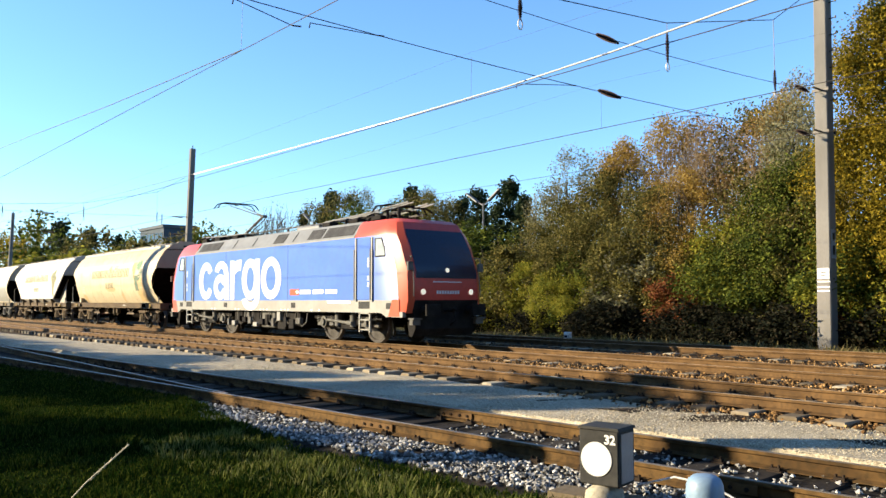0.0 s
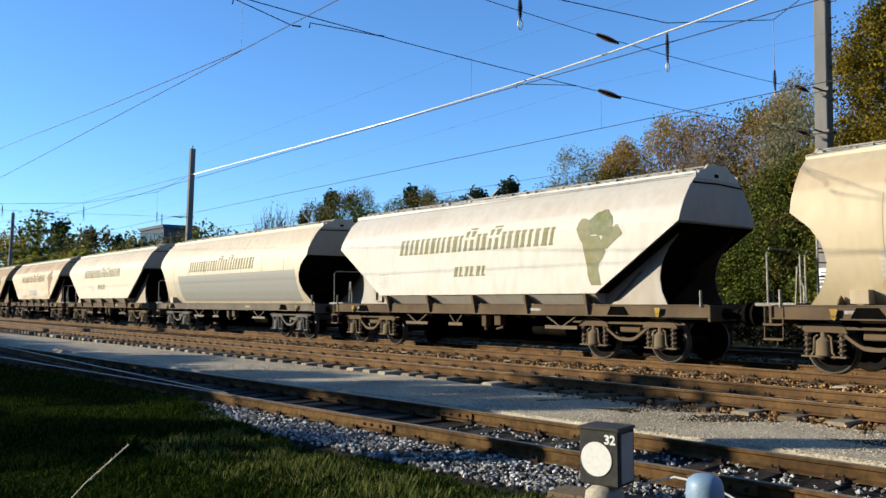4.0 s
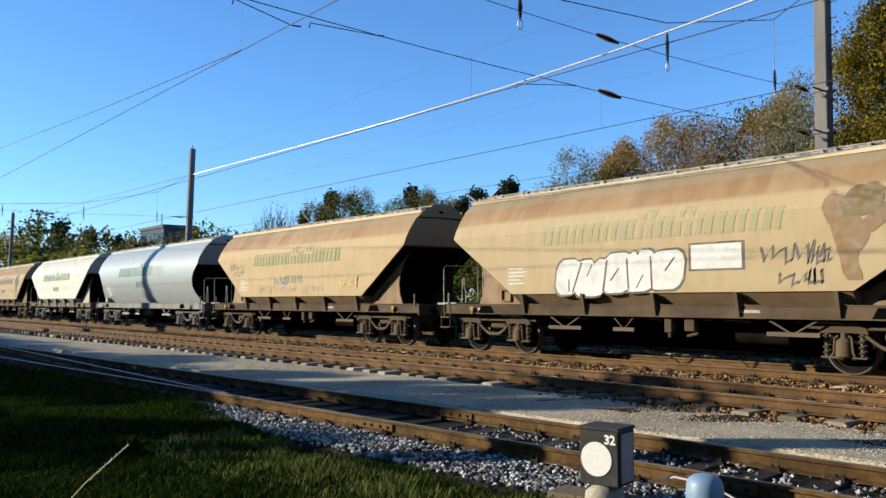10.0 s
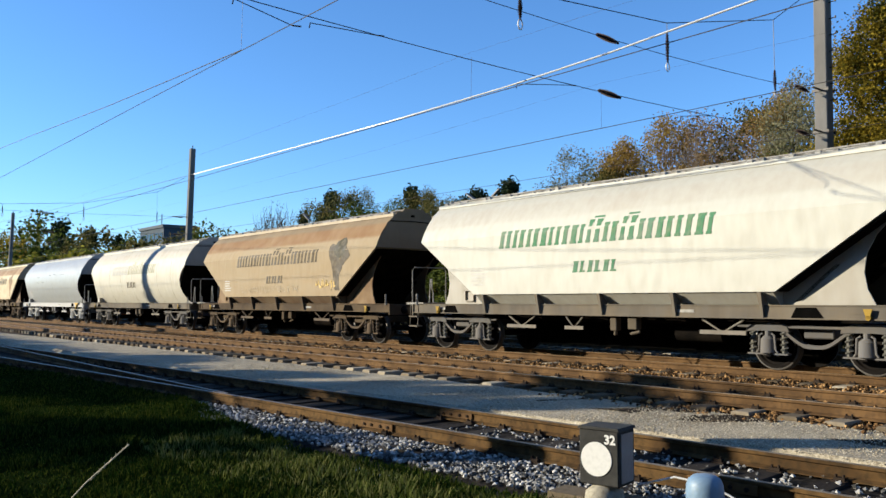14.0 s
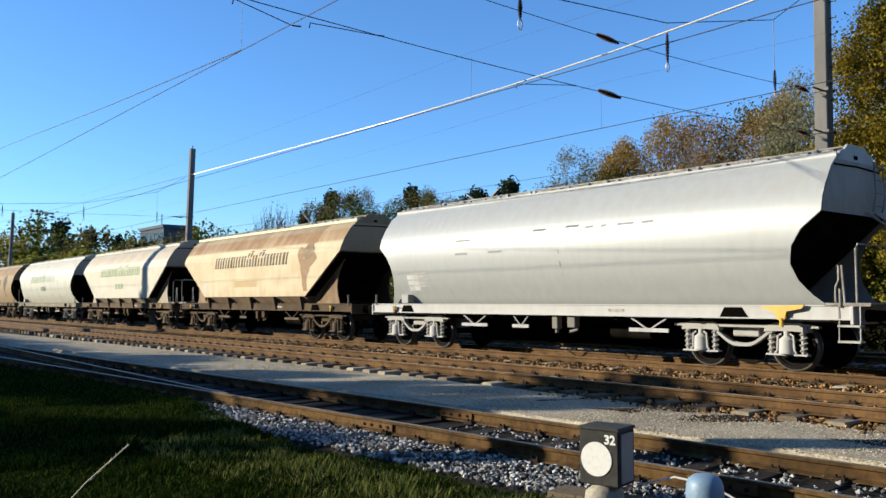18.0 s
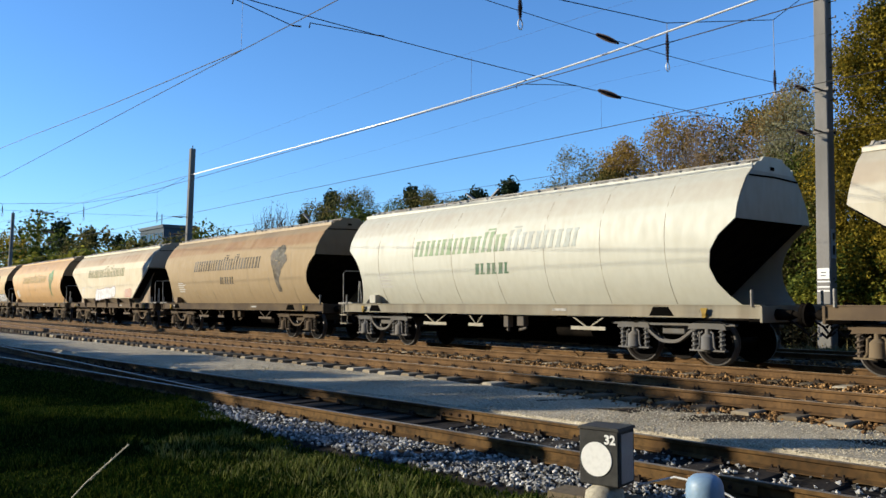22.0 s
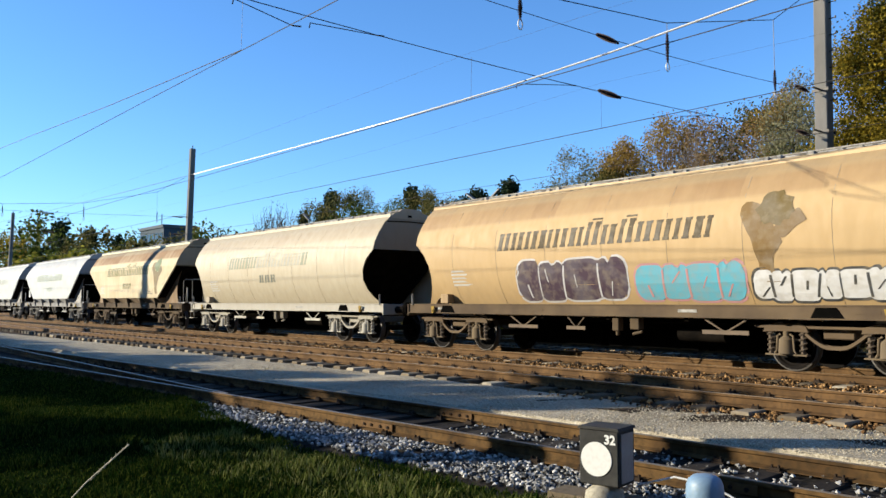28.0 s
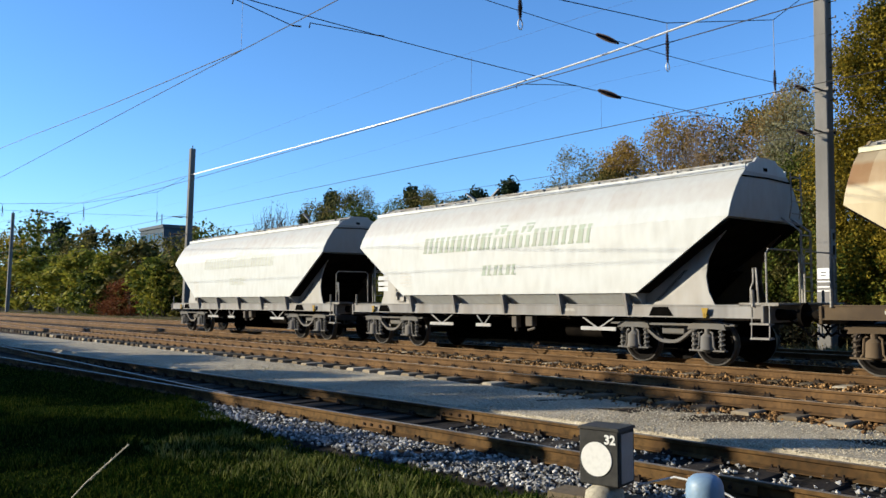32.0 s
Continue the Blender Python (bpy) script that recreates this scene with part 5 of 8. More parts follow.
def running_gear(t, half, pivot, hs, back):
    """Underframe, bogies, buffers and brake gear common to both kinds."""
    for s in (-1, 1):
        bm = bmesh.new()
        box(bm, -hs, hs, *sorted((s * 1.32, s * 1.36)), 1.0, 1.215)
        box(bm, -hs, hs, *sorted((s * 1.2, s * 1.375)), 1.213, 1.236)
        box(bm, -hs, hs, *sorted((s * 1.2, s * 1.40)), 0.978, 1.002)
        part("solebar", bm, M_SOLE, t)
        # flat black plates on the solebar draw the shade of a recess
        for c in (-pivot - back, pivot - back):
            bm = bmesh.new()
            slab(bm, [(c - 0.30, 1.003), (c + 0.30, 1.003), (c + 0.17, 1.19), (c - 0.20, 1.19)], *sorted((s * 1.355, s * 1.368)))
            part("jacking_recess", bm, M_SHADE_BLACK, t, "black plate painted as a shaded recess over the bogie")
        for x in (-5.6, -2.1, 2.1, 5.6):
            bm = bmesh.new()
            box(bm, x - 0.22, x + 0.22, *sorted((s * 1.361, s * 1.366)), 1.08, 1.14)
            part("label_plate", bm, M_TAGWHITE if x in (-5.6, 2.1) else M_SOLE, t)
        for x, w in ((-2.6, 0.5), (2.9, 0.5), (-0.9, 0.28)):
            bm = bmesh.new()
            box(bm, x - w, x + w, *sorted((s * 1.28, s * 1.31)), 0.66, 0.74)
            pipe(bm, [(x - w * 0.9, s * 1.29, 0.95), (x, s * 1.29, 0.70), (x + w * 0.9, s * 1.29, 0.95)], 0.02, 5)
            part("brake_lever_plate", bm, M_SOLE, t, "brake lever plate on dark hangers")
        bm = bmesh.new()
        box(bm, 0.14, 0.32, *sorted((s * 1.12, s * 1.3)), 0.66, 0.95)
        rod(bm, (0.23, s * 1.21, 0.56), (0.23, s * 1.21, 0.68), 0.05, 8)
        part("brake_valve_box", bm, M_SOLE, t, bevel=0.015)
        bm = bmesh.new()
        box(bm, 0.62, 0.86, *sorted((s * 1.12, s * 1.3)), 0.70, 0.95)
        rod(bm, (0.66, s * 1.25, 0.60), (0.92, s * 1.25, 0.66), 0.035, 8)
        part("brake_valve_box", bm, M_SOLE, t, bevel=0.015)
        bm = bmesh.new()
        pipe(bm, [(-6.6, s * 0.9, 0.9), (-3, s * 0.9, 0.86), (3, s * 0.9, 0.86), (6.6, s * 0.9, 0.9)], 0.03, 6)
        part("brake_pipe", bm, M_UNDER, t)
        for e in (-1, 1):
            bm = bmesh.new()
            x = e * (hs - 0.16)
            rod(bm, (x, s * 1.38, 1.2), (x, s * 1.38, 1.52), 0.03, 6)
            part("grab_post", bm, M_GALV, t)
            bm = bmesh.new()
            x = e * (hs - 1.15)
            rod(bm, (x, s * 1.36, 1.02), (x, s * 1.45, 1.02), 0.045, 10)
            slab(bm, [(x - 0.025, 1.0), (x + 0.025, 1.0), (x + 0.075, 1.17), (x - 0.075, 1.17)], *sorted((s * 1.42, s * 1.45)))
            part("release_handle", bm, M_YELLOW, t, "yellow release handle")
    for e in (-1, 1):
        bm = bmesh.new()
        box(bm, *sorted((e * hs, e * (hs + 0.06))), -1.4, 1.4, 0.90, 1.22)
        part("headstock", bm, M_SOLE, t, bevel=0.01)
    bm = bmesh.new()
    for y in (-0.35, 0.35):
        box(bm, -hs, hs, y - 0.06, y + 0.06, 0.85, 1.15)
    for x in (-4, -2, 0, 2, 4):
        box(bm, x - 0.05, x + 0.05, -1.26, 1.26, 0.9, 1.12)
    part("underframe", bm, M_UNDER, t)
    bm = bmesh.new()
    rod(bm, (-1.9, 0.75, 0.66), (-0.6, 0.75, 0.66), 0.2, 16)
    part("air_reservoir", bm, M_UNDER, t, smooth=40)
    bm = bmesh.new()
    rod(bm, (1.4, -0.55, 0.62), (2.5, -0.55, 0.62), 0.17, 16)
    part("air_reservoir", bm, M_UNDER, t, smooth=40)
    # chutes coloured black to paint in the shade below the wagon
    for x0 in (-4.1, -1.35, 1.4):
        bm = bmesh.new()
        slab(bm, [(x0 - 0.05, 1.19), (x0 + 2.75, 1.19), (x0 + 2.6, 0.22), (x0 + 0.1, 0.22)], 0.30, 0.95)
        part("discharge_chute", bm, M_SHADE_BLACK, t, "discharge chute painted black as underfloor shade")
    buffers(t, half, hs + 0.06)
    for c in (-pivot, pivot):
        bogie(t, c - back)


def end_rail(t, e, hs):
    """Grated platform at one end of a wagon, with hoops, a grab iron, a ladder and a step."""
    bm = bmesh.new()
    box(bm, *sorted((e * (hs - 0.45), e * (hs + 0.34))), -1.36, 1.36, 1.237, 1.268)
    box(bm, *sorted((e * (hs - 0.45), e * (hs + 0.34))), -1.375, -1.36, 1.215, 1.275)
    p = part("end_platform", bm, M_GALV, t, "grated end platform")
    for y0, y1 in ((-1.34, -0.10), (0.10, 1.34)):
        bm = bmesh.new()
        x = e * (hs + 0.10)
        pipe(bm, [(x, y0, 1.26), (x, y0, 2.20), (x, y0 + 0.08, 2.28), (x, y1 - 0.08, 2.28), (x, y1, 2.20), (x, y1, 1.26)], 0.018, 6)
        part("handrail", bm, M_RAILING, p)
    bm = bmesh.new()
    pipe(bm, [(e * (hs - 0.42), -1.0, 1.26), (e * (hs - 0.42), -1.0, 1.55), (e * (hs - 0.36), -1.0, 1.68), (e * (hs - 0.36), -1.0, 1.94), (e * (hs - 0.30), -1.0, 1.94), (e * (hs - 0.26), -1.0, 1.26)], 0.02, 6)
    part("grab_rail", bm, M_RAILING, p)
    bm = bmesh.new()
    x = e * (hs - 0.05)
    for y in (0.30, 0.68):
        pipe(bm, [(x, y, 1.26), (x, y, 2.7), (x - e * 0.4, y, 3.0)], 0.024, 6)
    for z in (1.5, 1.78, 2.06, 2.34, 2.62):
        pipe(bm, [(x, 0.30, z), (x, 0.68, z)], 0.014, 5)
    part("end_ladder", bm, M_RAILING, p, "pale steel end ladder")
    for s in (-1, 1):
        bm = bmesh.new()
        xm = e * (hs - 0.02)
        pipe(bm, [(xm - 0.18, s * 1.36, 1.22), (xm - 0.18, s * 1.38, 0.60), (xm + 0.18, s * 1.38, 0.60), (xm + 0.18, s * 1.36, 1.22)], 0.016, 5)
        for z in (0.59, 0.86):
            box(bm, xm - 0.19, xm + 0.19, *sorted((s * 1.22, s * 1.42)), z, z + 0.035)
        part("step", bm, M_SOLE, p, "shunter's step")


def ladder(t, e, xb):
    bm = bmesh.new()
    for y in (0.55, 0.95):
        pipe(bm, [(e * (xb + 0.04), y, 3.0), (e * (xb + 0.1), y, 3.3), (e * (xb + 0.08), y, 3.95)], 0.016, 5)
    for z in (3.1, 3.35, 3.6, 3.85):
        pipe(bm, [(e * (xb + 0.1), 0.55, z), (e * (xb + 0.1), 0.95, z)], 0.014, 5)
    part("ladder", bm, M_GALV, t)


def roof_gear(t, half, front):
    bm = bmesh.new()
    box(bm, -half + 0.1, front - 0.1, -0.32, 0.32, 4.15, 4.18)
    for i in range(14):
        x = -half + 0.3 + (half + front - 0.6) * i / 13
        box(bm, x - 0.02, x + 0.02, -0.3, 0.3, 4.07, 4.16)
    part("roof_walkway", bm, M_GALV, t, "grated roof walkway")
    bm = bmesh.new()
    for s in (-1, 1):
        pipe(bm, [(-half + 0.15, s * 0.66, 4.05), (front - 0.15, s * 0.66, 4.05)], 0.026, 6)
        for i in range(26):
            x = -half + 0.25 + (half + front - 0.5) * (i + 0.35 * math.sin(i * 2.7)) / 25
            box(bm, x - 0.05, x + 0.05, *sorted((s * 0.64, s * 0.74)), 3.95, 4.085 + 0.02 * math.sin(i * 5.1))
    part("hatch_rail", bm, M_CRUST, t, "flaking white rail with hatch clamps along the roof")
    for s in (-1, 1):
        bm = bmesh.new()
        box(bm, -half, front, *sorted((s * 0.76, s * 0.80)), 3.93, 4.02)
        part("roof_gutter", bm, M_PAINT, t, "pale flange along the roof edge")
    for e, half in ((-1, half), (1, front)):
        bm = bmesh.new()
        crest = [(-0.78, 3.88), (-0.66, 4.05), (-0.46, 4.10), (-0.36, 4.19), (-0.12, 4.20), (0.12, 4.20), (0.36, 4.19), (0.46, 4.10), (0.66, 4.05), (0.78, 3.88)]
        loft(bm, [[(e * x, y, z) for y, z in crest] for x in (half - 0.04, half + 0.012)], closed=True)
        part("walkway_end", bm, M_PAINT, t)
        bm = bmesh.new()
        pipe(bm, [(e * (half + 0.016), y, 3.80 - 0.03 * abs(y)) for y in (-0.93, -0.5, 0.0, 0.5, 0.93)], 0.018, 5)
        part("end_seam", bm, M_UNDER, t, "dark seam across the end plate")
        # black pad painted as the dark of a small hole
        bm = bmesh.new()
        box(bm, *sorted((e * (half + 0.008), e * (half + 0.02))), -0.13, 0.02, 3.93, 4.0)
        part("end_vent", bm, M_SHADE_BLACK, t)


def build_wagon(kind, paint, e_plat):
    """One wagon of a kind, with its platform at end e_plat."""
    t = thing("grain_wagon", "bogie grain hopper wagon", "freight wagon", "grain wagons of the train")
    if kind == "a":
        part("hopper", hopper_a(), None, t)
        bm = bmesh.new()
        loft(bm, [[(x, y, z) for y, z in ((-1.42, 1.478), (-1.17, 1.238), (1.17, 1.238), (1.42, 1.478))] for x in (-4.15, 4.02)], closed=True)
        part("hopper_sill", bm, M_GUSSET, t, "soiled sloping sill under the hopper")
        for e in (-1, 1):
            f = 0.13 if e > 0 else 0.0     # the front slope starts a little earlier
            bm = bmesh.new()
            loft(bm, [[(e * x, y * 0.985, z * 0.995 + 0.012) for y, z in both(ROOF)] for x in ((6.39, 6.406) if e < 0 else (6.25, 6.266))], closed=True)
            part("end_plate", bm, M_GUSSET, t, "soiled upper end plate, darkened for shade")
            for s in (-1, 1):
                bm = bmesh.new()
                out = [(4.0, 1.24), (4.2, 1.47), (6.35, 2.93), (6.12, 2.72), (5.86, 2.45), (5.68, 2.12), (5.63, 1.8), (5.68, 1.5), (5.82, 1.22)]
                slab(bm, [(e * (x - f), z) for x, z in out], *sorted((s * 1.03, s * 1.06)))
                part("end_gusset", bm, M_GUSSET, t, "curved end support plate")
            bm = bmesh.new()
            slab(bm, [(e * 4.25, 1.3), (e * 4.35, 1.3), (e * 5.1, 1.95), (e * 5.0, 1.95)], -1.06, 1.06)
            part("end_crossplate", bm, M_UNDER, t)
            # dark sheet over the slope, its colour holding the shade underneath
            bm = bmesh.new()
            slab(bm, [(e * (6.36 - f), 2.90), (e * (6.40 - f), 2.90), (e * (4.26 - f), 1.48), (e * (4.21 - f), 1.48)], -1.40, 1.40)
            part("end_slope", bm, M_UNDER, t, "sloping end sheet painted near-black as shade")
        for s in (-1, 1):
            bm = bmesh.new()
            for o in ([(-4.94, 1.30), (-4.58, 1.30), (-4.58, 1.335), (-4.94, 1.335)], [(-4.94, 1.58), (-4.58, 1.58), (-4.58, 1.615), (-4.94, 1.615)], [(-4.94, 1.30), (-4.905, 1.30), (-4.905, 1.615), (-4.94, 1.615)], [(-4.615, 1.30), (-4.58, 1.30), (-4.58, 1.615), (-4.615, 1.615)]):
                slab(bm, o, *sorted((s * 1.06, s * 1.12)))
            part("valve_chest", bm, M_GUSSET, t, "square frame of a valve chest")
            for x in (-3.8, -1.9, 0.0, 1.9, 3.8):
                bm = bmesh.new()
                tri = [(s * 1.1, 1.475), (s * 1.50, 1.475), (s * 1.395, 1.0), (s * 1.365, 1.0)]
                loft(bm, [[(x - 0.012, y, z) for y, z in tri], [(x + 0.012, y, z) for y, z in tri]], closed=True)
                edge = [(s * 1.50, 1.475), (s * 1.515, 1.475), (s * 1.41, 1.0), (s * 1.395, 1.0)]
                wide = [0.05, 0.05, 0.032, 0.032]
                loft(bm, [[(x - w, y, z) for w, (y, z) in zip(wide, edge)], [(x + 0.6 * w, y, z) for w, (y, z) in zip(wide, edge)]], closed=True)
                part("side_bracket", bm, M_SOLE, t, "triangular side bracket with a flanged edge")
        half, pivot, hs, xb = 7.45, 4.92, 6.85, 6.4
    else:
        part("hopper", hopper_b(paint), None, t)
        if paint is M_PAINT:
            b_seams(t)
        half, pivot, hs, xb = 7.75, 5.17, 7.12, 6.7
        for s in (-1, 1):
            bm = bmesh.new()
            loft(bm, [[(s * x, y * 0.985, z * 0.995 + 0.012) for y, z in both(BARREL[:7])] for x in (6.685, 6.707)], closed=True)
            part("end_plate", bm, M_GUSSET, t, "soiled upper end plate, darkened for shade")
            # end slope coloured as the shaded inside of the wagon end
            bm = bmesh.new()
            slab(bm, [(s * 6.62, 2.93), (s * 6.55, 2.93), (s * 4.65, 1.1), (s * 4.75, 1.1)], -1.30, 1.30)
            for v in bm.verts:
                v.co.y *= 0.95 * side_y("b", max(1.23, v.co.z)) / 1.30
            part("end_slope", bm, M_UNDER, t, "sloping end sheet painted near-black as shade")
        for s in (-1, 1):
            for x in (-5.95,):
                bm = bmesh.new()
                tri = [(s * 1.0, 1.22), (s * 1.34, 1.22), (s * 1.26, 1.34), (s * 1.18, 1.40)]
                loft(bm, [[(x - 0.012, y, z) for y, z in tri], [(x + 0.012, y, z) for y, z in tri]], closed=True)
                part("side_bracket", bm, M_SOLE, t, "triangular bracket plate")
            bm = bmesh.new()
            box(bm, -5.72, -5.40, *sorted((s * 1.12, s * 1.36)), 1.25, 1.50)
            part("valve_chest", bm, M_GUSSET, t, "small square valve chest", bevel=0.012)
    running_gear(t, half, pivot, hs, BOGIE_BACK[kind])
    roof_gear(t, xb, xb - (0.14 if kind == "a" else 0.0))
    end_rail(t, e_plat, hs)
    ladder(t, e_plat, xb)
    return t, pivot


# ---- decals: slanted bars, emblems, painted patches ----
def paint_mat(name, col):
    return two_tone(name, col, tuple(c * 0.8 + 0.05 for c in col), 1.6, 0.6, 0.42, 0.62, (0.28, 0.238, 0.168), 6.0, 0.0, c_amt=0.28)


INKS = {}


def ink(col):
    key = tuple(round(c, 2) for c in col)
    if key not in INKS:
        INKS[key] = paint_mat("decal_paint", col)
    return INKS[key]


def skin_patch(bm, kind, rows, off):
    """Rows of (z, x0, x1) from top to bottom laid on the near flank."""
    pts = [[bm.verts.new((x, -side_y(kind, z) - off, z)) for x in (x0, x1)] for z, x0, x1 in rows]
    for a, b in zip(pts, pts[1:]):
        bm.faces.new((a[0], a[1], b[1], b[0]))


FOOT = ((0.0, 0.13), (0.87, 1.0))
SLABS = tuple(((a + 0.05, b - 0.05, 0.0, 1.0), (a, a + 0.06, *FOOT[0]), (b - 0.06, b, *FOOT[0]), (a, a + 0.06, *FOOT[1]), (b - 0.06, b, *FOOT[1]), (c + 0.05, 0.95, 0.0, 1.0), (c, c + 0.06, *FOOT[0]), (0.94, 1.0, *FOOT[0]), (c, c + 0.06, *FOOT[1]), (0.94, 1.0, *FOOT[1]))
              for a, b, c in ((0.0, 0.44, 0.60), (0.0, 0.38, 0.56), (0.0, 0.50, 0.66), (0.0, 0.36, 0.58)))


def slab_word(bm, kind, x0, x1, zb, zt, forms, tall=(), slant=0.22, off=0.006, dots=False, only=None):
    """A painted word as a run of plain slanted bars with feet; those in tall rise higher and wear a bar."""
    w = (x1 - x0) / len(forms)
    for i, f in enumerate(forms):
        if only and i not in only:
            continue
        top = zt + (0.09 if i in tall else 0)
        for k, (ua, ub, va, vb) in enumerate(SLABS[f] + (((0.25, 1.0, 1.07, 1.15),) if i in tall else ()) + (((1.02, 1.18, 0.0, 0.16),) if dots else ())):
            a, b = x0 + (i + 0.04 + ua * (0.72 if dots else 0.82)) * w, x0 + (i + 0.04 + ub * (0.72 if dots else 0.82)) * w
            rows = []
            for q in range(5):
                z = zb + (top - zb) * (vb + (va - vb) * q / 4)
                sh = slant * (z - zb)
                rows.append((z, a + sh, b + sh))
            skin_patch(bm, kind, rows, off)


def blob(bm, kind, cx, cz, rx, rz, rr, off=0.006, rings=4, n=14, rough=0.25):
    rad = [1 + rr.uniform(-rough, rough) for _ in range(n)]
    c = bm.verts.new((cx, -side_y(kind, cz) - off, cz))
    prev = None
    for k in range(1, rings + 1):
        ring = []
        for i in range(n):
            a = 2 * math.pi * i / n
            z = cz + rz * rad[i] * k / rings * math.sin(a)
            ring.append(bm.verts.new((cx + rx * rad[i] * k / rings * math.cos(a), -side_y(kind, z) - off, z)))
        for i in range(n):
            j = (i + 1) % n
            if prev is None:
                bm.faces.new((c, ring[i], ring[j]))
            else:
                bm.faces.new((prev[i], ring[i], ring[j], prev[j]))
        prev = ring


def emblem(bm, kind, x, rr, off=0.006):
    """Plain shape of the house emblem: stem and palm, one sheet."""
    rows = ((2.76, -0.60, 0.16), (2.62, -0.55, 0.22), (2.50, -0.50, 0.34), (2.38, -0.46, 0.38), (2.26, -0.42, 0.26), (2.14, -0.38, 0.12), (2.02, -0.34, 0.10), (1.90, -0.33, 0.12), (1.78, -0.30, 0.16), (1.66, -0.22, 0.20))
    skin_patch(bm, kind, [(z, x + a * 0.82 + rr.uniform(-0.02, 0.02), x - 0.06 + c * 0.75 + rr.uniform(-0.02, 0.02)) for z, a, c in rows], off)


def emblem_leaves(kind, x, rr, material, parent):
    """A blunt lobe on one side, a pointed one on the other."""
    for rows in (((3.18, -0.58, -0.46), (3.10, -0.66, -0.20), (2.94, -0.68, -0.18), (2.78, -0.64, -0.22), (2.64, -0.56, -0.20)),
                 ((2.98, 0.62, 0.66), (2.88, 0.40, 0.72), (2.76, 0.22, 0.80), (2.66, 0.12, 0.62), (2.54, 0.08, 0.42), (2.46, 0.12, 0.30))):
        bm = bmesh.new()
        skin_patch(bm, kind, [(z, x + a * 0.86 + rr.uniform(-0.02, 0.02), x + c * 0.86 + rr.uniform(-0.02, 0.02)) for z, a, c in rows], 0.0072)
        part("emblem_leaf", bm, material, parent)


def sheaf(bm, kind, x, rr, off=0.009):
    """The ragged round flower at the top."""
    blob(bm, kind, x + 0.10, 3.02, 0.36, 0.31, rr, off, 4, 24, 0.16)


WAGON_PROTO = {}
for e in (-1, 1):
    for kk, ks, paint in (("a", "a", M_PAINT), ("b", "b", M_PAINT), ("s", "b", M_SILVER)):
        WAGON_PROTO[kk, e] = build_wagon(ks, paint, e)
PLATFORM_AHEAD = (4, 7, 10, 11, 13, 16, 17, 18, 20, 21, 22)
VEHICLES = []
CREAM, WHITE = (0.49, 0.406, 0.259), (0.476, 0.4515, 0.392)
BROWN_S, GREY_S, PALE_S = (0.0875, 0.0616, 0.0385), (0.133, 0.1204, 0.098), (0.41, 0.405, 0.385)
OLIVE, GREENL, DARKL, FADE = (0.168, 0.161, 0.07), (0.063, 0.168, 0.084), (0.077, 0.0595, 0.035), (0.294, 0.287, 0.189)
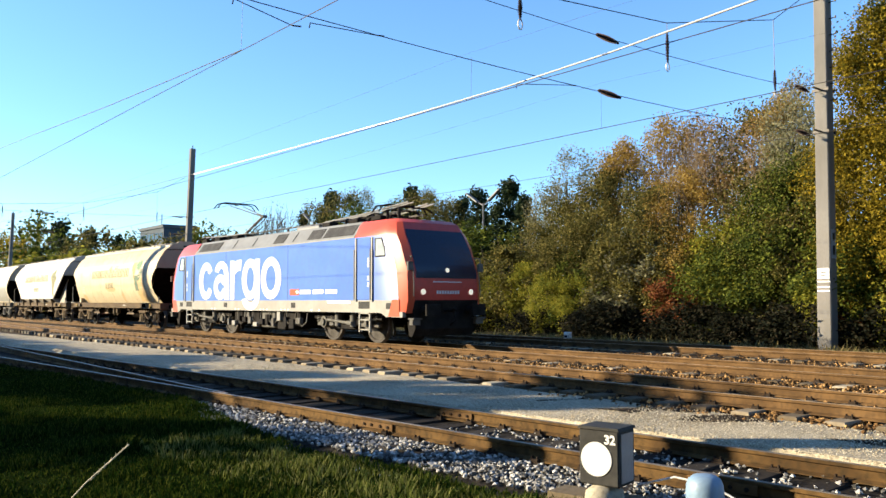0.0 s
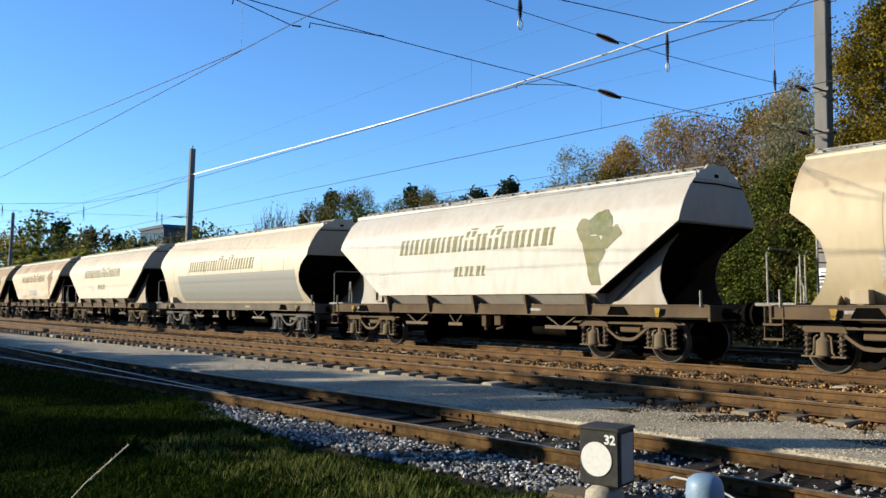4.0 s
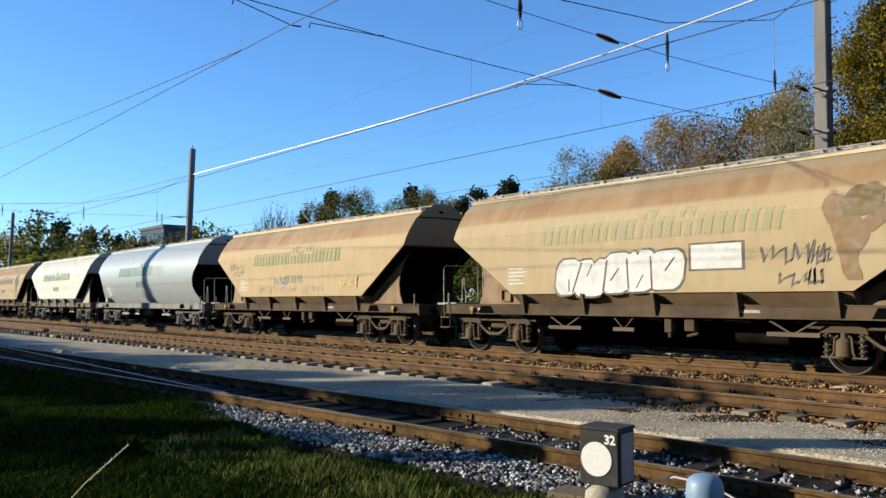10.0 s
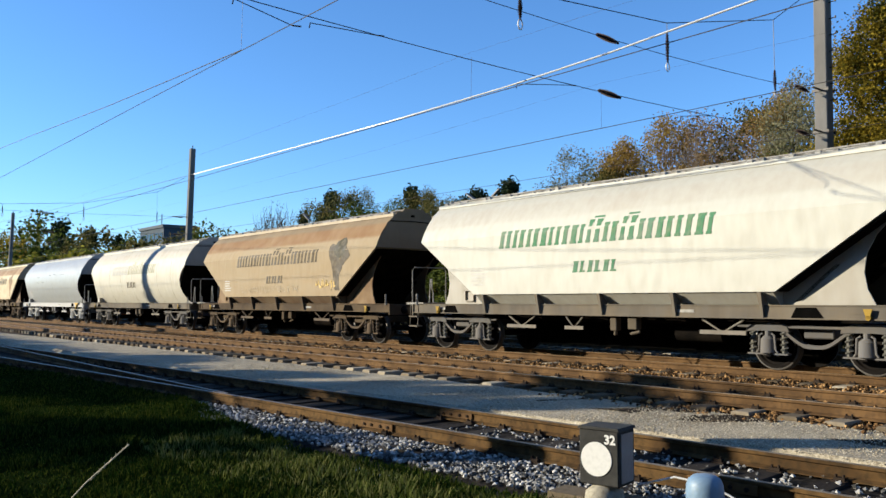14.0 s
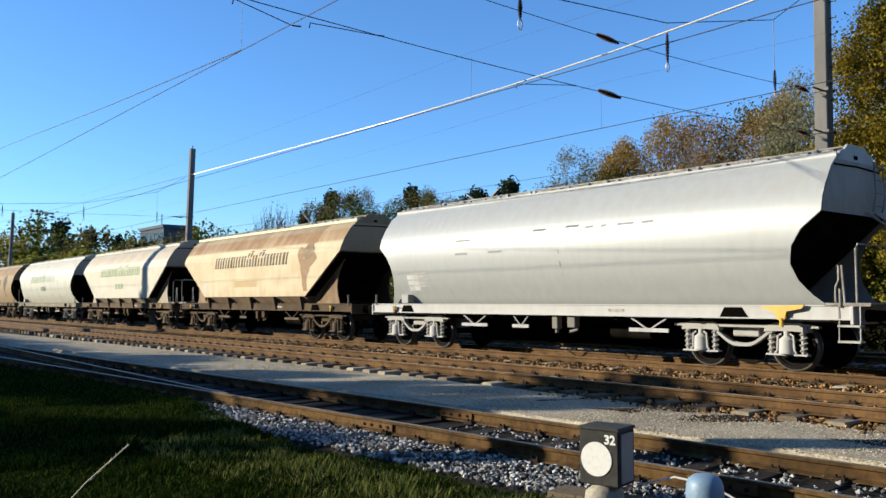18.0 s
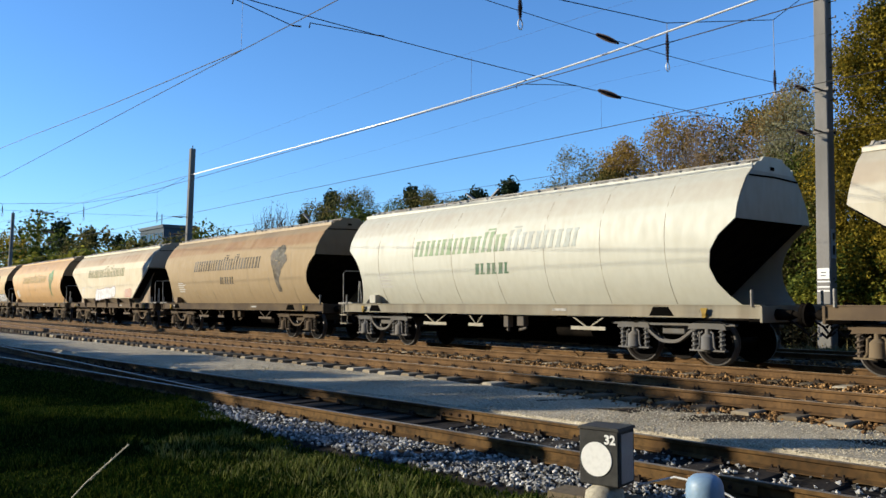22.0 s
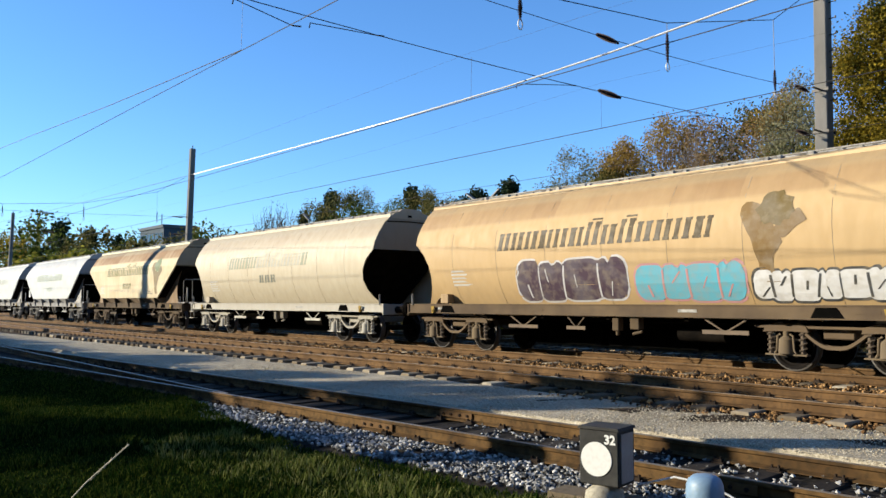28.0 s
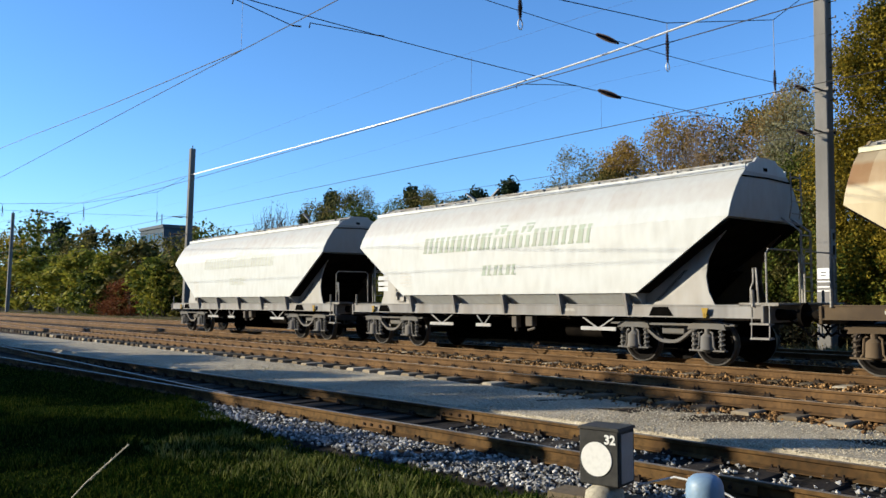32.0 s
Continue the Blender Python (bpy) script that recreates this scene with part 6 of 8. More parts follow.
# middle at the start, kind, label, body colour, dirt, underframe colour, letter colour, emblem, second word, extras
WAGONS = (
    (-45.30, "b", "cream barrel-sided grain wagon with orange rust stains", CREAM, 0.22, BROWN_S, OLIVE, (0.085, 0.135, 0.085), 1, "stain"),
    (-60.60, "a", "white slope-sided grain wagon with a brown emblem", WHITE, 0.14, BROWN_S, OLIVE, OLIVE, 1, ""),
    (-75.85, "b", "cream barrel-sided grain wagon with a large grey repainted patch", (0.518, 0.448, 0.322), 0.12, GREY_S, OLIVE, None, 0, "patch"),
    (-91.15, "a", "creamy white slope-sided grain wagon, lightly stained", (0.518, 0.462, 0.35), 0.22, BROWN_S, OLIVE, None, 1, ""),
    (-106.10, "a", "dirty cream slope-sided grain wagon with small graffiti", (0.518, 0.434, 0.294), 0.46, BROWN_S, (0.119, 0.091, 0.042), (0.231, 0.133, 0.056), 0, "tags"),
    (-121.05, "a", "tan weathered slope-sided grain wagon with white graffiti", (0.343, 0.266, 0.14), 0.55, BROWN_S, (0.252, 0.231, 0.119), (0.175, 0.105, 0.042), 0, "whitetag"),
    (-135.95, "a", "beige weathered slope-sided grain wagon with green lettering", (0.364, 0.266, 0.126), 0.5, BROWN_S, (0.154, 0.182, 0.084), None, 1, "faint"),
    (-151.15, "b", "blue-grey barrel-sided grain wagon with green lettering", (0.285, 0.32, 0.322), 0.05, (0.25, 0.25, 0.24), GREENL, None, 1, "info"),
    (-166.35, "a", "clean white slope-sided grain wagon", (0.45, 0.44, 0.375), 0.10, GREY_S, GREENL, None, 1, ""),
    (-181.25, "a", "brown, heavily soiled slope-sided grain wagon", (0.31, 0.245, 0.145), 0.72, BROWN_S, DARKL, DARKL, 1, "faint"),
    (-196.40, "b", "cream barrel-sided grain wagon, worn lettering", (0.475, 0.45, 0.365), 0.13, GREY_S, FADE, None, 1, ""),
    (-211.90, "b", "silver-grey barrel-sided grain wagon with a pale underframe", (0.335, 0.348, 0.338), 0.04, PALE_S, None, None, 0, "worn"),
    (-227.10, "a", "orange-stained beige slope-sided grain wagon with a dark emblem", (0.56, 0.47, 0.30), 0.60, BROWN_S, DARKL, (0.25, 0.15, 0.07), 0, "box"),
    (-242.00, "a", "pale cream slope-sided grain wagon with green lettering", (0.455, 0.42, 0.325), 0.22, BROWN_S, (0.20, 0.285, 0.14), None, 1, ""),
    (-257.20, "b", "off-white barrel-sided grain wagon with a cream underframe", (0.445, 0.44, 0.365), 0.12, (0.252, 0.231, 0.175), (0.23, 0.30, 0.18), None, 1, ""),
    (-272.75, "b", "tan-brown barrel-sided grain wagon with a dark emblem", (0.262, 0.188, 0.09), 0.6, BROWN_S, (0.06, 0.045, 0.026), (0.06, 0.045, 0.026), 1, ""),
    (-287.90, "a", "cream slope-sided grain wagon with white graffiti", (0.518, 0.448, 0.308), 0.42, BROWN_S, OLIVE, None, 0, "bigwhite"),
    (-303.10, "b", "orange barrel-sided grain wagon with a green emblem", (0.448, 0.259, 0.084), 0.25, BROWN_S, (0.238, 0.182, 0.056), (0.14, 0.161, 0.056), 0, "info"),
    (-318.60, "b", "tan barrel-sided grain wagon with three graffiti pieces", (0.434, 0.294, 0.126), 0.35, BROWN_S, DARKL, (0.16, 0.10, 0.035), 0, "three"),
    (-334.15, "b", "pale cream barrel-sided grain wagon with faded lettering", (0.41, 0.353, 0.243), 0.14, (0.345, 0.32, 0.265), (0.25, 0.262, 0.19), None, 1, ""),
    (-349.30, "a", "beige rust-streaked slope-sided grain wagon with a brown emblem", (0.55, 0.47, 0.30), 0.62, BROWN_S, OLIVE, (0.19, 0.145, 0.075), 1, "scrawl"),
    (-364.15, "a", "clean white slope-sided grain wagon with faded grey lettering", (0.42, 0.434, 0.42), 0.12, (0.29, 0.288, 0.28), (0.294, 0.336, 0.266), None, 1, "info"),
    (-379.05, "a", "white slope-sided grain wagon at the end of the train", (0.406, 0.4235, 0.4095), 0.12, (0.29, 0.288, 0.28), (0.406, 0.42, 0.364), None, 1, ""),
)


def decorate(t, kind, lettering, emb, second, extra, rr, n_wagon):
    if lettering:
        dx, zb = (0.0, 2.62) if kind == "a" else ((0.25, 2.66) if n_wagon == 10 else (0.1 if n_wagon == 0 else -0.1, 2.56))
        # pale bars: wear, and on wagon 19 sun glare painted into the letters
        worn = {7: range(10, 13), 10: range(5), 14: range(8, 13), 19: range(5, 12)}.get(n_wagon, ())
        word = (kind, -3.25 + dx, 2.87 + dx, zb, zb + 0.43, (0, 1, 1, 2, 3, 2, 3, 1, 3, 1, 0, 3, 2), (6, 8))
        faint = (0.355, 0.345, 0.275) if n_wagon == 19 else tuple(0.3 * c + 0.28 for c in lettering)
        for i in range(13):
            bm = bmesh.new()
            slab_word(bm, *word, only=[i])
            part("lettering_block", bm, ink(faint if i in worn else lettering), t, "pale bars of wear and painted glare" if i in worn else "")
    if second:
        bm = bmesh.new()
        slab_word(bm, kind, -0.82, 0.50, *((1.96, 2.22) if kind == "a" else (2.0, 2.28)), (2, 0, 2), dots=True)
        part("lettering_strip", bm, ink({14: (0.09, 0.15, 0.09), 19: (0.13, 0.14, 0.11)}.get(n_wagon, DARKL if lettering == FADE else lettering)), t)
    if n_wagon == 0:
        for name, col, rows in (("emblem", emb, ((2.60, 3.66, 4.28), (2.48, 3.70, 4.25), (2.34, 3.80, 4.18), (2.26, 3.80, 4.16), (2.22, 3.76, 4.20), (2.12, 3.77, 4.20), (2.03, 3.78, 4.21), (1.93, 3.79, 4.21), (1.84, 3.80, 4.22))),
                                ("emblem_leaf", (0.44, 0.26, 0.09), ((3.26, 3.46, 3.86), (3.13, 3.45, 3.90), (3.0, 3.44, 3.94), (2.9, 3.48, 3.92), (2.8, 3.52, 3.90), (2.66, 3.62, 3.82), (2.55, 3.63, 3.81), (2.45, 3.64, 3.80))),
                                ("emblem_leaf", emb, ((2.90, 4.66, 4.82), (2.84, 4.58, 4.86), (2.78, 4.50, 4.88), (2.70, 4.40, 4.84), (2.62, 4.30, 4.78), (2.54, 4.26, 4.68), (2.46, 4.22, 4.58), (2.39, 4.22, 4.48), (2.32, 4.22, 4.36)))):
            bm = bmesh.new()
            skin_patch(bm, kind, rows, 0.0065)
            part(name, bm, ink(col), t, "painted emblem, a sheaf in teal and orange" if name == "emblem" else "")
        for k in range(3):
            bm = bmesh.new()
            skin_patch(bm, kind, [(2.82 - 0.14 * k, 4.54 - 0.10 * k, 4.84 - 0.10 * k), (2.78 - 0.14 * k, 4.50 - 0.10 * k, 4.80 - 0.10 * k)], 0.0085)
            part("emblem_stripe", bm, ink((0.46, 0.38, 0.24)), t)
        bm = bmesh.new()
        blob(bm, kind, 4.33, 3.10, 0.37, 0.25, rr, 0.008, 4, 26, 0.13)
        part("emblem_sheaf", bm, ink((0.10, 0.19, 0.10)), t)
    elif emb:
        ex = (3.98 if n_wagon == 20 else 4.15) if kind == "a" else (4.15 if n_wagon == 15 else 3.96)
        bm = bmesh.new()
        emblem(bm, kind, ex, rr)
        em = part("emblem", bm, ink(emb), t, "large painted emblem")
        emblem_leaves(kind, ex, rr, ink(emb), em)
        bm = bmesh.new()
        sheaf(bm, kind, ex, rr)
        part("emblem_sheaf", bm, ink((emb[0] * 0.75, emb[1] * 0.85, emb[2] * 0.8) if n_wagon not in (0, 17, 20) else (emb[0] * 0.8, emb[1] + 0.04, emb[2] + 0.02)), em)
    bm = bmesh.new()
    for i in range(5):
        z = 2.12 - i * 0.09
        skin_patch(bm, kind, [(z, -5.2 if kind == "b" else -4.3, -4.6 + rr.uniform(-0.2, 0.25) + (0 if kind == "b" else 0.8)), (z - 0.045, -5.2 if kind == "b" else -4.3, -4.6 + (0 if kind == "b" else 0.8))], 0.005)
    part("data_panel", bm, ink((0.434, 0.42, 0.385)), t, "small pale stencilled lines")
    def patch(rows, col, name="paint_patch", off=0.004, label=""):
        b2 = bmesh.new()
        skin_patch(b2, kind, rows, off)
        part(name, b2, ink(col), t, label)
    def splash(items, col, name="graffiti", off=0.006, label="", rough=0.3):
        for i, (cx, cz, rx, rz) in enumerate(items):
            b2 = bmesh.new()
            blob(b2, kind, cx, cz, rx, rz, rr, off + 0.0012 * i, 4, 18, rough)
            part(name, b2, ink(col), t, label)
    def scribble(x0, x1, zc, amp, col, loops, wide=0.022, lean=0.12, label=""):
        """One sprayed line of short uneven strokes."""
        b2, pts, x = bmesh.new(), [], x0
        up = 1
        while x < x1:
            hgt = amp * rr.uniform(0.25, 1.3)
            pts.append((x + lean * up * 0.4, zc + up * hgt))
            if rr.random() < 0.45:
                pts.append((x + rr.uniform(0.02, 0.12), zc + up * hgt * rr.uniform(0.5, 1.0)))
            x += (x1 - x0) / loops * rr.choice((0.06, 0.2, 0.36, 0.7))
            up = -up
        prev = None
        for (xa, za), (xb, zb) in zip(pts, pts[1:]):
            for k in range(3):
                px, pz = xa + (xb - xa) * k / 3, za + (zb - za) * k / 3 + 0.03 * math.sin(math.pi * k / 3)
                pair = [b2.verts.new((px + d * 0.7, -side_y(kind, pz + d) - 0.007, pz + d)) for d in (-wide / 2, wide / 2)]
                if prev:
                    b2.faces.new((prev[0], pair[0], pair[1], prev[1]))
                prev = pair
        part("graffiti", b2, ink(col), t, label or "thin sprayed scrawl")
    def bubble(x0, x1, zb, zt, letters, fill, rim, label, rise=0.0):
        """Fat rounded letters grown together: one filled shape on a wider rim, with dark dividing strokes."""
        wv = [rr.uniform(0.8, 1.2) for _ in range(letters)]
        tot, acc, bounds = sum(wv), 0.0, [0.0]
        for q in wv:
            acc += q / tot
            bounds.append(acc)
        hi = [rr.uniform(0.82, 1.12) for _ in range(letters)]
        lo = [rr.uniform(0.86, 1.06) for _ in range(letters)]
        def lobe(u, ext):
            i = max(j for j in range(letters) if bounds[j] <= u + 1e-9)
            p = (u - bounds[i]) / (bounds[i + 1] - bounds[i])
            notch = 0.3 * max(0.0, 1 - abs(p - (0.35, 0.6, 0.5)[i % 3]) * 9) * (ext is hi) * (i % 2)
            return ext[i] * (0.72 + 0.28 * max(0.0, 1 - abs(2 * p - 1) ** 5) ** 0.5) - notch
        for grow, off, c, lab in ((0.045, 0.005, rim, ""), (0.0, 0.009, fill, label)):
            b2, prev = bmesh.new(), None
            nx = letters * 10
            for k in range(nx + 1):
                u = k / nx
                e = min(1.0, min(u, 1 - u) * nx / 3.0)
                mid, fade = (zb + zt) / 2 + rise * (u - 0.5), (zt - zb) / 2 * (0.6 + 0.4 * math.sqrt(e))
                up, down = fade * lobe(u, hi) + grow, fade * lobe(u, lo) + grow
                x = x0 - grow + (x1 - x0 + 2 * grow) * u
                col_v = [b2.verts.new((x + 0.14 * w, -side_y(kind, mid + w) - off, mid + w)) for w in (-down, -down / 2, 0, up / 2, up)]
                if prev:
                    for j in range(4):
                        b2.faces.new((prev[j], col_v[j], col_v[j + 1], prev[j + 1]))
                prev = col_v
            part("graffiti", b2, ink(c), t, lab)
        for i in range(letters):
            for frac, dz0, dz1 in ((bounds[i], -0.8, 0.75), (bounds[i] + (bounds[i + 1] - bounds[i]) * rr.uniform(0.35, 0.65), *((-0.75, -0.1), (0.0, 0.62), (-0.3, 0.3))[i % 3])):
                if frac < 0.02:
                    continue
                x = x0 + (x1 - x0) * frac
                zm, hf = (zb + zt) / 2 + rise * (frac - 0.5), (zt - zb) / 2
                wd, sl = rr.uniform(0.012, 0.028), rr.uniform(-0.01, 0.07)
                b2 = bmesh.new()
                skin_patch(b2, kind, [(zm + hf * (dz1 + (dz0 - dz1) * q / 4), x - wd + sl * (2 - q), x + wd + sl * (2 - q)) for q in range(5)], 0.012)
                part("graffiti_stroke", b2, ink(rim), t)
    if extra == "patch":
        patch([(2.42 - 0.1 * i, -4.6 + 0.02 * (i % 3), 5.9) for i in range(12)], (0.259, 0.259, 0.2345), "paint_patch", 0.004, "grey repainted rectangle")
    if extra == "stain":
        patch([(2.5 - 0.12 * i, 4.0 + 0.07 * math.sin(i * 1.7), 4.75 + 0.06 * i + 0.10 * math.sin(i * 2.3)) for i in range(11)], (0.44, 0.305, 0.14), "rust_stain", 0.0035, "orange stain running down from the emblem")
        splash([(0.0, 1.95, 0.75, 0.12), (-4.9, 1.5, 0.3, 0.25), (1.6, 1.55, 0.2, 0.3)], (0.434, 0.308, 0.154), "rust_stain", 0.003, "orange rust stain", 0.2)
    if extra == "box":
        patch([(2.1, -1.4, 0.5), (1.85, -1.4, 0.5)], (0.406, 0.294, 0.14))
    if extra == "tags":
        patch([(2.2, -4.4, -3.3), (1.7, -4.4, -3.3)], (0.42, 0.385, 0.315))
        patch([(2.08, -1.1, 1.0), (1.68, -1.1, 1.0)], (0.322, 0.301, 0.259))
        scribble(-2.9, -1.4, 1.66, 0.10, (0.35, 0.084, 0.049), 7, 0.03)
        scribble(-0.2, 1.0, 1.80, 0.09, (0.14, 0.126, 0.112), 6)
        scribble(-0.9, 0.9, 1.56, 0.07, (0.21, 0.189, 0.154), 7)
        scribble(1.3, 4.0, 1.66, 0.13, (0.21, 0.196, 0.175), 9)
    if extra == "whitetag":
        bubble(-2.7, 0.75, 1.45, 2.32, 5, (0.504, 0.497, 0.469), (0.07, 0.063, 0.056), "outlined white graffiti piece", 0.1)
        patch([(2.46, 0.86, 2.08), (2.2, 0.86, 2.08), (1.9, 0.86, 2.08)], (0.07, 0.063, 0.056), "graffiti", 0.005)
        patch([(2.42, 0.92, 2.02), (2.2, 0.92, 2.02), (1.94, 0.92, 2.02)], (0.504, 0.497, 0.469), "graffiti", 0.008, "white sprayed box with a dark rim")
        scribble(1.0, 1.9, 2.2, 0.10, (0.084, 0.077, 0.07), 5, 0.03)
        scribble(2.35, 3.75, 2.16, 0.16, (0.084, 0.077, 0.07), 6, 0.055)
        scribble(2.7, 3.5, 1.72, 0.13, (0.084, 0.077, 0.07), 3, 0.055)
    if "beige weathered" in t["label"]:
        scribble(-5.3, -3.7, 2.62, 0.16, (0.112, 0.084, 0.056), 6, 0.026)
        scribble(-4.9, -3.9, 2.36, 0.10, (0.112, 0.084, 0.056), 3, 0.026)
        scribble(-1.6, -0.6, 2.0, 0.16, (0.14, 0.175, 0.35), 4, 0.05)
    if extra == "faint":
        scribble(-2.8, 1.8, 1.74, 0.13, (0.35, 0.287, 0.189), 14, 0.035)
        scribble(2.75, 3.95, 1.88, 0.17, (0.52, 0.36, 0.11), 4, 0.075)
    if extra == "scrawl":
        scribble(-2.9, 0.2, 1.86, 0.11, (0.252, 0.238, 0.21), 10)
        scribble(0.4, 2.1, 1.80, 0.12, (0.252, 0.238, 0.21), 6)
        scribble(2.2, 3.6, 1.76, 0.10, (0.112, 0.105, 0.098), 6, 0.03)
    if extra == "worn":
        for x0, x1, z in ((-0.35, 0.08, 3.03), (0.7, 1.1, 3.05), (1.3, 1.52, 3.0), (1.75, 1.9, 3.0), (2.2, 2.65, 3.0), (2.85, 3.15, 3.0), (-3.2, -2.6, 2.93), (-3.2, -2.7, 2.58), (-1.9, -1.4, 2.58)):
            patch([(z, x0 + 0.03, x1 + 0.03), (z - 0.05, x0, x1)], (0.13, 0.14, 0.13) if x0 > -0.5 and x0 < 1.2 else (0.21, 0.225, 0.22), "lettering_strip", 0.005, "last dark dashes of worn lettering")
        patch([(2.5, 0.5, 0.53), (2.2, 0.52, 0.57), (1.9, 0.55, 0.58)], (0.2, 0.21, 0.205), "paint_patch", 0.004)
        b2 = bmesh.new()
        slab(b2, [(5.5, 1.21), (6.35, 1.24), (6.3, 1.17), (6.02, 1.12), (5.98, 0.97), (5.84, 0.97), (5.8, 1.1)], -1.46, -1.41)
        rod(b2, (5.92, -1.45, 1.0), (5.92, -1.45, 0.84), 0.04, 8)
        part("release_lever", b2, M_YELLOW_CLEAN, t, "bright yellow release lever")
    if extra in ("info", "worn"):
        for i in range(3):
            patch([(2.05 - 0.16 * i, -5.4, -4.9), (1.93 - 0.16 * i, -5.4, -4.9)], (0.49, 0.49, 0.476), off=0.007)
    if extra == "bigwhite":
        bubble(-1.75, 1.5, 1.46, 2.02, 7, (0.588, 0.581, 0.574), (0.322, 0.266, 0.252), "fat white graffiti piece", 0.16)
        bubble(3.05, 3.95, 1.56, 1.92, 2, (0.434, 0.294, 0.224), (0.406, 0.21, 0.154), "faded pink graffiti piece")
    if extra == "three":
        bubble(-2.75, 0.6, 1.29, 2.25, 4, (0.063, 0.042, 0.056), (0.462, 0.448, 0.448), "dark purple graffiti piece", 0.05)
        bubble(0.8, 3.35, 1.30, 2.05, 4, (0.112, 0.336, 0.42), (0.42, 0.21, 0.21), "turquoise graffiti piece")
        bubble(3.5, 6.0, 1.32, 1.86, 6, (0.546, 0.539, 0.525), (0.042, 0.042, 0.042), "white outlined graffiti piece")


for n, (q, kind, label, col, dirt, sole, letter, emb, second, extra) in enumerate(WAGONS):
    src, pivot = WAGON_PROTO["s" if "grey" in label.split()[0] else kind, 1 if n in PLATFORM_AHEAD else -1]
    t = copy_thing(src, pose(q, YC, 0))
    t["label"] = label
    pale = sole[0] > 0.33
    if dirt > 0.45:
        sole = tuple(c * 0.62 for c in sole)
    for ob in t.children_recursive:
        nm = ob.name.split(".")[0]
        if nm == "roof_gutter":
            ob.color = (*[min(0.6, c * 1.15 + 0.03) for c in col], 0.1)
        elif nm in ("hopper", "walkway_end"):
            ob.color = (*[c * 0.92 for c in col], dirt)
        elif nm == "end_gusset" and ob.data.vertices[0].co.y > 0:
            # far gusset coloured dark to paint the shade behind the cutout
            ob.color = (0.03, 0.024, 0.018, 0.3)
        elif nm == "end_gusset":
            k = min(1.0, dirt * 1.5)
            ob.color = (*[c * 0.72 * (1 - k) + g * k for c, g in zip(col, (0.17, 0.105, 0.052))], min(1.0, dirt * 1.25))
        elif nm == "hopper_sill":
            k = min(0.6, max(0.25, dirt * 1.5))
            ob.color = (*[c * (1 - k) + s * k for c, s in zip(col, sole)], min(1.0, dirt * 0.9))
        elif nm in ("bogie", "side_frame", "axle_box"):
            ob.color = (*[min(c * ((1.6 if nm == "axle_box" else 1.1) if not pale else (1.0 if nm == "axle_box" else 0.8)), 0.50 if pale else max(0.13 if nm == "axle_box" else 0.10, 0.42 * sole[0])) for c in sole], 0.08 if pale else 0.25)
        elif nm == "step":
            ob.color = (*sole, 0.3)
        elif nm in ("brake_valve_box", "side_bracket"):
            ob.color = (*[min(c * (1.2 if nm == "side_bracket" else 0.5), 0.22 if nm == "side_bracket" else (0.3 if pale else 0.08)) for c in sole], 0.3)
        elif nm == "end_plate":
            # body colour cut to 0.62: dirt plus the shade of the end face
            ob.color = (*[c * 0.62 for c in col], min(1.0, dirt * 0.5 + 0.05))
        elif nm == "valve_chest":
            ob.color = (*[c * 0.8 for c in col], min(1.0, dirt + 0.15))
        elif nm == "spring":
            ob.color = (*[min(c * 0.8 + 0.02, 0.45 if pale else 0.11) for c in sole], 0.1)
        elif nm == "brake_lever_plate":
            ob.color = (*[min(0.5, c * 1.4 + 0.03) for c in sole], 0.3)
        elif nm in ("solebar", "headstock", "label_plate"):
            ob.color = (*sole, 0.06 if pale else 0.35)
    wheels = []
    for c in (-pivot - BOGIE_BACK[kind], pivot - BOGIE_BACK[kind]):
        for a in (-0.9, 0.9):
            wheels.append((wheelset(t, c + a, 0.46, WHEEL_W), c + a, 0.46))
    decorate(t, kind, letter, emb, second, extra, random.Random(100 + n), n)
    VEHICLES.append((t, q, wheels))
for src, _ in WAGON_PROTO.values():
    for ob in [*src.children_recursive, src]:
        bpy.data.objects.remove(ob)


# ---- electric locomotive ----
M_BLUE = two_tone("blue_livery_paint", (0.085, 0.16, 0.45), (0.095, 0.175, 0.46), 1.0, 0.45, c=(0.091, 0.126, 0.294), c_scale=5, bump=0.0, c_amt=0.25)
_b = M_BLUE.node_tree.nodes["Principled BSDF"]
_b.inputs["IOR"].default_value, _b.inputs["Roughness"].default_value = 1.33, 0.29
# washed sheet: the sun's reflection stands upright on the flank
_b.inputs["Anisotropic"].default_value, _b.inputs["Anisotropic Rotation"].default_value = 0.85, 0.25
_t = M_BLUE.node_tree.nodes.new("ShaderNodeTangent")
_t.direction_type, _t.axis = "RADIAL", "Z"
M_BLUE.node_tree.links.new(_t.outputs[0], _b.inputs["Tangent"])

M_ORANGE = two_tone("orange_red_livery_paint", (0.504, 0.07, 0.0245), (0.462, 0.063, 0.0245), 1.2, 0.32, c=(0.28, 0.056, 0.028), c_scale=6, bump=0.02, c_amt=0.2)
M_REDFRONT = two_tone("dusty_red_front_paint", (0.50, 0.045, 0.030), (0.43, 0.040, 0.028), 1.2, 0.45, c=(0.25, 0.03, 0.02), c_scale=6, bump=0.03, c_amt=0.3)
M_SKIRT = two_tone("grey_skirt_paint", (0.21, 0.203, 0.182), (0.175, 0.168, 0.147), 1.5, 0.5, c=(0.168, 0.147, 0.119), c_scale=7, bump=0.03, c_amt=0.3)
M_ROOFGREY = two_tone("grey_roof_paint", (0.147, 0.154, 0.154), (0.126, 0.1295, 0.126), 1.5, 0.55, c=(0.091, 0.0875, 0.077), c_scale=7, bump=0.03, c_amt=0.3)
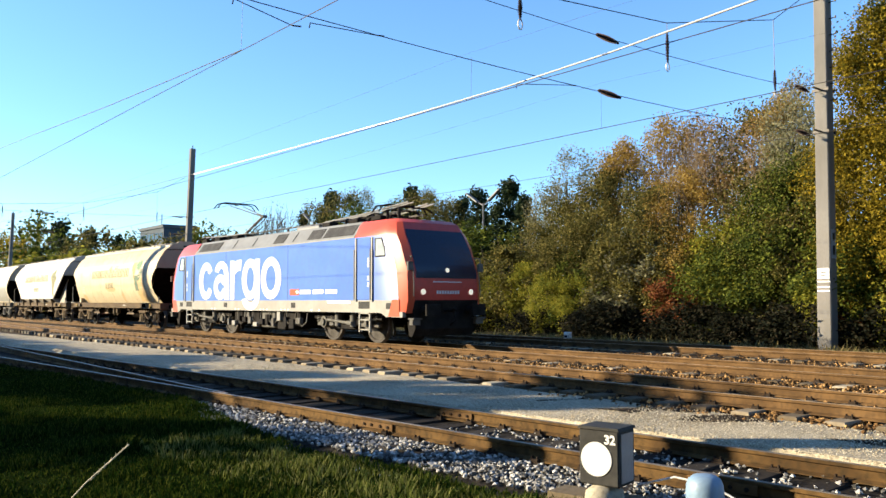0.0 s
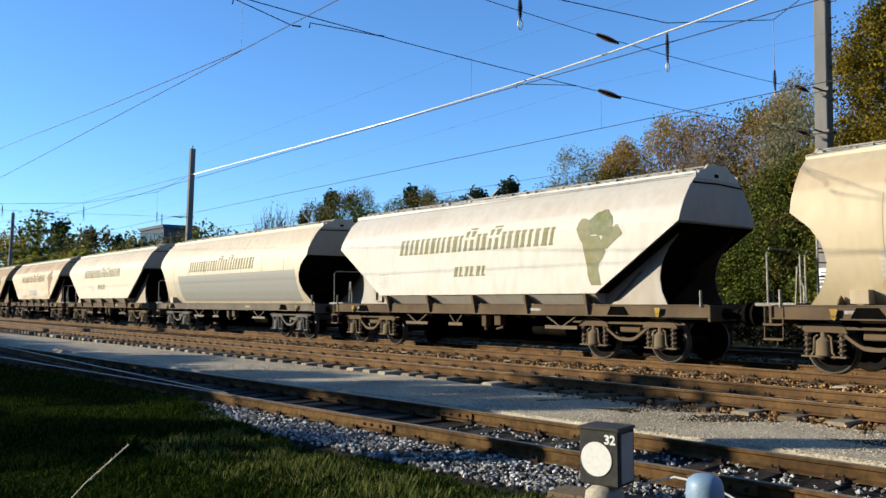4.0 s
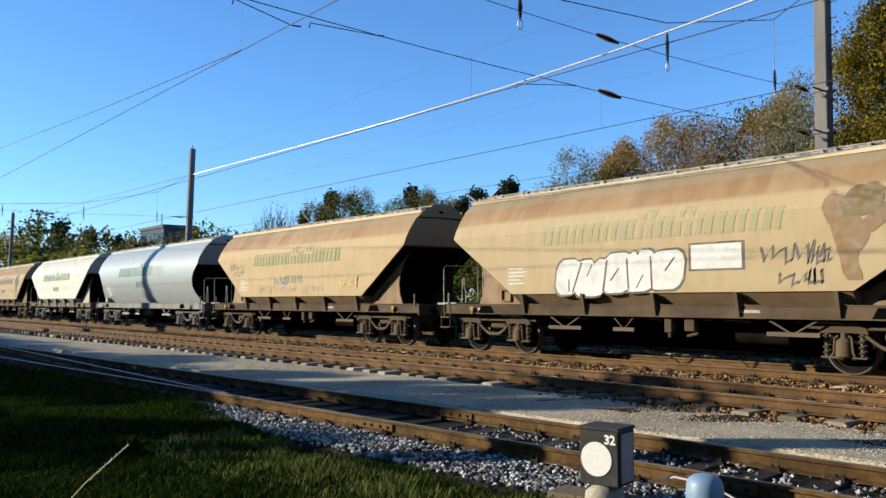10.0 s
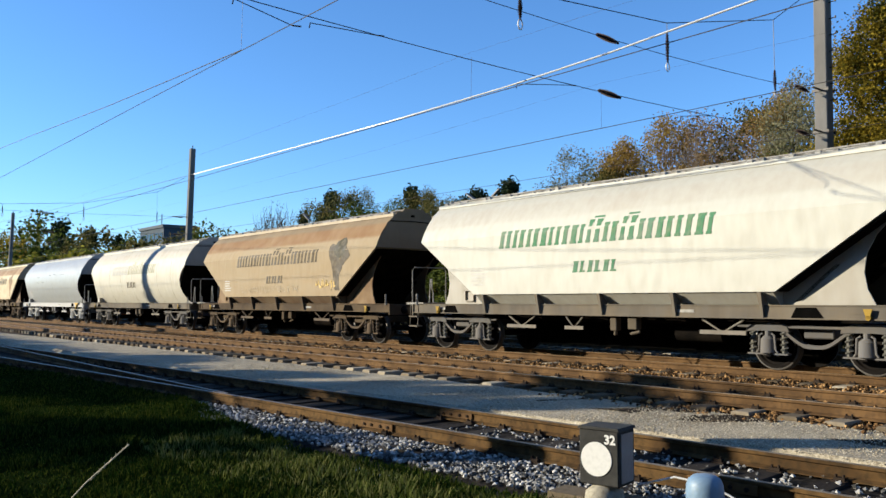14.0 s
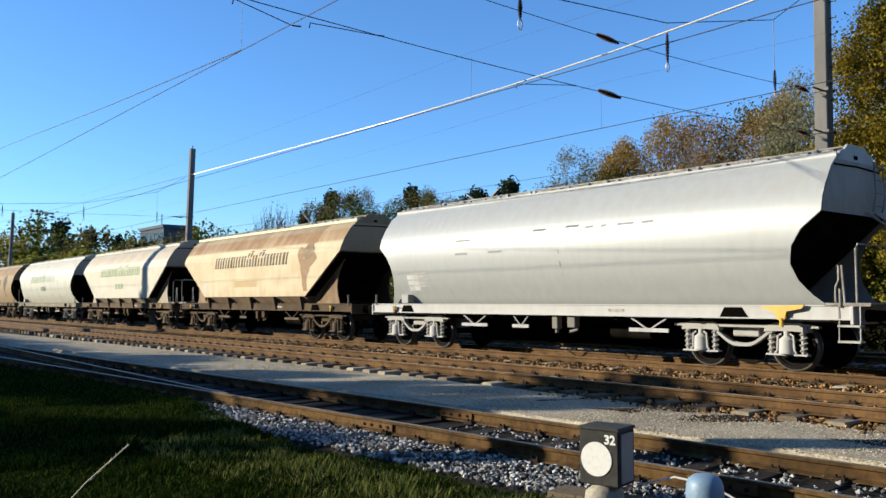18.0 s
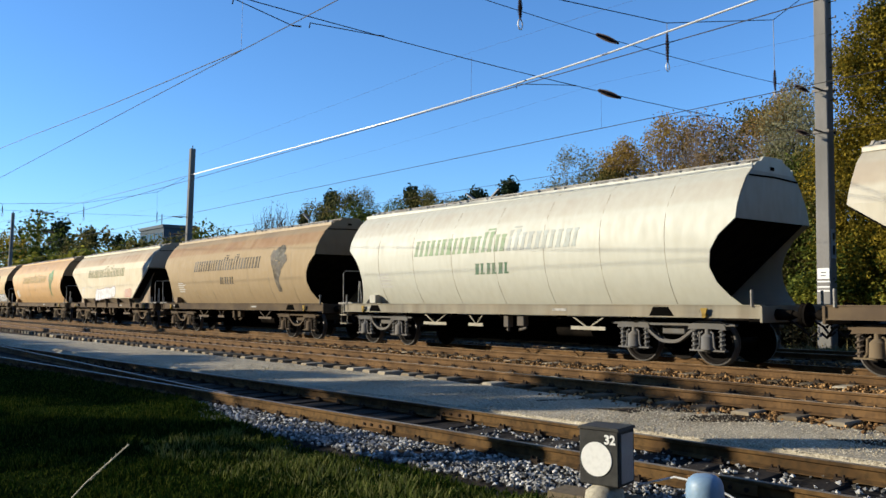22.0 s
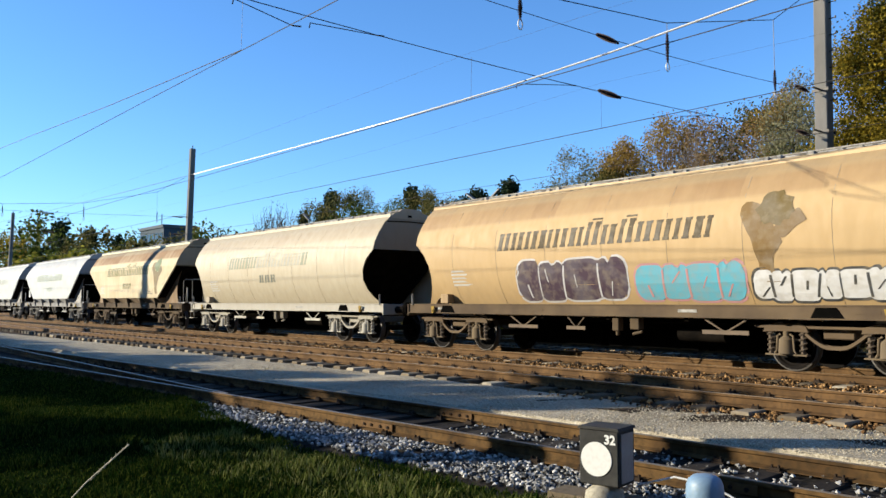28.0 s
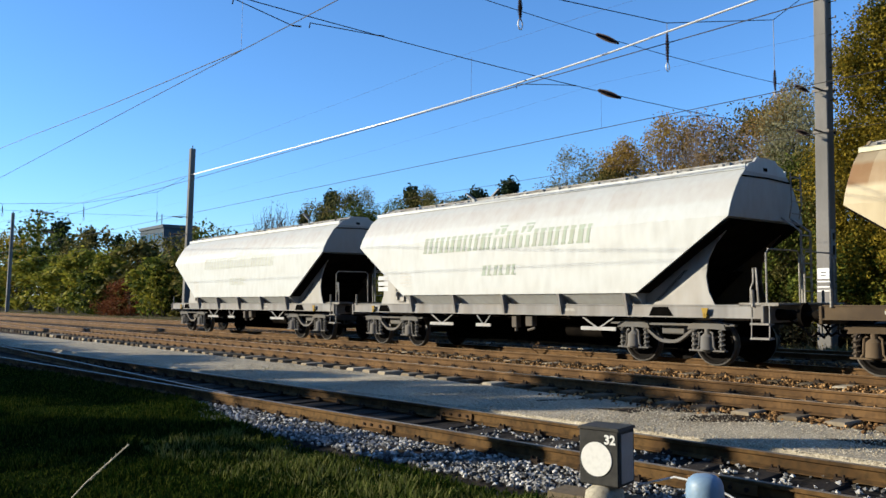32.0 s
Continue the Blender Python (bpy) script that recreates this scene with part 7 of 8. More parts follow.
# blue in the dark base colour stands for reflected sky
M_SCREEN = plain("dark_windscreen_glass", (0.0042, 0.0112, 0.0315), 0.12, amt=0.0)
M_SCREEN.node_tree.nodes["Principled BSDF"].inputs["Specular IOR Level"].default_value = 0.35
# pale base colour paints the bright reflection into the glass
M_PANE = plain("cab_side_glass", (0.315, 0.364, 0.385), 0.08, amt=0.0)
M_GRILLE = two_tone("dark_air_grille", (0.049, 0.049, 0.049), (0.028, 0.028, 0.028), 3, 0.7, c=(0.084, 0.077, 0.07), c_scale=40, bump=0.3)
M_LIVERYWHITE = plain("white_livery_lettering", (0.602, 0.602, 0.602), 0.4, amt=0.03)
M_LAMP = bpy.data.materials.new("lit_headlamp")
M_LAMP.use_nodes = True
_b = M_LAMP.node_tree.nodes["Principled BSDF"]
_b.inputs["Base Color"].default_value = (0.9, 0.85, 0.7, 1)
_b.inputs["Emission Color"].default_value = (1.0, 0.85, 0.6, 1)
_b.inputs["Emission Strength"].default_value = 0.2
M_GEAR = two_tone("dusty_bogie_steel", (0.0182, 0.0161, 0.014), (0.0098, 0.0084, 0.0077), 3, 0.8, c=(0.0056, 0.0049, 0.0042), bump=0.3)
M_GEARGREY = plain("grey_equipment_box", (0.119, 0.1155, 0.105), 0.7, amt=0.5)

WHEEL_L.materials[0] = two_tone("pale_dusty_wheel_steel", (0.077, 0.07, 0.063), (0.049, 0.0434, 0.0378), 4.0, 0.7, c=(0.021, 0.0182, 0.0154), bump=0.1)
LQ = -27.79
loco = thing("electric_locomotive", "blue and orange electric freight locomotive with a raised pantograph", "locomotive")
XB = 6.2
bm = bmesh.new()
slab(bm, [(-XB, 1.34), (XB, 1.34), (XB, 3.29), (-XB, 3.29)], -1.47, 1.47)
body = part("body", bm, M_BLUE, loco)
bm = bmesh.new()
slab(bm, [(-XB, 0.96), (XB, 0.96), (XB, 1.34), (-XB, 1.34)], -1.472, 1.472)
part("skirt", bm, M_SKIRT, loco, "grey lower skirt")
bm = bmesh.new()
loft(bm, [[(x, y, z) for y, z in ((-1.475, 3.29), (-1.475, 3.325), (-1.12, 3.82), (1.12, 3.82), (1.475, 3.325), (1.475, 3.29))] for x in (-XB, XB)], closed=True)
roof = part("roof", bm, M_ROOFGREY, loco, "grey bevelled roof")
for x0, x1 in ((-5.9, -3.9), (0.75, 1.55), (3.2, 4.1), (4.25, 6.05), (-2.6, -2.56), (-0.9, -0.86), (2.2, 2.24)):
    for s in (-1, 1):
        bm = bmesh.new()
        a, b = Vector((0, s * 1.43, 3.395)), Vector((0, s * 1.19, 3.73))
        nrm = Vector((0, s * 0.82, 0.57)) * 0.012
        vs = [bm.verts.new((x, p.y + o.y, p.z + o.z)) for o in (Vector(), nrm) for x, p in ((x0, a), (x1, a), (x1, b), (x0, b))]
        for f in ((0, 1, 2, 3), (4, 7, 6, 5), (0, 4, 5, 1), (1, 5, 6, 2), (2, 6, 7, 3), (3, 7, 4, 0)):
            bm.faces.new([vs[i] for i in f])
        part("roof_grille", bm, M_GRILLE, roof)
CAB = ((0.96, 8.50, 8.84, 1.472, 1.22), (1.34, 8.52, 8.98, 1.47, 1.22), (2.2, 8.42, 8.95, 1.47, 1.2), (2.9, 8.12, 8.66, 1.47, 1.18), (3.29, 7.88, 8.42, 1.47, 1.16), (3.68, 7.62, 8.20, 1.27, 1.08), (3.80, 7.40, 7.95, 1.15, 0.98))
for e in (1, -1):
    cab = new("driving_cab")
    bm = bmesh.new()
    rows = []
    for z, xs, xf, w, wf in CAB:
        rows.append([bm.verts.new((e * x, y, z)) for x, y in ((XB, -w), (xs, -w), (xs + (xf - xs) * 0.75, -w + (w - wf) * 0.35), (xf, -wf), (xf + 0.02, 0), (xf, wf), (xs + (xf - xs) * 0.75, w - (w - wf) * 0.35), (xs, w), (XB, w))])
    mats = [M_SKIRT, M_BLUE, M_ORANGE, M_REDFRONT, M_GEAR]
    idx = []
    for k, (a, b) in enumerate(zip(rows, rows[1:])):
        for i in range(8):
            bm.faces.new((a[i], a[i + 1], b[i + 1], b[i]))
            if i in (0, 7):
                idx.append(0 if k == 0 else (1 if k < 4 else 2))
            elif i in (1, 2, 5, 6):
                idx.append(2)
            else:
                idx.append(4 if k == 0 else 3)
    bm.faces.new(rows[-1])
    idx.append(2)
    bm.faces.new(rows[0][::-1])
    idx.append(0)
    bm.normal_update()
    bmesh.ops.recalc_face_normals(bm, faces=bm.faces[:])
    me = bpy.data.meshes.new("driving_cab")
    bm.to_mesh(me)
    bm.free()
    for m in mats:
        me.materials.append(m)
    for p, i in zip(me.polygons, idx):
        p.material_index = i
    me.polygons.foreach_set("use_smooth", [k not in (0, 1) for k in idx])
    me.set_sharp_from_angle(angle=radians(25))
    bpy.data.objects.remove(cab)
    cab = part("driving_cab", me, None, loco, "orange and blue driving cab with a sloping front")
    # windscreen, lamps, door, side window
    fx = lambda z: np.interp(z, [c[0] for c in CAB], [c[2] for c in CAB])
    fw = lambda z: np.interp(z, [c[0] for c in CAB], [c[4] for c in CAB])
    bm = bmesh.new()
    grid = [[bm.verts.new((e * (fx(z) + 0.022 * (1 - abs(u)) + 0.012), u * (fw(z) - 0.03), z)) for u in (-1, -0.5, 0, 0.5, 1)] for z in (1.98, 2.2, 2.4, 2.9, 3.29, 3.45)]
    for a, b in zip(grid, grid[1:]):
        for i in range(4):
            bm.faces.new((a[i], a[i + 1], b[i + 1], b[i]))
    part("windscreen", bm, M_SCREEN, cab, "dark windscreen with reflected blue painted in", smooth=60)
    for y in (-0.92, 0.92):
        bm = bmesh.new()
        rod(bm, (e * 8.9, y, 1.58), (e * 9.0, y, 1.58), 0.085, 16)
        part("headlight", bm, M_LAMP if e > 0 else M_PANE, cab, "lit headlight" if e > 0 else "unlit tail lamp", smooth=40)
    bm = bmesh.new()
    rod(bm, (e * 8.85, 0, 2.22), (e * 8.99, 0, 2.22), 0.07, 16)
    part("top_light", bm, M_LAMP if e > 0 else M_PANE, cab, smooth=40)
    bm = bmesh.new()
    for i in range(9):
        box(bm, *sorted((e * 8.96, e * 9.004)), -0.42 + i * 0.1, -0.36 + i * 0.1, 1.52, 1.62)
    box(bm, *sorted((e * 8.96, e * 8.99)), -0.55, 0.55, 1.86, 1.89)
    part("number_strip", bm, M_LIVERYWHITE, cab, "row of small pale bars")
    for s in (-1, 1):
        door = None
        bm = bmesh.new()
        xa, xb2 = sorted((e * 6.38, e * 7.1))
        box(bm, xa, xb2, *sorted((s * 1.462, s * 1.482)), 1.36, 3.24)
        door = part("cab_door", bm, M_BLUE, cab, "blue cab door between grab rails", bevel=0.006)
        for x in (e * 6.3, e * 7.18):
            bm = bmesh.new()
            box(bm, x - 0.035, x + 0.035, *sorted((s * 1.47, s * 1.50)), 1.3, 3.26)
            rod(bm, (x, s * 1.55, 1.34), (x, s * 1.55, 2.9), 0.02, 6)
            part("grab_rail", bm, M_SKIRT, door, "grey grab rail")
        bm = bmesh.new()
        for z in (1.75, 1.95, 2.35, 2.5):
            box(bm, e * 6.98 - 0.04, e * 6.98 + 0.04, *sorted((s * 1.482, s * 1.486)), z, z + 0.13)
        part("door_mark", bm, M_LIVERYWHITE, door)
        bm = bmesh.new()
        slab(bm, [(e * 7.34, 2.66), (e * 7.86, 2.66), (e * 7.84, 2.86), (e * 7.68, 3.2), (e * 7.34, 3.2)], *sorted((s * 1.465, s * 1.478)))
        w = part("side_window", bm, M_PANE, cab, "side window painted pale for its reflection")
        bm = bmesh.new()
        pipe(bm, [(e * x, s * 1.478, z) for x, z in ((7.34, 2.66), (7.86, 2.66), (7.84, 2.86), (7.68, 3.2), (7.34, 3.2), (7.34, 2.66))], 0.022, 5)
        part("window_frame", bm, M_GRILLE, w)
        bm = bmesh.new()
        box(bm, e * 6.74 - 0.3, e * 6.74 + 0.3, *sorted((s * 1.44, s * 1.476)), 1.08, 1.30)
        part("step_recess", bm, M_GRILLE, cab)
        for z in (0.42, 0.72, 0.92):
            bm = bmesh.new()
            box(bm, e * 6.74 - 0.3, e * 6.74 + 0.3, *sorted((s * 1.2, s * 1.46)), z, z + 0.035)
            part("cab_step", bm, M_SKIRT, cab)
        bm = bmesh.new()
        slab(bm, [(e * 7.6, 0.97), (e * 8.5, 0.97), (e * 8.5, 0.86), (e * 7.9, 0.84)], *sorted((s * 1.3, s * 1.473)))
        box(bm, *sorted((e * 8.15, e * 8.72)), *sorted((s * 1.36, s * 1.474)), 0.84, 1.0)
        part("skirt_corner", bm, M_SKIRT, cab)
        bm = bmesh.new()
        slab(bm, [(e * 8.02, 0.86), (e * 8.56, 0.86), (e * 8.56, 1.36), (e * 8.22, 1.36)], *sorted((s * 1.44, s * 1.479)))
        part("corner_panel", bm, M_ORANGE, cab, "orange panel at the foot of the cab")
        bm = bmesh.new()
        for x in (e * 6.46, e * 7.02):
            box(bm, x - 0.03, x + 0.03, *sorted((s * 1.40, s * 1.46)), 0.36, 0.97)
        part("step_stringer", bm, M_SKIRT, cab)
        bm = bmesh.new()
        rod(bm, (e * 8.75, s * 0.875, 1.05), (e * 9.3, s * 0.875, 1.05), 0.12, 14)
        box(bm, *sorted((e * 9.34, e * 9.42)), s * 0.875 - 0.26, s * 0.875 + 0.26, 0.88, 1.22)
        rod(bm, (e * 9.3, s * 0.875, 1.05), (e * 9.36, s * 0.875, 1.05), 0.16, 14)
        part("buffer", bm, M_GEAR, loco, bevel=0.012)
        bm = bmesh.new()
        box(bm, *sorted((e * 8.86, e * 9.12)), s * 1.22 - 0.16, s * 1.22 + 0.16, 0.78, 0.82)
        box(bm, *sorted((e * 8.9, e * 9.05)), s * 1.22 - 0.14, s * 1.22 + 0.14, 0.62, 0.8)
        part("front_step", bm, M_GEARGREY, cab)
        bm = bmesh.new()
        pipe(bm, [(e * (fx(z) + 0.03), s * (fw(z) + 0.06), z) for z in (1.45, 1.8, 2.3)], 0.018, 6)
        part("front_rail", bm, M_GEARGREY, cab)
        bm = bmesh.new()
        pipe(bm, [(e * 8.7, s * 1.18, 2.62), (e * 8.95, s * 1.32, 2.6), (e * 8.93, s * 1.36, 2.42)], 0.02, 6)
        box(bm, *sorted((e * 8.88, e * 8.96)), s * 1.36 - 0.09, s * 1.36 + 0.09, 2.2, 2.45)
        part("mirror", bm, M_GEARGREY, cab)
    bm = bmesh.new()
    slab(bm, [(e * 8.5, 0.96), (e * 8.86, 0.96), (e * 8.9, 0.5), (e * 8.75, 0.28), (e * 8.6, 0.28)], -1.15, 1.15)
    part("snow_plough", bm, M_GEAR, loco, "dark snow plough plate")
    bm = bmesh.new()
    pipe(bm, [(e * 8.8, 0, 1.02), (e * 9.2, 0, 1.02), (e * 9.34, 0, 1.1)], 0.05, 6)
    pipe(bm, [(e * 9.2, 0.05, 1.0), (e * 9.3, 0.05, 0.75), (e * 9.1, 0, 0.6)], 0.035, 6)
    part("coupling", bm, M_GEAR, loco)

# side markings: the word, plain marks, vent squares on the skirt
XH, STEM, THIN = 1.54, 0.39, 0.31


def ring_piece(bm, put, cx, cz, rx, rz, a0, a1, wide, thin, lift):
    """An arc of an oval with a heavy and a light axis, in the plane of the flank."""
    n, prev = max(4, int(abs(a1 - a0) / 8)), None
    for k in range(n + 1):
        a = radians(a0 + (a1 - a0) * k / n)
        ends = [bm.verts.new(put(cx + r * math.cos(a), cz + q * math.sin(a), lift)) for r, q in ((rx, rz), (rx - wide, rz - thin))]
        if prev:
            bm.faces.new((prev[0], ends[0], ends[1], prev[1]))
        prev = ends


def bar_piece(bm, put, x0, x1, z0, z1, lift):
    bm.faces.new([bm.verts.new(put(x, z, lift)) for x, z in ((x0, z0), (x1, z0), (x1, z1), (x0, z1))])


def letter(bm, put, ch, w):
    """Heavy grotesque small letters c, a, r, g, o of width w on a baseline at 0."""
    h = XH / 2
    if ch == "c":
        ring_piece(bm, put, w / 2 + 0.02, h, w / 2 + 0.02, h, 34, 326, STEM, THIN, 0)
    elif ch == "o":
        ring_piece(bm, put, w / 2, h, w / 2, h, 0, 360, STEM, THIN, 0)
    elif ch == "r":
        bar_piece(bm, put, 0, STEM, 0, XH - 0.02, 0)
        ring_piece(bm, put, w * 0.88, XH - 0.72, w * 0.88, 0.72, 78, 172, STEM * 0.92, 0.42, 1)
    elif ch == "g":
        ring_piece(bm, put, w * 0.48, h, w * 0.48, h, 0, 360, STEM, THIN, 0)
        bar_piece(bm, put, w - STEM, w, 0.05, XH - 0.02, 1)
        ring_piece(bm, put, w / 2, 0.08, w / 2, 0.50, 190, 360, STEM, 0.30, 2)
    else:
        bar_piece(bm, put, w - STEM - 0.04, w - 0.04, 0.12, XH - 0.5, 0)
        bar_piece(bm, put, w - STEM - 0.02, w, 0, 0.13, 1)
        ring_piece(bm, put, w * 0.49, XH - 0.52, w * 0.46, 0.52, 0, 165, STEM, THIN * 0.92, 2)
        ring_piece(bm, put, w * 0.43, 0.50, w * 0.43, 0.51, 20, 345, STEM * 0.96, 0.30, 3)


for s in (-1, 1):
    x = -5.68
    for ch, w in zip("cargo", (1.38, 1.41, 0.95, 1.47, 1.55)):
        bm = bmesh.new()
        letter(bm, lambda px, pz, lift, x=x: ((-3.88 - x - px) if s > 0 else x + px, s * (1.4795 + 0.0012 * lift), 1.38 + pz), ch, w)
        x += w + 0.10
        part("letter", bm, M_LIVERYWHITE, body, "large white letter %s of the word cargo" % ch)
    for x0, x1 in ((2.82, 3.55), (3.68, 4.36), (4.49, 5.2)):
        bm = bmesh.new()
        box(bm, x0, x1, *sorted((s * 1.472, s * 1.478)), 1.555, 1.695)
        part("sign_bar", bm, M_LIVERYWHITE, body, "white painted bar")
    bm = bmesh.new()
    box(bm, 2.12, 2.74, *sorted((s * 1.472, s * 1.478)), 1.52, 1.73)
    part("sign_mark", bm, M_ORANGE, body, "small red mark")
    bm = bmesh.new()
    slab(bm, [(2.52, 1.625), (2.59, 1.675), (2.71, 1.675), (2.74, 1.625), (2.71, 1.575), (2.59, 1.575)], *sorted((s * 1.478, s * 1.481)))
    part("sign_mark", bm, M_LIVERYWHITE, body)
    for x in (-4.4, -4.1, -0.1, 0.15, 0.4, 1.5, 1.75, 2.0, 3.6, 4.1, -2.2, -1.9):
        bm = bmesh.new()
        box(bm, x - 0.055, x + 0.055, *sorted((s * 1.4725, s * 1.4765)), 0.99, 1.035)
        part("skirt_mark", bm, M_LIVERYWHITE, body)
    bm = bmesh.new()
    box(bm, 4.6, 6.0, *sorted((s * 1.4735, s * 1.477)), 1.24, 1.32)
    part("number_strip", bm, M_LIVERYWHITE, body)
    for x in (-7.6, -3.1, 2.35, 8.05):
        bm = bmesh.new()
        box(bm, x - 0.15, x + 0.15, *sorted((s * 1.47, s * 1.478)), 1.08, 1.26)
        for k in range(4):
            box(bm, x - 0.12, x + 0.12, *sorted((s * 1.478, s * 1.486)), 1.1 + k * 0.04, 1.115 + k * 0.04)
        part("skirt_vent", bm, M_GRILLE, loco)
    for x in (-3.1, 1.95):
        bm = bmesh.new()
        box(bm, x - 0.007, x + 0.007, *sorted((s * 1.47, s * 1.474)), 1.36, 3.28)
        part("panel_joint", bm, M_GRILLE, body)

# running gear
LW = []
for c in (-5.22, 5.22):
    bm = bmesh.new()
    box(bm, c - 0.4, c + 0.4, -0.95, 0.95, 0.55, 0.9)
    bg = part("bogie", bm, M_GEAR, loco, "dusty dark two-axle bogie", bevel=0.02)
    for s in (-1, 1):
        bm = bmesh.new()
        out = [(-2.0, 0.9), (-1.7, 0.98), (-0.8, 0.86), (-0.5, 0.62), (0.5, 0.62), (0.8, 0.86), (1.7, 0.98), (2.0, 0.9), (2.0, 0.72), (1.6, 0.74), (0.75, 0.62), (0.5, 0.42), (-0.5, 0.42), (-0.75, 0.62), (-1.6, 0.74), (-2.0, 0.72)]
        slab(bm, [(c + x, z) for x, z in out], *sorted((s * 1.0, s * 1.14)))
        part("side_frame", bm, M_GEAR, bg, bevel=0.01)
        for ax in (-1.3, 1.3):
            bm = bmesh.new()
            rod(bm, (c + ax, s * 0.85, 0.625), (c + ax, s * 1.2, 0.625), 0.2, 16)
            rod(bm, (c + ax, s * 1.2, 0.625), (c + ax, s * 1.26, 0.625), 0.12, 12)
            box(bm, c + ax - 0.5, c + ax + 0.5, *sorted((s * 0.98, s * 1.12)), 0.5, 0.62)
            part("axle_box", bm, M_GEARGREY, bg, bevel=0.012)
            for q in (-0.42, 0.42):
                bm = bmesh.new()
                pipe(bm, [(c + ax + q + 0.1 * math.cos(k * 0.8), s * 1.05 + 0.1 * math.sin(k * 0.8), 0.6 + k * 0.0105) for k in range(30)], 0.026, 5)
                part("spring", bm, M_GEARGREY, bg, smooth=50)
        for q in (-0.45, 0.45):
            bm = bmesh.new()
            rod(bm, (c + q, s * 1.12, 0.5), (c + q, s * 1.12, 1.0), 0.14, 12)
            part("damper", bm, M_GEARGREY, bg, "grey vertical damper", smooth=40)
        bm = bmesh.new()
        rod(bm, (c - 1.0, s * 1.22, 0.7), (c + 0.2, s * 1.22, 0.62), 0.05, 10)
        rod(bm, (c + 0.2, s * 1.22, 0.62), (c + 0.5, s * 1.22, 0.6), 0.075, 10)
        part("yaw_damper", bm, M_GEARGREY, bg, smooth=40)
        bm = bmesh.new()
        pipe(bm, [(c + 2.15, s * 0.85, 0.9), (c + 2.2, s * 0.8, 0.5), (c + 2.1, s * 0.76, 0.22)], 0.04, 6)
        part("sand_pipe", bm, M_GEAR, bg)
    for ax in (-1.3, 1.3):
        LW.append((wheelset(loco, c + ax, 0.625, WHEEL_L), c + ax, 0.625))
for x0, x1, z0, m in ((-2.6, -1.9, 0.42, M_GEAR), (-1.8, -1.35, 0.5, M_GEARGREY), (-1.2, -0.5, 0.40, M_GEAR), (-0.35, 0.75, 0.35, M_GEARGREY), (0.9, 1.5, 0.3, M_GEAR), (1.6, 2.6, 0.45, M_GEAR)):
    bm = bmesh.new()
    box(bm, x0, x1, -1.3, 1.3, z0, 0.955)
    part("equipment_box", bm, m, loco, "box slung under the floor", bevel=0.03)
bm = bmesh.new()
box(bm, -8.4, 8.4, -1.2, 1.2, 0.9, 1.0)
part("floor_frame", bm, M_GEAR, loco)

# roof gear and pantographs
for x0, x1, h in ((-6.8, -6.2, 0.16), (-2.4, 0.8, 0.10), (1.0, 2.6, 0.22)):
    bm = bmesh.new()
    box(bm, x0, x1, -0.6, 0.6, 3.82, 3.82 + h)
    part("roof_box", bm, M_ROOFGREY, loco, bevel=0.02)
for y in (-0.5, 0.5):
    bm = bmesh.new()
    pipe(bm, [(-6.0, y, 4.02), (-3, y, 4.05), (3, y, 4.05), (7.2, y, 4.05)], 0.03, 6)
    part("roof_busbar", bm, M_GEARGREY, loco)
for x in (-6.4, -5.6, -4.2, -3.2, -1.5, 0.2, 2.0, 3.2, 4.4, 5.6, 6.8):
    for y in (-0.5, 0.5):
        bm = bmesh.new()
        rings = [(0.045, 3.8)]
        for k in range(3):
            rings += [(0.045, 3.835 + k * 0.06), (0.08, 3.845 + k * 0.06), (0.08, 3.86 + k * 0.06), (0.045, 3.87 + k * 0.06)]
        rings.append((0.045, 4.02))
        loft(bm, [[(x + q * math.cos(a * math.pi / 4), y + q * math.sin(a * math.pi / 4), z) for a in range(8)] for q, z in rings], closed=True)
        part("roof_insulator", bm, M_INSUL, loco)


def pantograph(base, knee, head, name):
    p = new(name)
    bpy.data.objects.remove(p)
    bm = bmesh.new()
    bx, bz = base
    for y in (-0.5, 0.5):
        pipe(bm, [(bx - 0.8, y, bz), (bx + 0.8, y, bz)], 0.035, 6)
    for x in (bx - 0.8, bx, bx + 0.8):
        pipe(bm, [(x, -0.5, bz), (x, 0.5, bz)], 0.03, 6)
    p = part(name, bm, M_GEAR, loco, "steel pantograph")
    bm = bmesh.new()
    rod(bm, (bx, 0, bz), (knee[0], 0, knee[1]), 0.06, 8, 0.05)
    pipe(bm, [(bx + 0.25, 0.1, bz), (knee[0] + 0.1, 0.08, knee[1] - 0.08)], 0.02, 5)
    part("lower_arm", bm, M_GEARGREY, p)
    bm = bmesh.new()
    for y0 in (-0.06, 0.06):
        rod(bm, (knee[0], y0, knee[1]), (head[0], y0 * 5, head[1] - 0.1), 0.028, 6, 0.02)
    rod(bm, (knee[0] + 0.12, -0.1, knee[1]), (knee[0] + 0.12, 0.1, knee[1]), 0.06, 8)
    part("upper_arm", bm, M_GEARGREY, p)
    bm = bmesh.new()
    for dx in (-0.18, 0.18):
        pipe(bm, [(head[0] + dx, -0.95, head[1] - 0.24), (head[0] + dx, -0.8, head[1] - 0.05), (head[0] + dx, -0.6, head[1]), (head[0] + dx, 0.6, head[1]), (head[0] + dx, 0.8, head[1] - 0.05), (head[0] + dx, 0.95, head[1] - 0.24)], 0.025, 6)
    pipe(bm, [(head[0] - 0.18, 0, head[1] - 0.06), (head[0] + 0.18, 0, head[1] - 0.06)], 0.02, 5)
    part("collector_head", bm, M_GEAR, p)


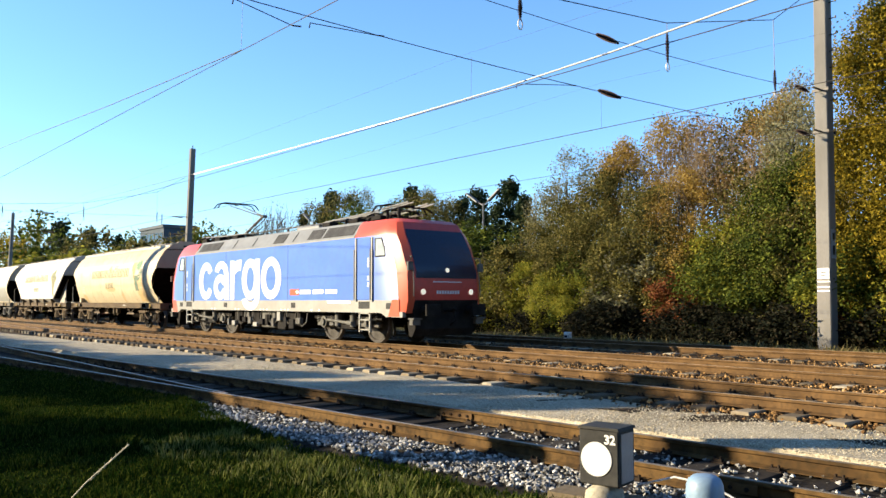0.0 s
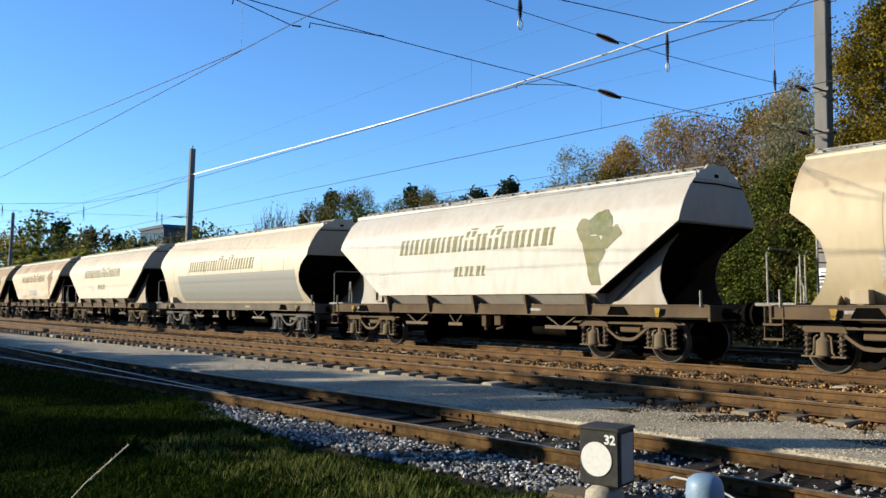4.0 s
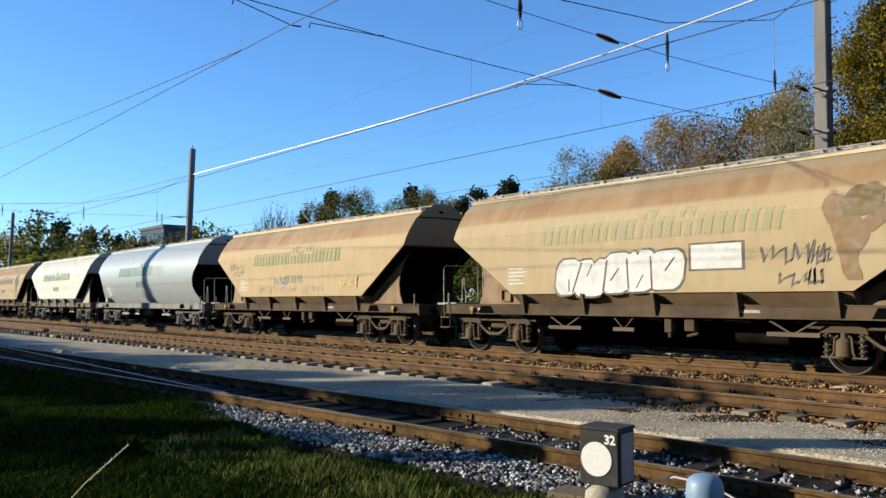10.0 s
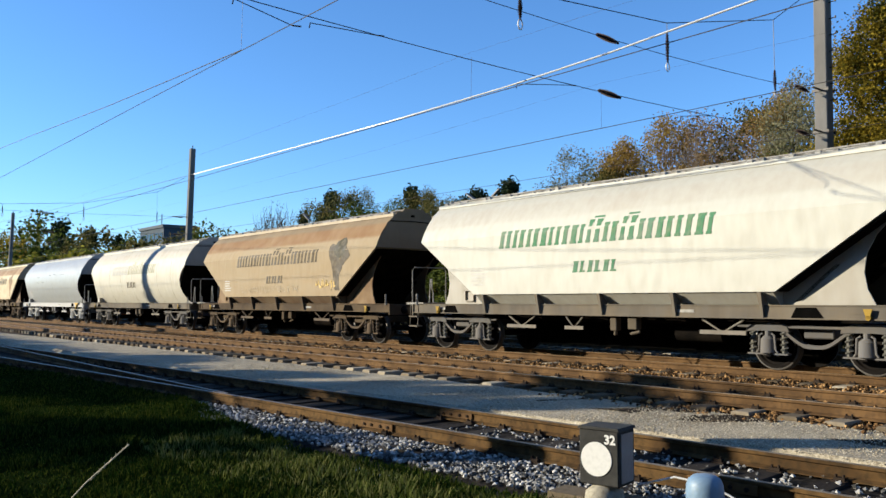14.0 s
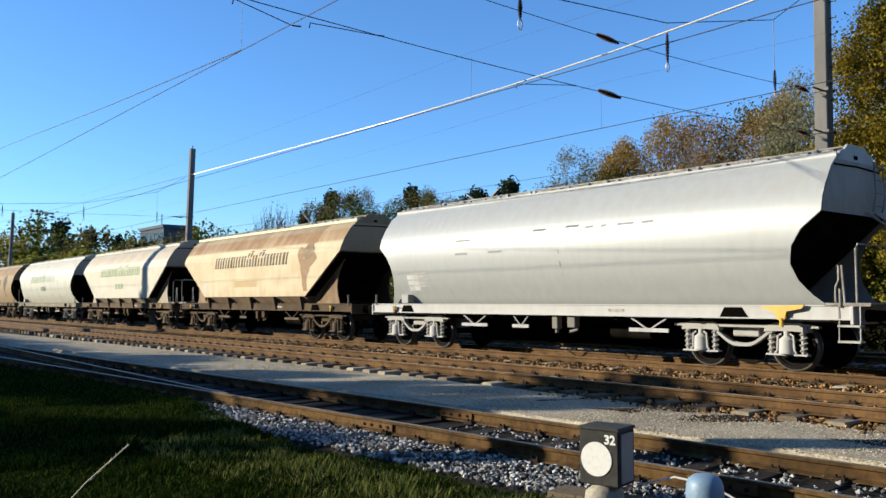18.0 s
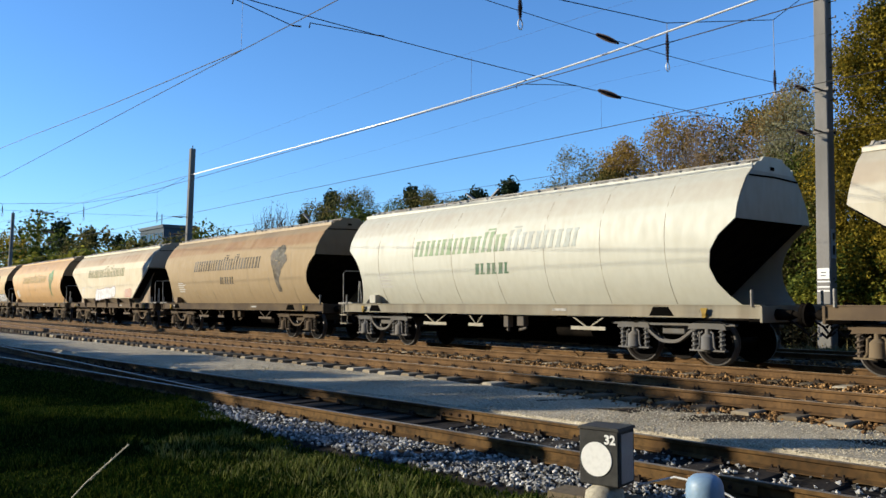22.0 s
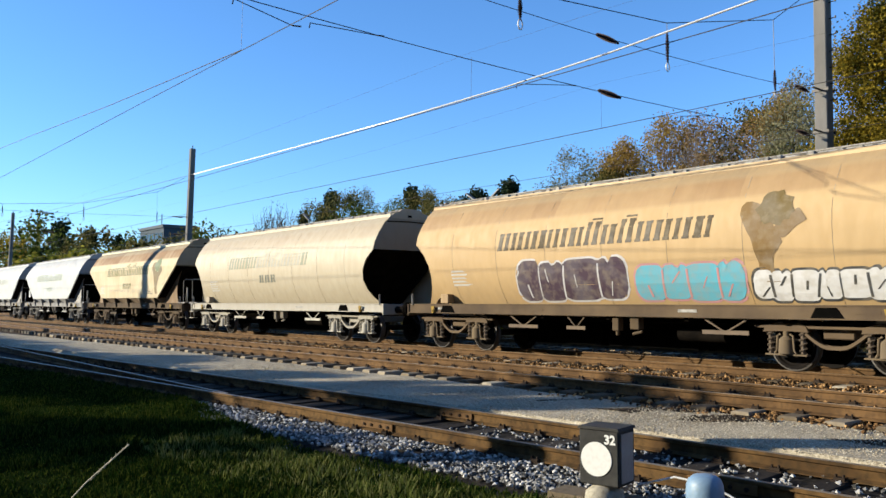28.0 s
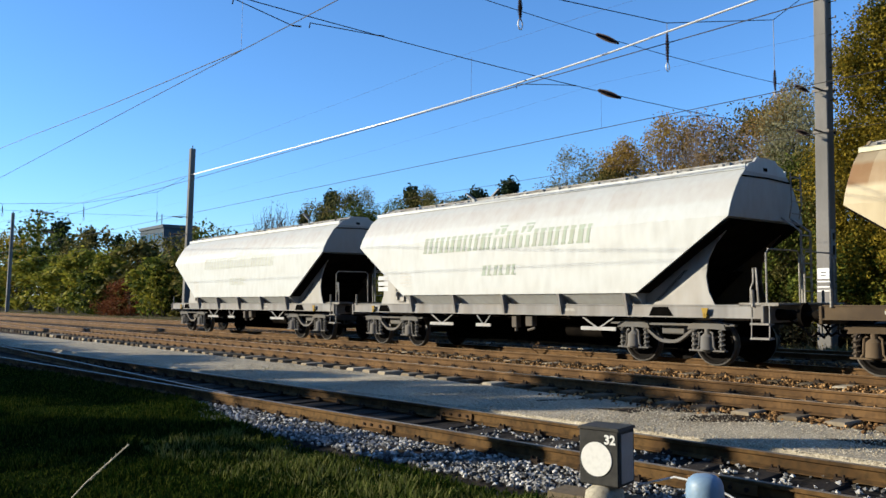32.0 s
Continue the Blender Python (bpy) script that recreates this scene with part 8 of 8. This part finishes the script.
pantograph((-4.7, 4.05), (-2.85, 4.78), (-5.3, 5.52), "pantograph")
pantograph((5.6, 4.05), (3.6, 4.16), (6.6, 4.36), "pantograph")
for e in (1, -1):
    for y in (-0.62, -0.36, 0.36, 0.62):
        bm = bmesh.new()
        pipe(bm, [(e * 3.0, y, 4.06), (e * 5.2, y, 4.14 if e > 0 else 4.08), (e * 7.7, y * 0.8, 4.36 if e > 0 else 4.16)], 0.026, 6)
        part("pantograph_rest", bm, M_SKIRT, loco, "pale lowered pantograph arm")
    for x in (3.5, 4.3, 5.1, 5.9, 6.7, 7.3):
        bm = bmesh.new()
        z = 4.02 + (0.16 if e > 0 else 0.06) * max(0.0, x - 5.0) / 2.3
        pipe(bm, [(e * x, -0.78, z - 0.05), (e * x, -0.5, z + 0.06), (e * x, 0.5, z + 0.06), (e * x, 0.78, z - 0.05)], 0.03, 6)
        rod(bm, (e * (x + 0.2), -0.7, 3.84), (e * (x + 0.2), -0.7, z + 0.02), 0.05, 8)
        part("pantograph_crossbar", bm, M_GEAR, loco, "dark cross bar of the lowered pantograph")
    for x in (3.3, 5.0, 6.3):
        bm = bmesh.new()
        box(bm, *sorted((e * x, e * (x + 0.5))), -0.9, -0.55, 3.86, 4.0)
        part("roof_box", bm, M_GEAR, loco, bevel=0.02)
# hoses, valves and small boxes between the bogies
rg = random.Random(31)
for k in range(13):
    bm = bmesh.new()
    x, w, z0 = -2.95 + k * 0.46, rg.uniform(0.07, 0.17), rg.uniform(0.34, 0.62)
    box(bm, x - w, x + w, -1.42, -1.28, z0, min(0.93, z0 + rg.uniform(0.16, 0.4)))
    part("equipment_box", bm, (M_GEARGREY, M_SKIRT, M_GEAR, M_GEAR)[k % 4], loco, bevel=0.015)
for x in (-2.2, -0.9, 0.4, 1.7, 2.5):
    bm = bmesh.new()
    pipe(bm, [(x, -1.36, 0.95), (x + 0.05, -1.38, 0.6), (x + 0.3, -1.36, 0.45), (x + 0.55, -1.34, 0.6), (x + 0.6, -1.32, 0.95)], 0.022, 5)
    part("hose", bm, M_GEARGREY, loco)
VEHICLES.insert(0, (loco, LQ, LW))


# ---- point indicator beside the siding ----
M_BOX = two_tone("dark_grey_lamp_paint", (0.0315, 0.0308, 0.0287), (0.0434, 0.042, 0.0385), 3.0, 0.6, c=(0.021, 0.021, 0.021), c_scale=20, bump=0.1)
M_BOXSIDE = plain("grey_lamp_glass", (0.21, 0.217, 0.224), 0.35, amt=0.2)
M_DISC = plain("milk_glass_disc", (0.595, 0.588, 0.56), 0.35, amt=0.02)
M_CAST = two_tone("pale_cast_foot", (0.336, 0.308, 0.231), (0.266, 0.238, 0.182), 5.0, 0.8, c=(0.14, 0.119, 0.084), bump=0.2)
lamp = thing("point_indicator", "dark grey box lantern with a white disc beside the siding", "point indicator", "", (-4.62, 5.62, -0.33))
lamp.rotation_euler.z = radians(12)
bm = bmesh.new()
box(bm, -0.185, 0.185, -0.15, 0.15, 0.11, 0.575)
body_l = part("lantern_box", bm, M_BOX, lamp, bevel=0.012)
bm = bmesh.new()
slab(bm, [(-0.195, 0.575), (0.195, 0.575), (0.18, 0.598), (-0.18, 0.598)], -0.16, 0.16)
part("lid", bm, M_BOX, body_l)
bm = bmesh.new()
rod(bm, (-0.02, -0.15, 0.33), (-0.02, -0.158, 0.33), 0.143, 40)
part("disc", bm, M_DISC, body_l, "round white milk glass disc")
bm = bmesh.new()
box(bm, 0.186, 0.192, -0.11, 0.11, 0.14, 0.545)
part("side_pane", bm, M_BOXSIDE, body_l, "grey side pane")
cu = bpy.data.curves.new("signal_number", "FONT")
cu.body, cu.size, cu.offset = "32", 0.105, 0.004
tmp = new("signal_number", cu)
me = bpy.data.meshes.new_from_object(tmp)
bpy.data.objects.remove(tmp)
for v in me.vertices:
    v.co = (0.055 + v.co.x, -0.1565, 0.465 + v.co.y)
me.materials.append(M_DISC)
part("signal_number", me, None, body_l, "white painted number")
bm = bmesh.new()
rod(bm, (0, 0, -0.1), (0, 0, 0.14), 0.045, 12)
part("post", bm, M_BOX, lamp)
bm = bmesh.new()
loft(bm, [[(0.16 * math.cos(a) * k, 0.2 * math.sin(a) * k - 0.05, z) for a in [i * math.pi / 8 for i in range(16)]] for k, z in ((1.0, 0.0), (0.95, 0.05), (0.6, 0.1), (0.35, 0.12))], closed=True)
part("foot", bm, M_CAST, lamp, "pale cast foot", smooth=50)
bm = bmesh.new()
box(bm, -0.5, 0.5, -0.16, 0.16, -0.16, 0.0)
part("base_timber", bm, M_SLEEPER, lamp)

# blue-grey round hood of the point machine
hood = thing("point_machine", "point machine with a blue-grey domed hood beside the rail", "point machine", "", (-3.54, 5.42, -0.34))
bm = bmesh.new()
loft(bm, [[(r * math.cos(i * math.pi / 12), r * math.sin(i * math.pi / 12), z) for i in range(24)] for r, z in ((0.138, 0.0), (0.138, 0.26), (0.133, 0.315), (0.118, 0.355), (0.085, 0.382), (0.03, 0.39))], closed=True)
part("hood", bm, plain("blue_grey_hood_paint", (0.154, 0.231, 0.322), 0.5, 0.0, amt=0.15), hood, smooth=50)
bm = bmesh.new()
box(bm, -0.3, 0.45, -0.2, 0.2, -0.16, 0.06)
part("base_box", bm, M_BOX, hood, bevel=0.02)
bm = bmesh.new()
rod(bm, (0.1, -0.1, 0.1), (0.34, -0.16, 0.05), 0.06, 10)
part("drive_arm", bm, M_GEAR, hood)

# rail joints with fishplates, and bolts
for f, x in ((a_near, -8.9), (a_far, -9.0), (a_near, -4.1)):
    j = thing("fishplate", "bolted rusty fishplate at a rail joint", "rail joint", "rail joints of the siding", (x, f(x), ZA - 0.16))
    j.rotation_euler.z = 0.06
    bm = bmesh.new()
    for s in (-1, 1):
        slab(bm, [(-0.33, 0.035), (0.33, 0.035), (0.33, 0.12), (-0.33, 0.12)], *sorted((s * 0.02, s * 0.042)))
    part("plate", bm, M_RAILSIDE, j)
    for k in (-0.24, -0.09, 0.09, 0.24):
        bm = bmesh.new()
        rod(bm, (k, -0.06, 0.078), (k, 0.06, 0.078), 0.02, 6)
        part("bolt", bm, M_CLIP, j)

# thin cable loop by the rail, dry stem in the grass
bm = bmesh.new()
pipe(bm, [(-4.4, 5.75, -0.22), (-4.1, 5.85, -0.12), (-3.8, 5.9, -0.14), (-3.55, 5.95, -0.25)], 0.008, 5)
solid("cable", bm, M_WHITE, "thin pale cable looping beside the rail", "cable")
M_STRAW = plain("dry_straw", (0.434, 0.385, 0.294), 0.8, amt=0.1)
stem = thing("dry_grass_stem", "long pale dry grass stem leaning in the verge", "plant", "", (-7.36, 2.03, -0.31))
bm = bmesh.new()
pipe(bm, [(0, 0, 0), (0.08, 0.10, 0.14), (0.18, 0.22, 0.28), (0.30, 0.37, 0.45)], 0.006, 5)
part("stalk", bm, M_STRAW, stem)
bm = bmesh.new()
for i in range(18):
    u = 0.35 + 0.62 * i / 17
    p = Vector((0.30 * u, 0.37 * u, 0.45 * u))
    rod(bm, p, p + Vector((0.02 * math.cos(i * 2.4) + 0.02, 0.02 * math.sin(i * 2.4), 0.035)), 0.005, 4, 0.001)
part("ear", bm, M_STRAW, stem)

# white kilometre stone behind the rear track
km = thing("marker_stone", "small weathered white marker stone by the rear track", "marker stone", "", (-22.1, 24.6, -0.36))
bm = bmesh.new()
box(bm, -0.14, 0.14, -0.11, 0.11, 0, 0.42)
part("stone", bm, M_WHITE, km, bevel=0.03)
bm = bmesh.new()
box(bm, -0.08, 0.08, -0.113, -0.111, 0.2, 0.3)
part("mark", bm, M_DARK, km)

# street lamps among the trees
def street_lamp(x, y, h, turn, arms):
    t = thing("street_lamp", "grey street lamp with slanting arms among the trees", "street lamp", "street lamps", (x, y, -0.4))
    t.rotation_euler.z = radians(turn)
    bm = bmesh.new()
    rod(bm, (0, 0, 0), (0, 0, h), 0.09, 8, 0.055)
    part("pole", bm, M_LAMPGREY, t)
    for s in arms:
        bm = bmesh.new()
        rod(bm, (0, 0, h - 0.15), (s * 0.5, 0, h + 0.12), 0.035, 6)
        part("arm", bm, M_LAMPGREY, t)
        bm = bmesh.new()
        m = pose(s * 1.0, 0, h + 0.42, 0, -32 * s, 0)
        box(bm, -0.6, 0.6, -0.13, 0.13, -0.05, 0.06, m)
        part("lamp_head", bm, M_LAMPGREY, t, bevel=0.02)


M_LAMPGREY = plain("grey_lamp_metal", (0.077, 0.0805, 0.084), 0.5, 0.4)
street_lamp(-36.8, 33.5, 7.6, 180, (1, -1))
street_lamp(-56.9, 33.5, 8.0, 180, (1,))

# far flat-roofed building behind the trees
bld = thing("office_building", "flat-roofed blue-grey building far behind the trees", "building", "", (-254.0, 97.0, -0.5))
bld.rotation_euler.z = radians(0)
bm = bmesh.new()
box(bm, -10, 10, -5, 5, 0, 23.9)
part("wall", bm, two_tone("blue_grey_facade", (0.045, 0.06, 0.075), (0.055, 0.07, 0.085), 0.2, 0.7, bump=0.0), bld)
bm = bmesh.new()
box(bm, -10.4, 10.4, -5.4, 5.4, 23.9, 24.8)
part("roof", bm, plain("dark_roof_edge", (0.084, 0.098, 0.112), 0.7), bld)
for k in range(6):
    bm = bmesh.new()
    box(bm, -9.3 + k * 3.2, -7.0 + k * 3.2, -5.08, -4.95, 20.2, 22.4)
    part("window", bm, M_SCREEN, bld)
bm = bmesh.new()
rod(bm, (-5, 0, 24.7), (-5, 0, 29.5), 0.15, 6)
part("roof_aerial", bm, M_LAMPGREY, bld)


# ---- the train rolls from left to right, slowing a little ----
SPEED_AT = ((0.0, 11.226), (4.0, 11.065), (9.0, 10.973), (14.0, 10.970), (19.0, 10.931), (24.0, 10.844), (28.0, 10.716), (32.0, 10.483))


def rolled(t):
    """Metres that the train has run t seconds after the start."""
    s = 0.0
    for (t0, v0), (t1, v1) in zip(SPEED_AT, SPEED_AT[1:]):
        d = min(max(t - t0, 0.0), t1 - t0)
        s += v0 * d + (v1 - v0) * d * d / (2 * (t1 - t0))
    return s


def spin_rows(lx, z, q, radius):
    """Rows of a wheelset: it turns while its vehicle is in sight, one row a picture of the film."""
    rows, first, last = [], None, None
    for k in range(0, 32 * FPS + 1):
        t = k / FPS
        x = q + lx + rolled(t)
        if -75.0 < x < 2.0:
            first = k if first is None else first
            last = k
            rows.append((t, pose(lx, 0, z, 0, math.degrees(rolled(t) / radius) % 360.0, 0)))
    if not rows:
        return [(0.0, pose(lx, 0, z)), (32.0, pose(lx, 0, z))]
    if first > 0:
        rows.insert(0, (0.0, rows[0][1]))
    if last < 32 * FPS:
        rows.append((32.0, rows[-1][1]))
    return rows


def motions():
    for veh, q, wheels in VEHICLES:
        walk(veh, [(t, pose(q + rolled(t), YC, 0)) for t in [2.0 * k for k in range(17)]])
        for ws, lx, radius in wheels:
            walk(ws, spin_rows(lx, radius, q, radius))


motions()
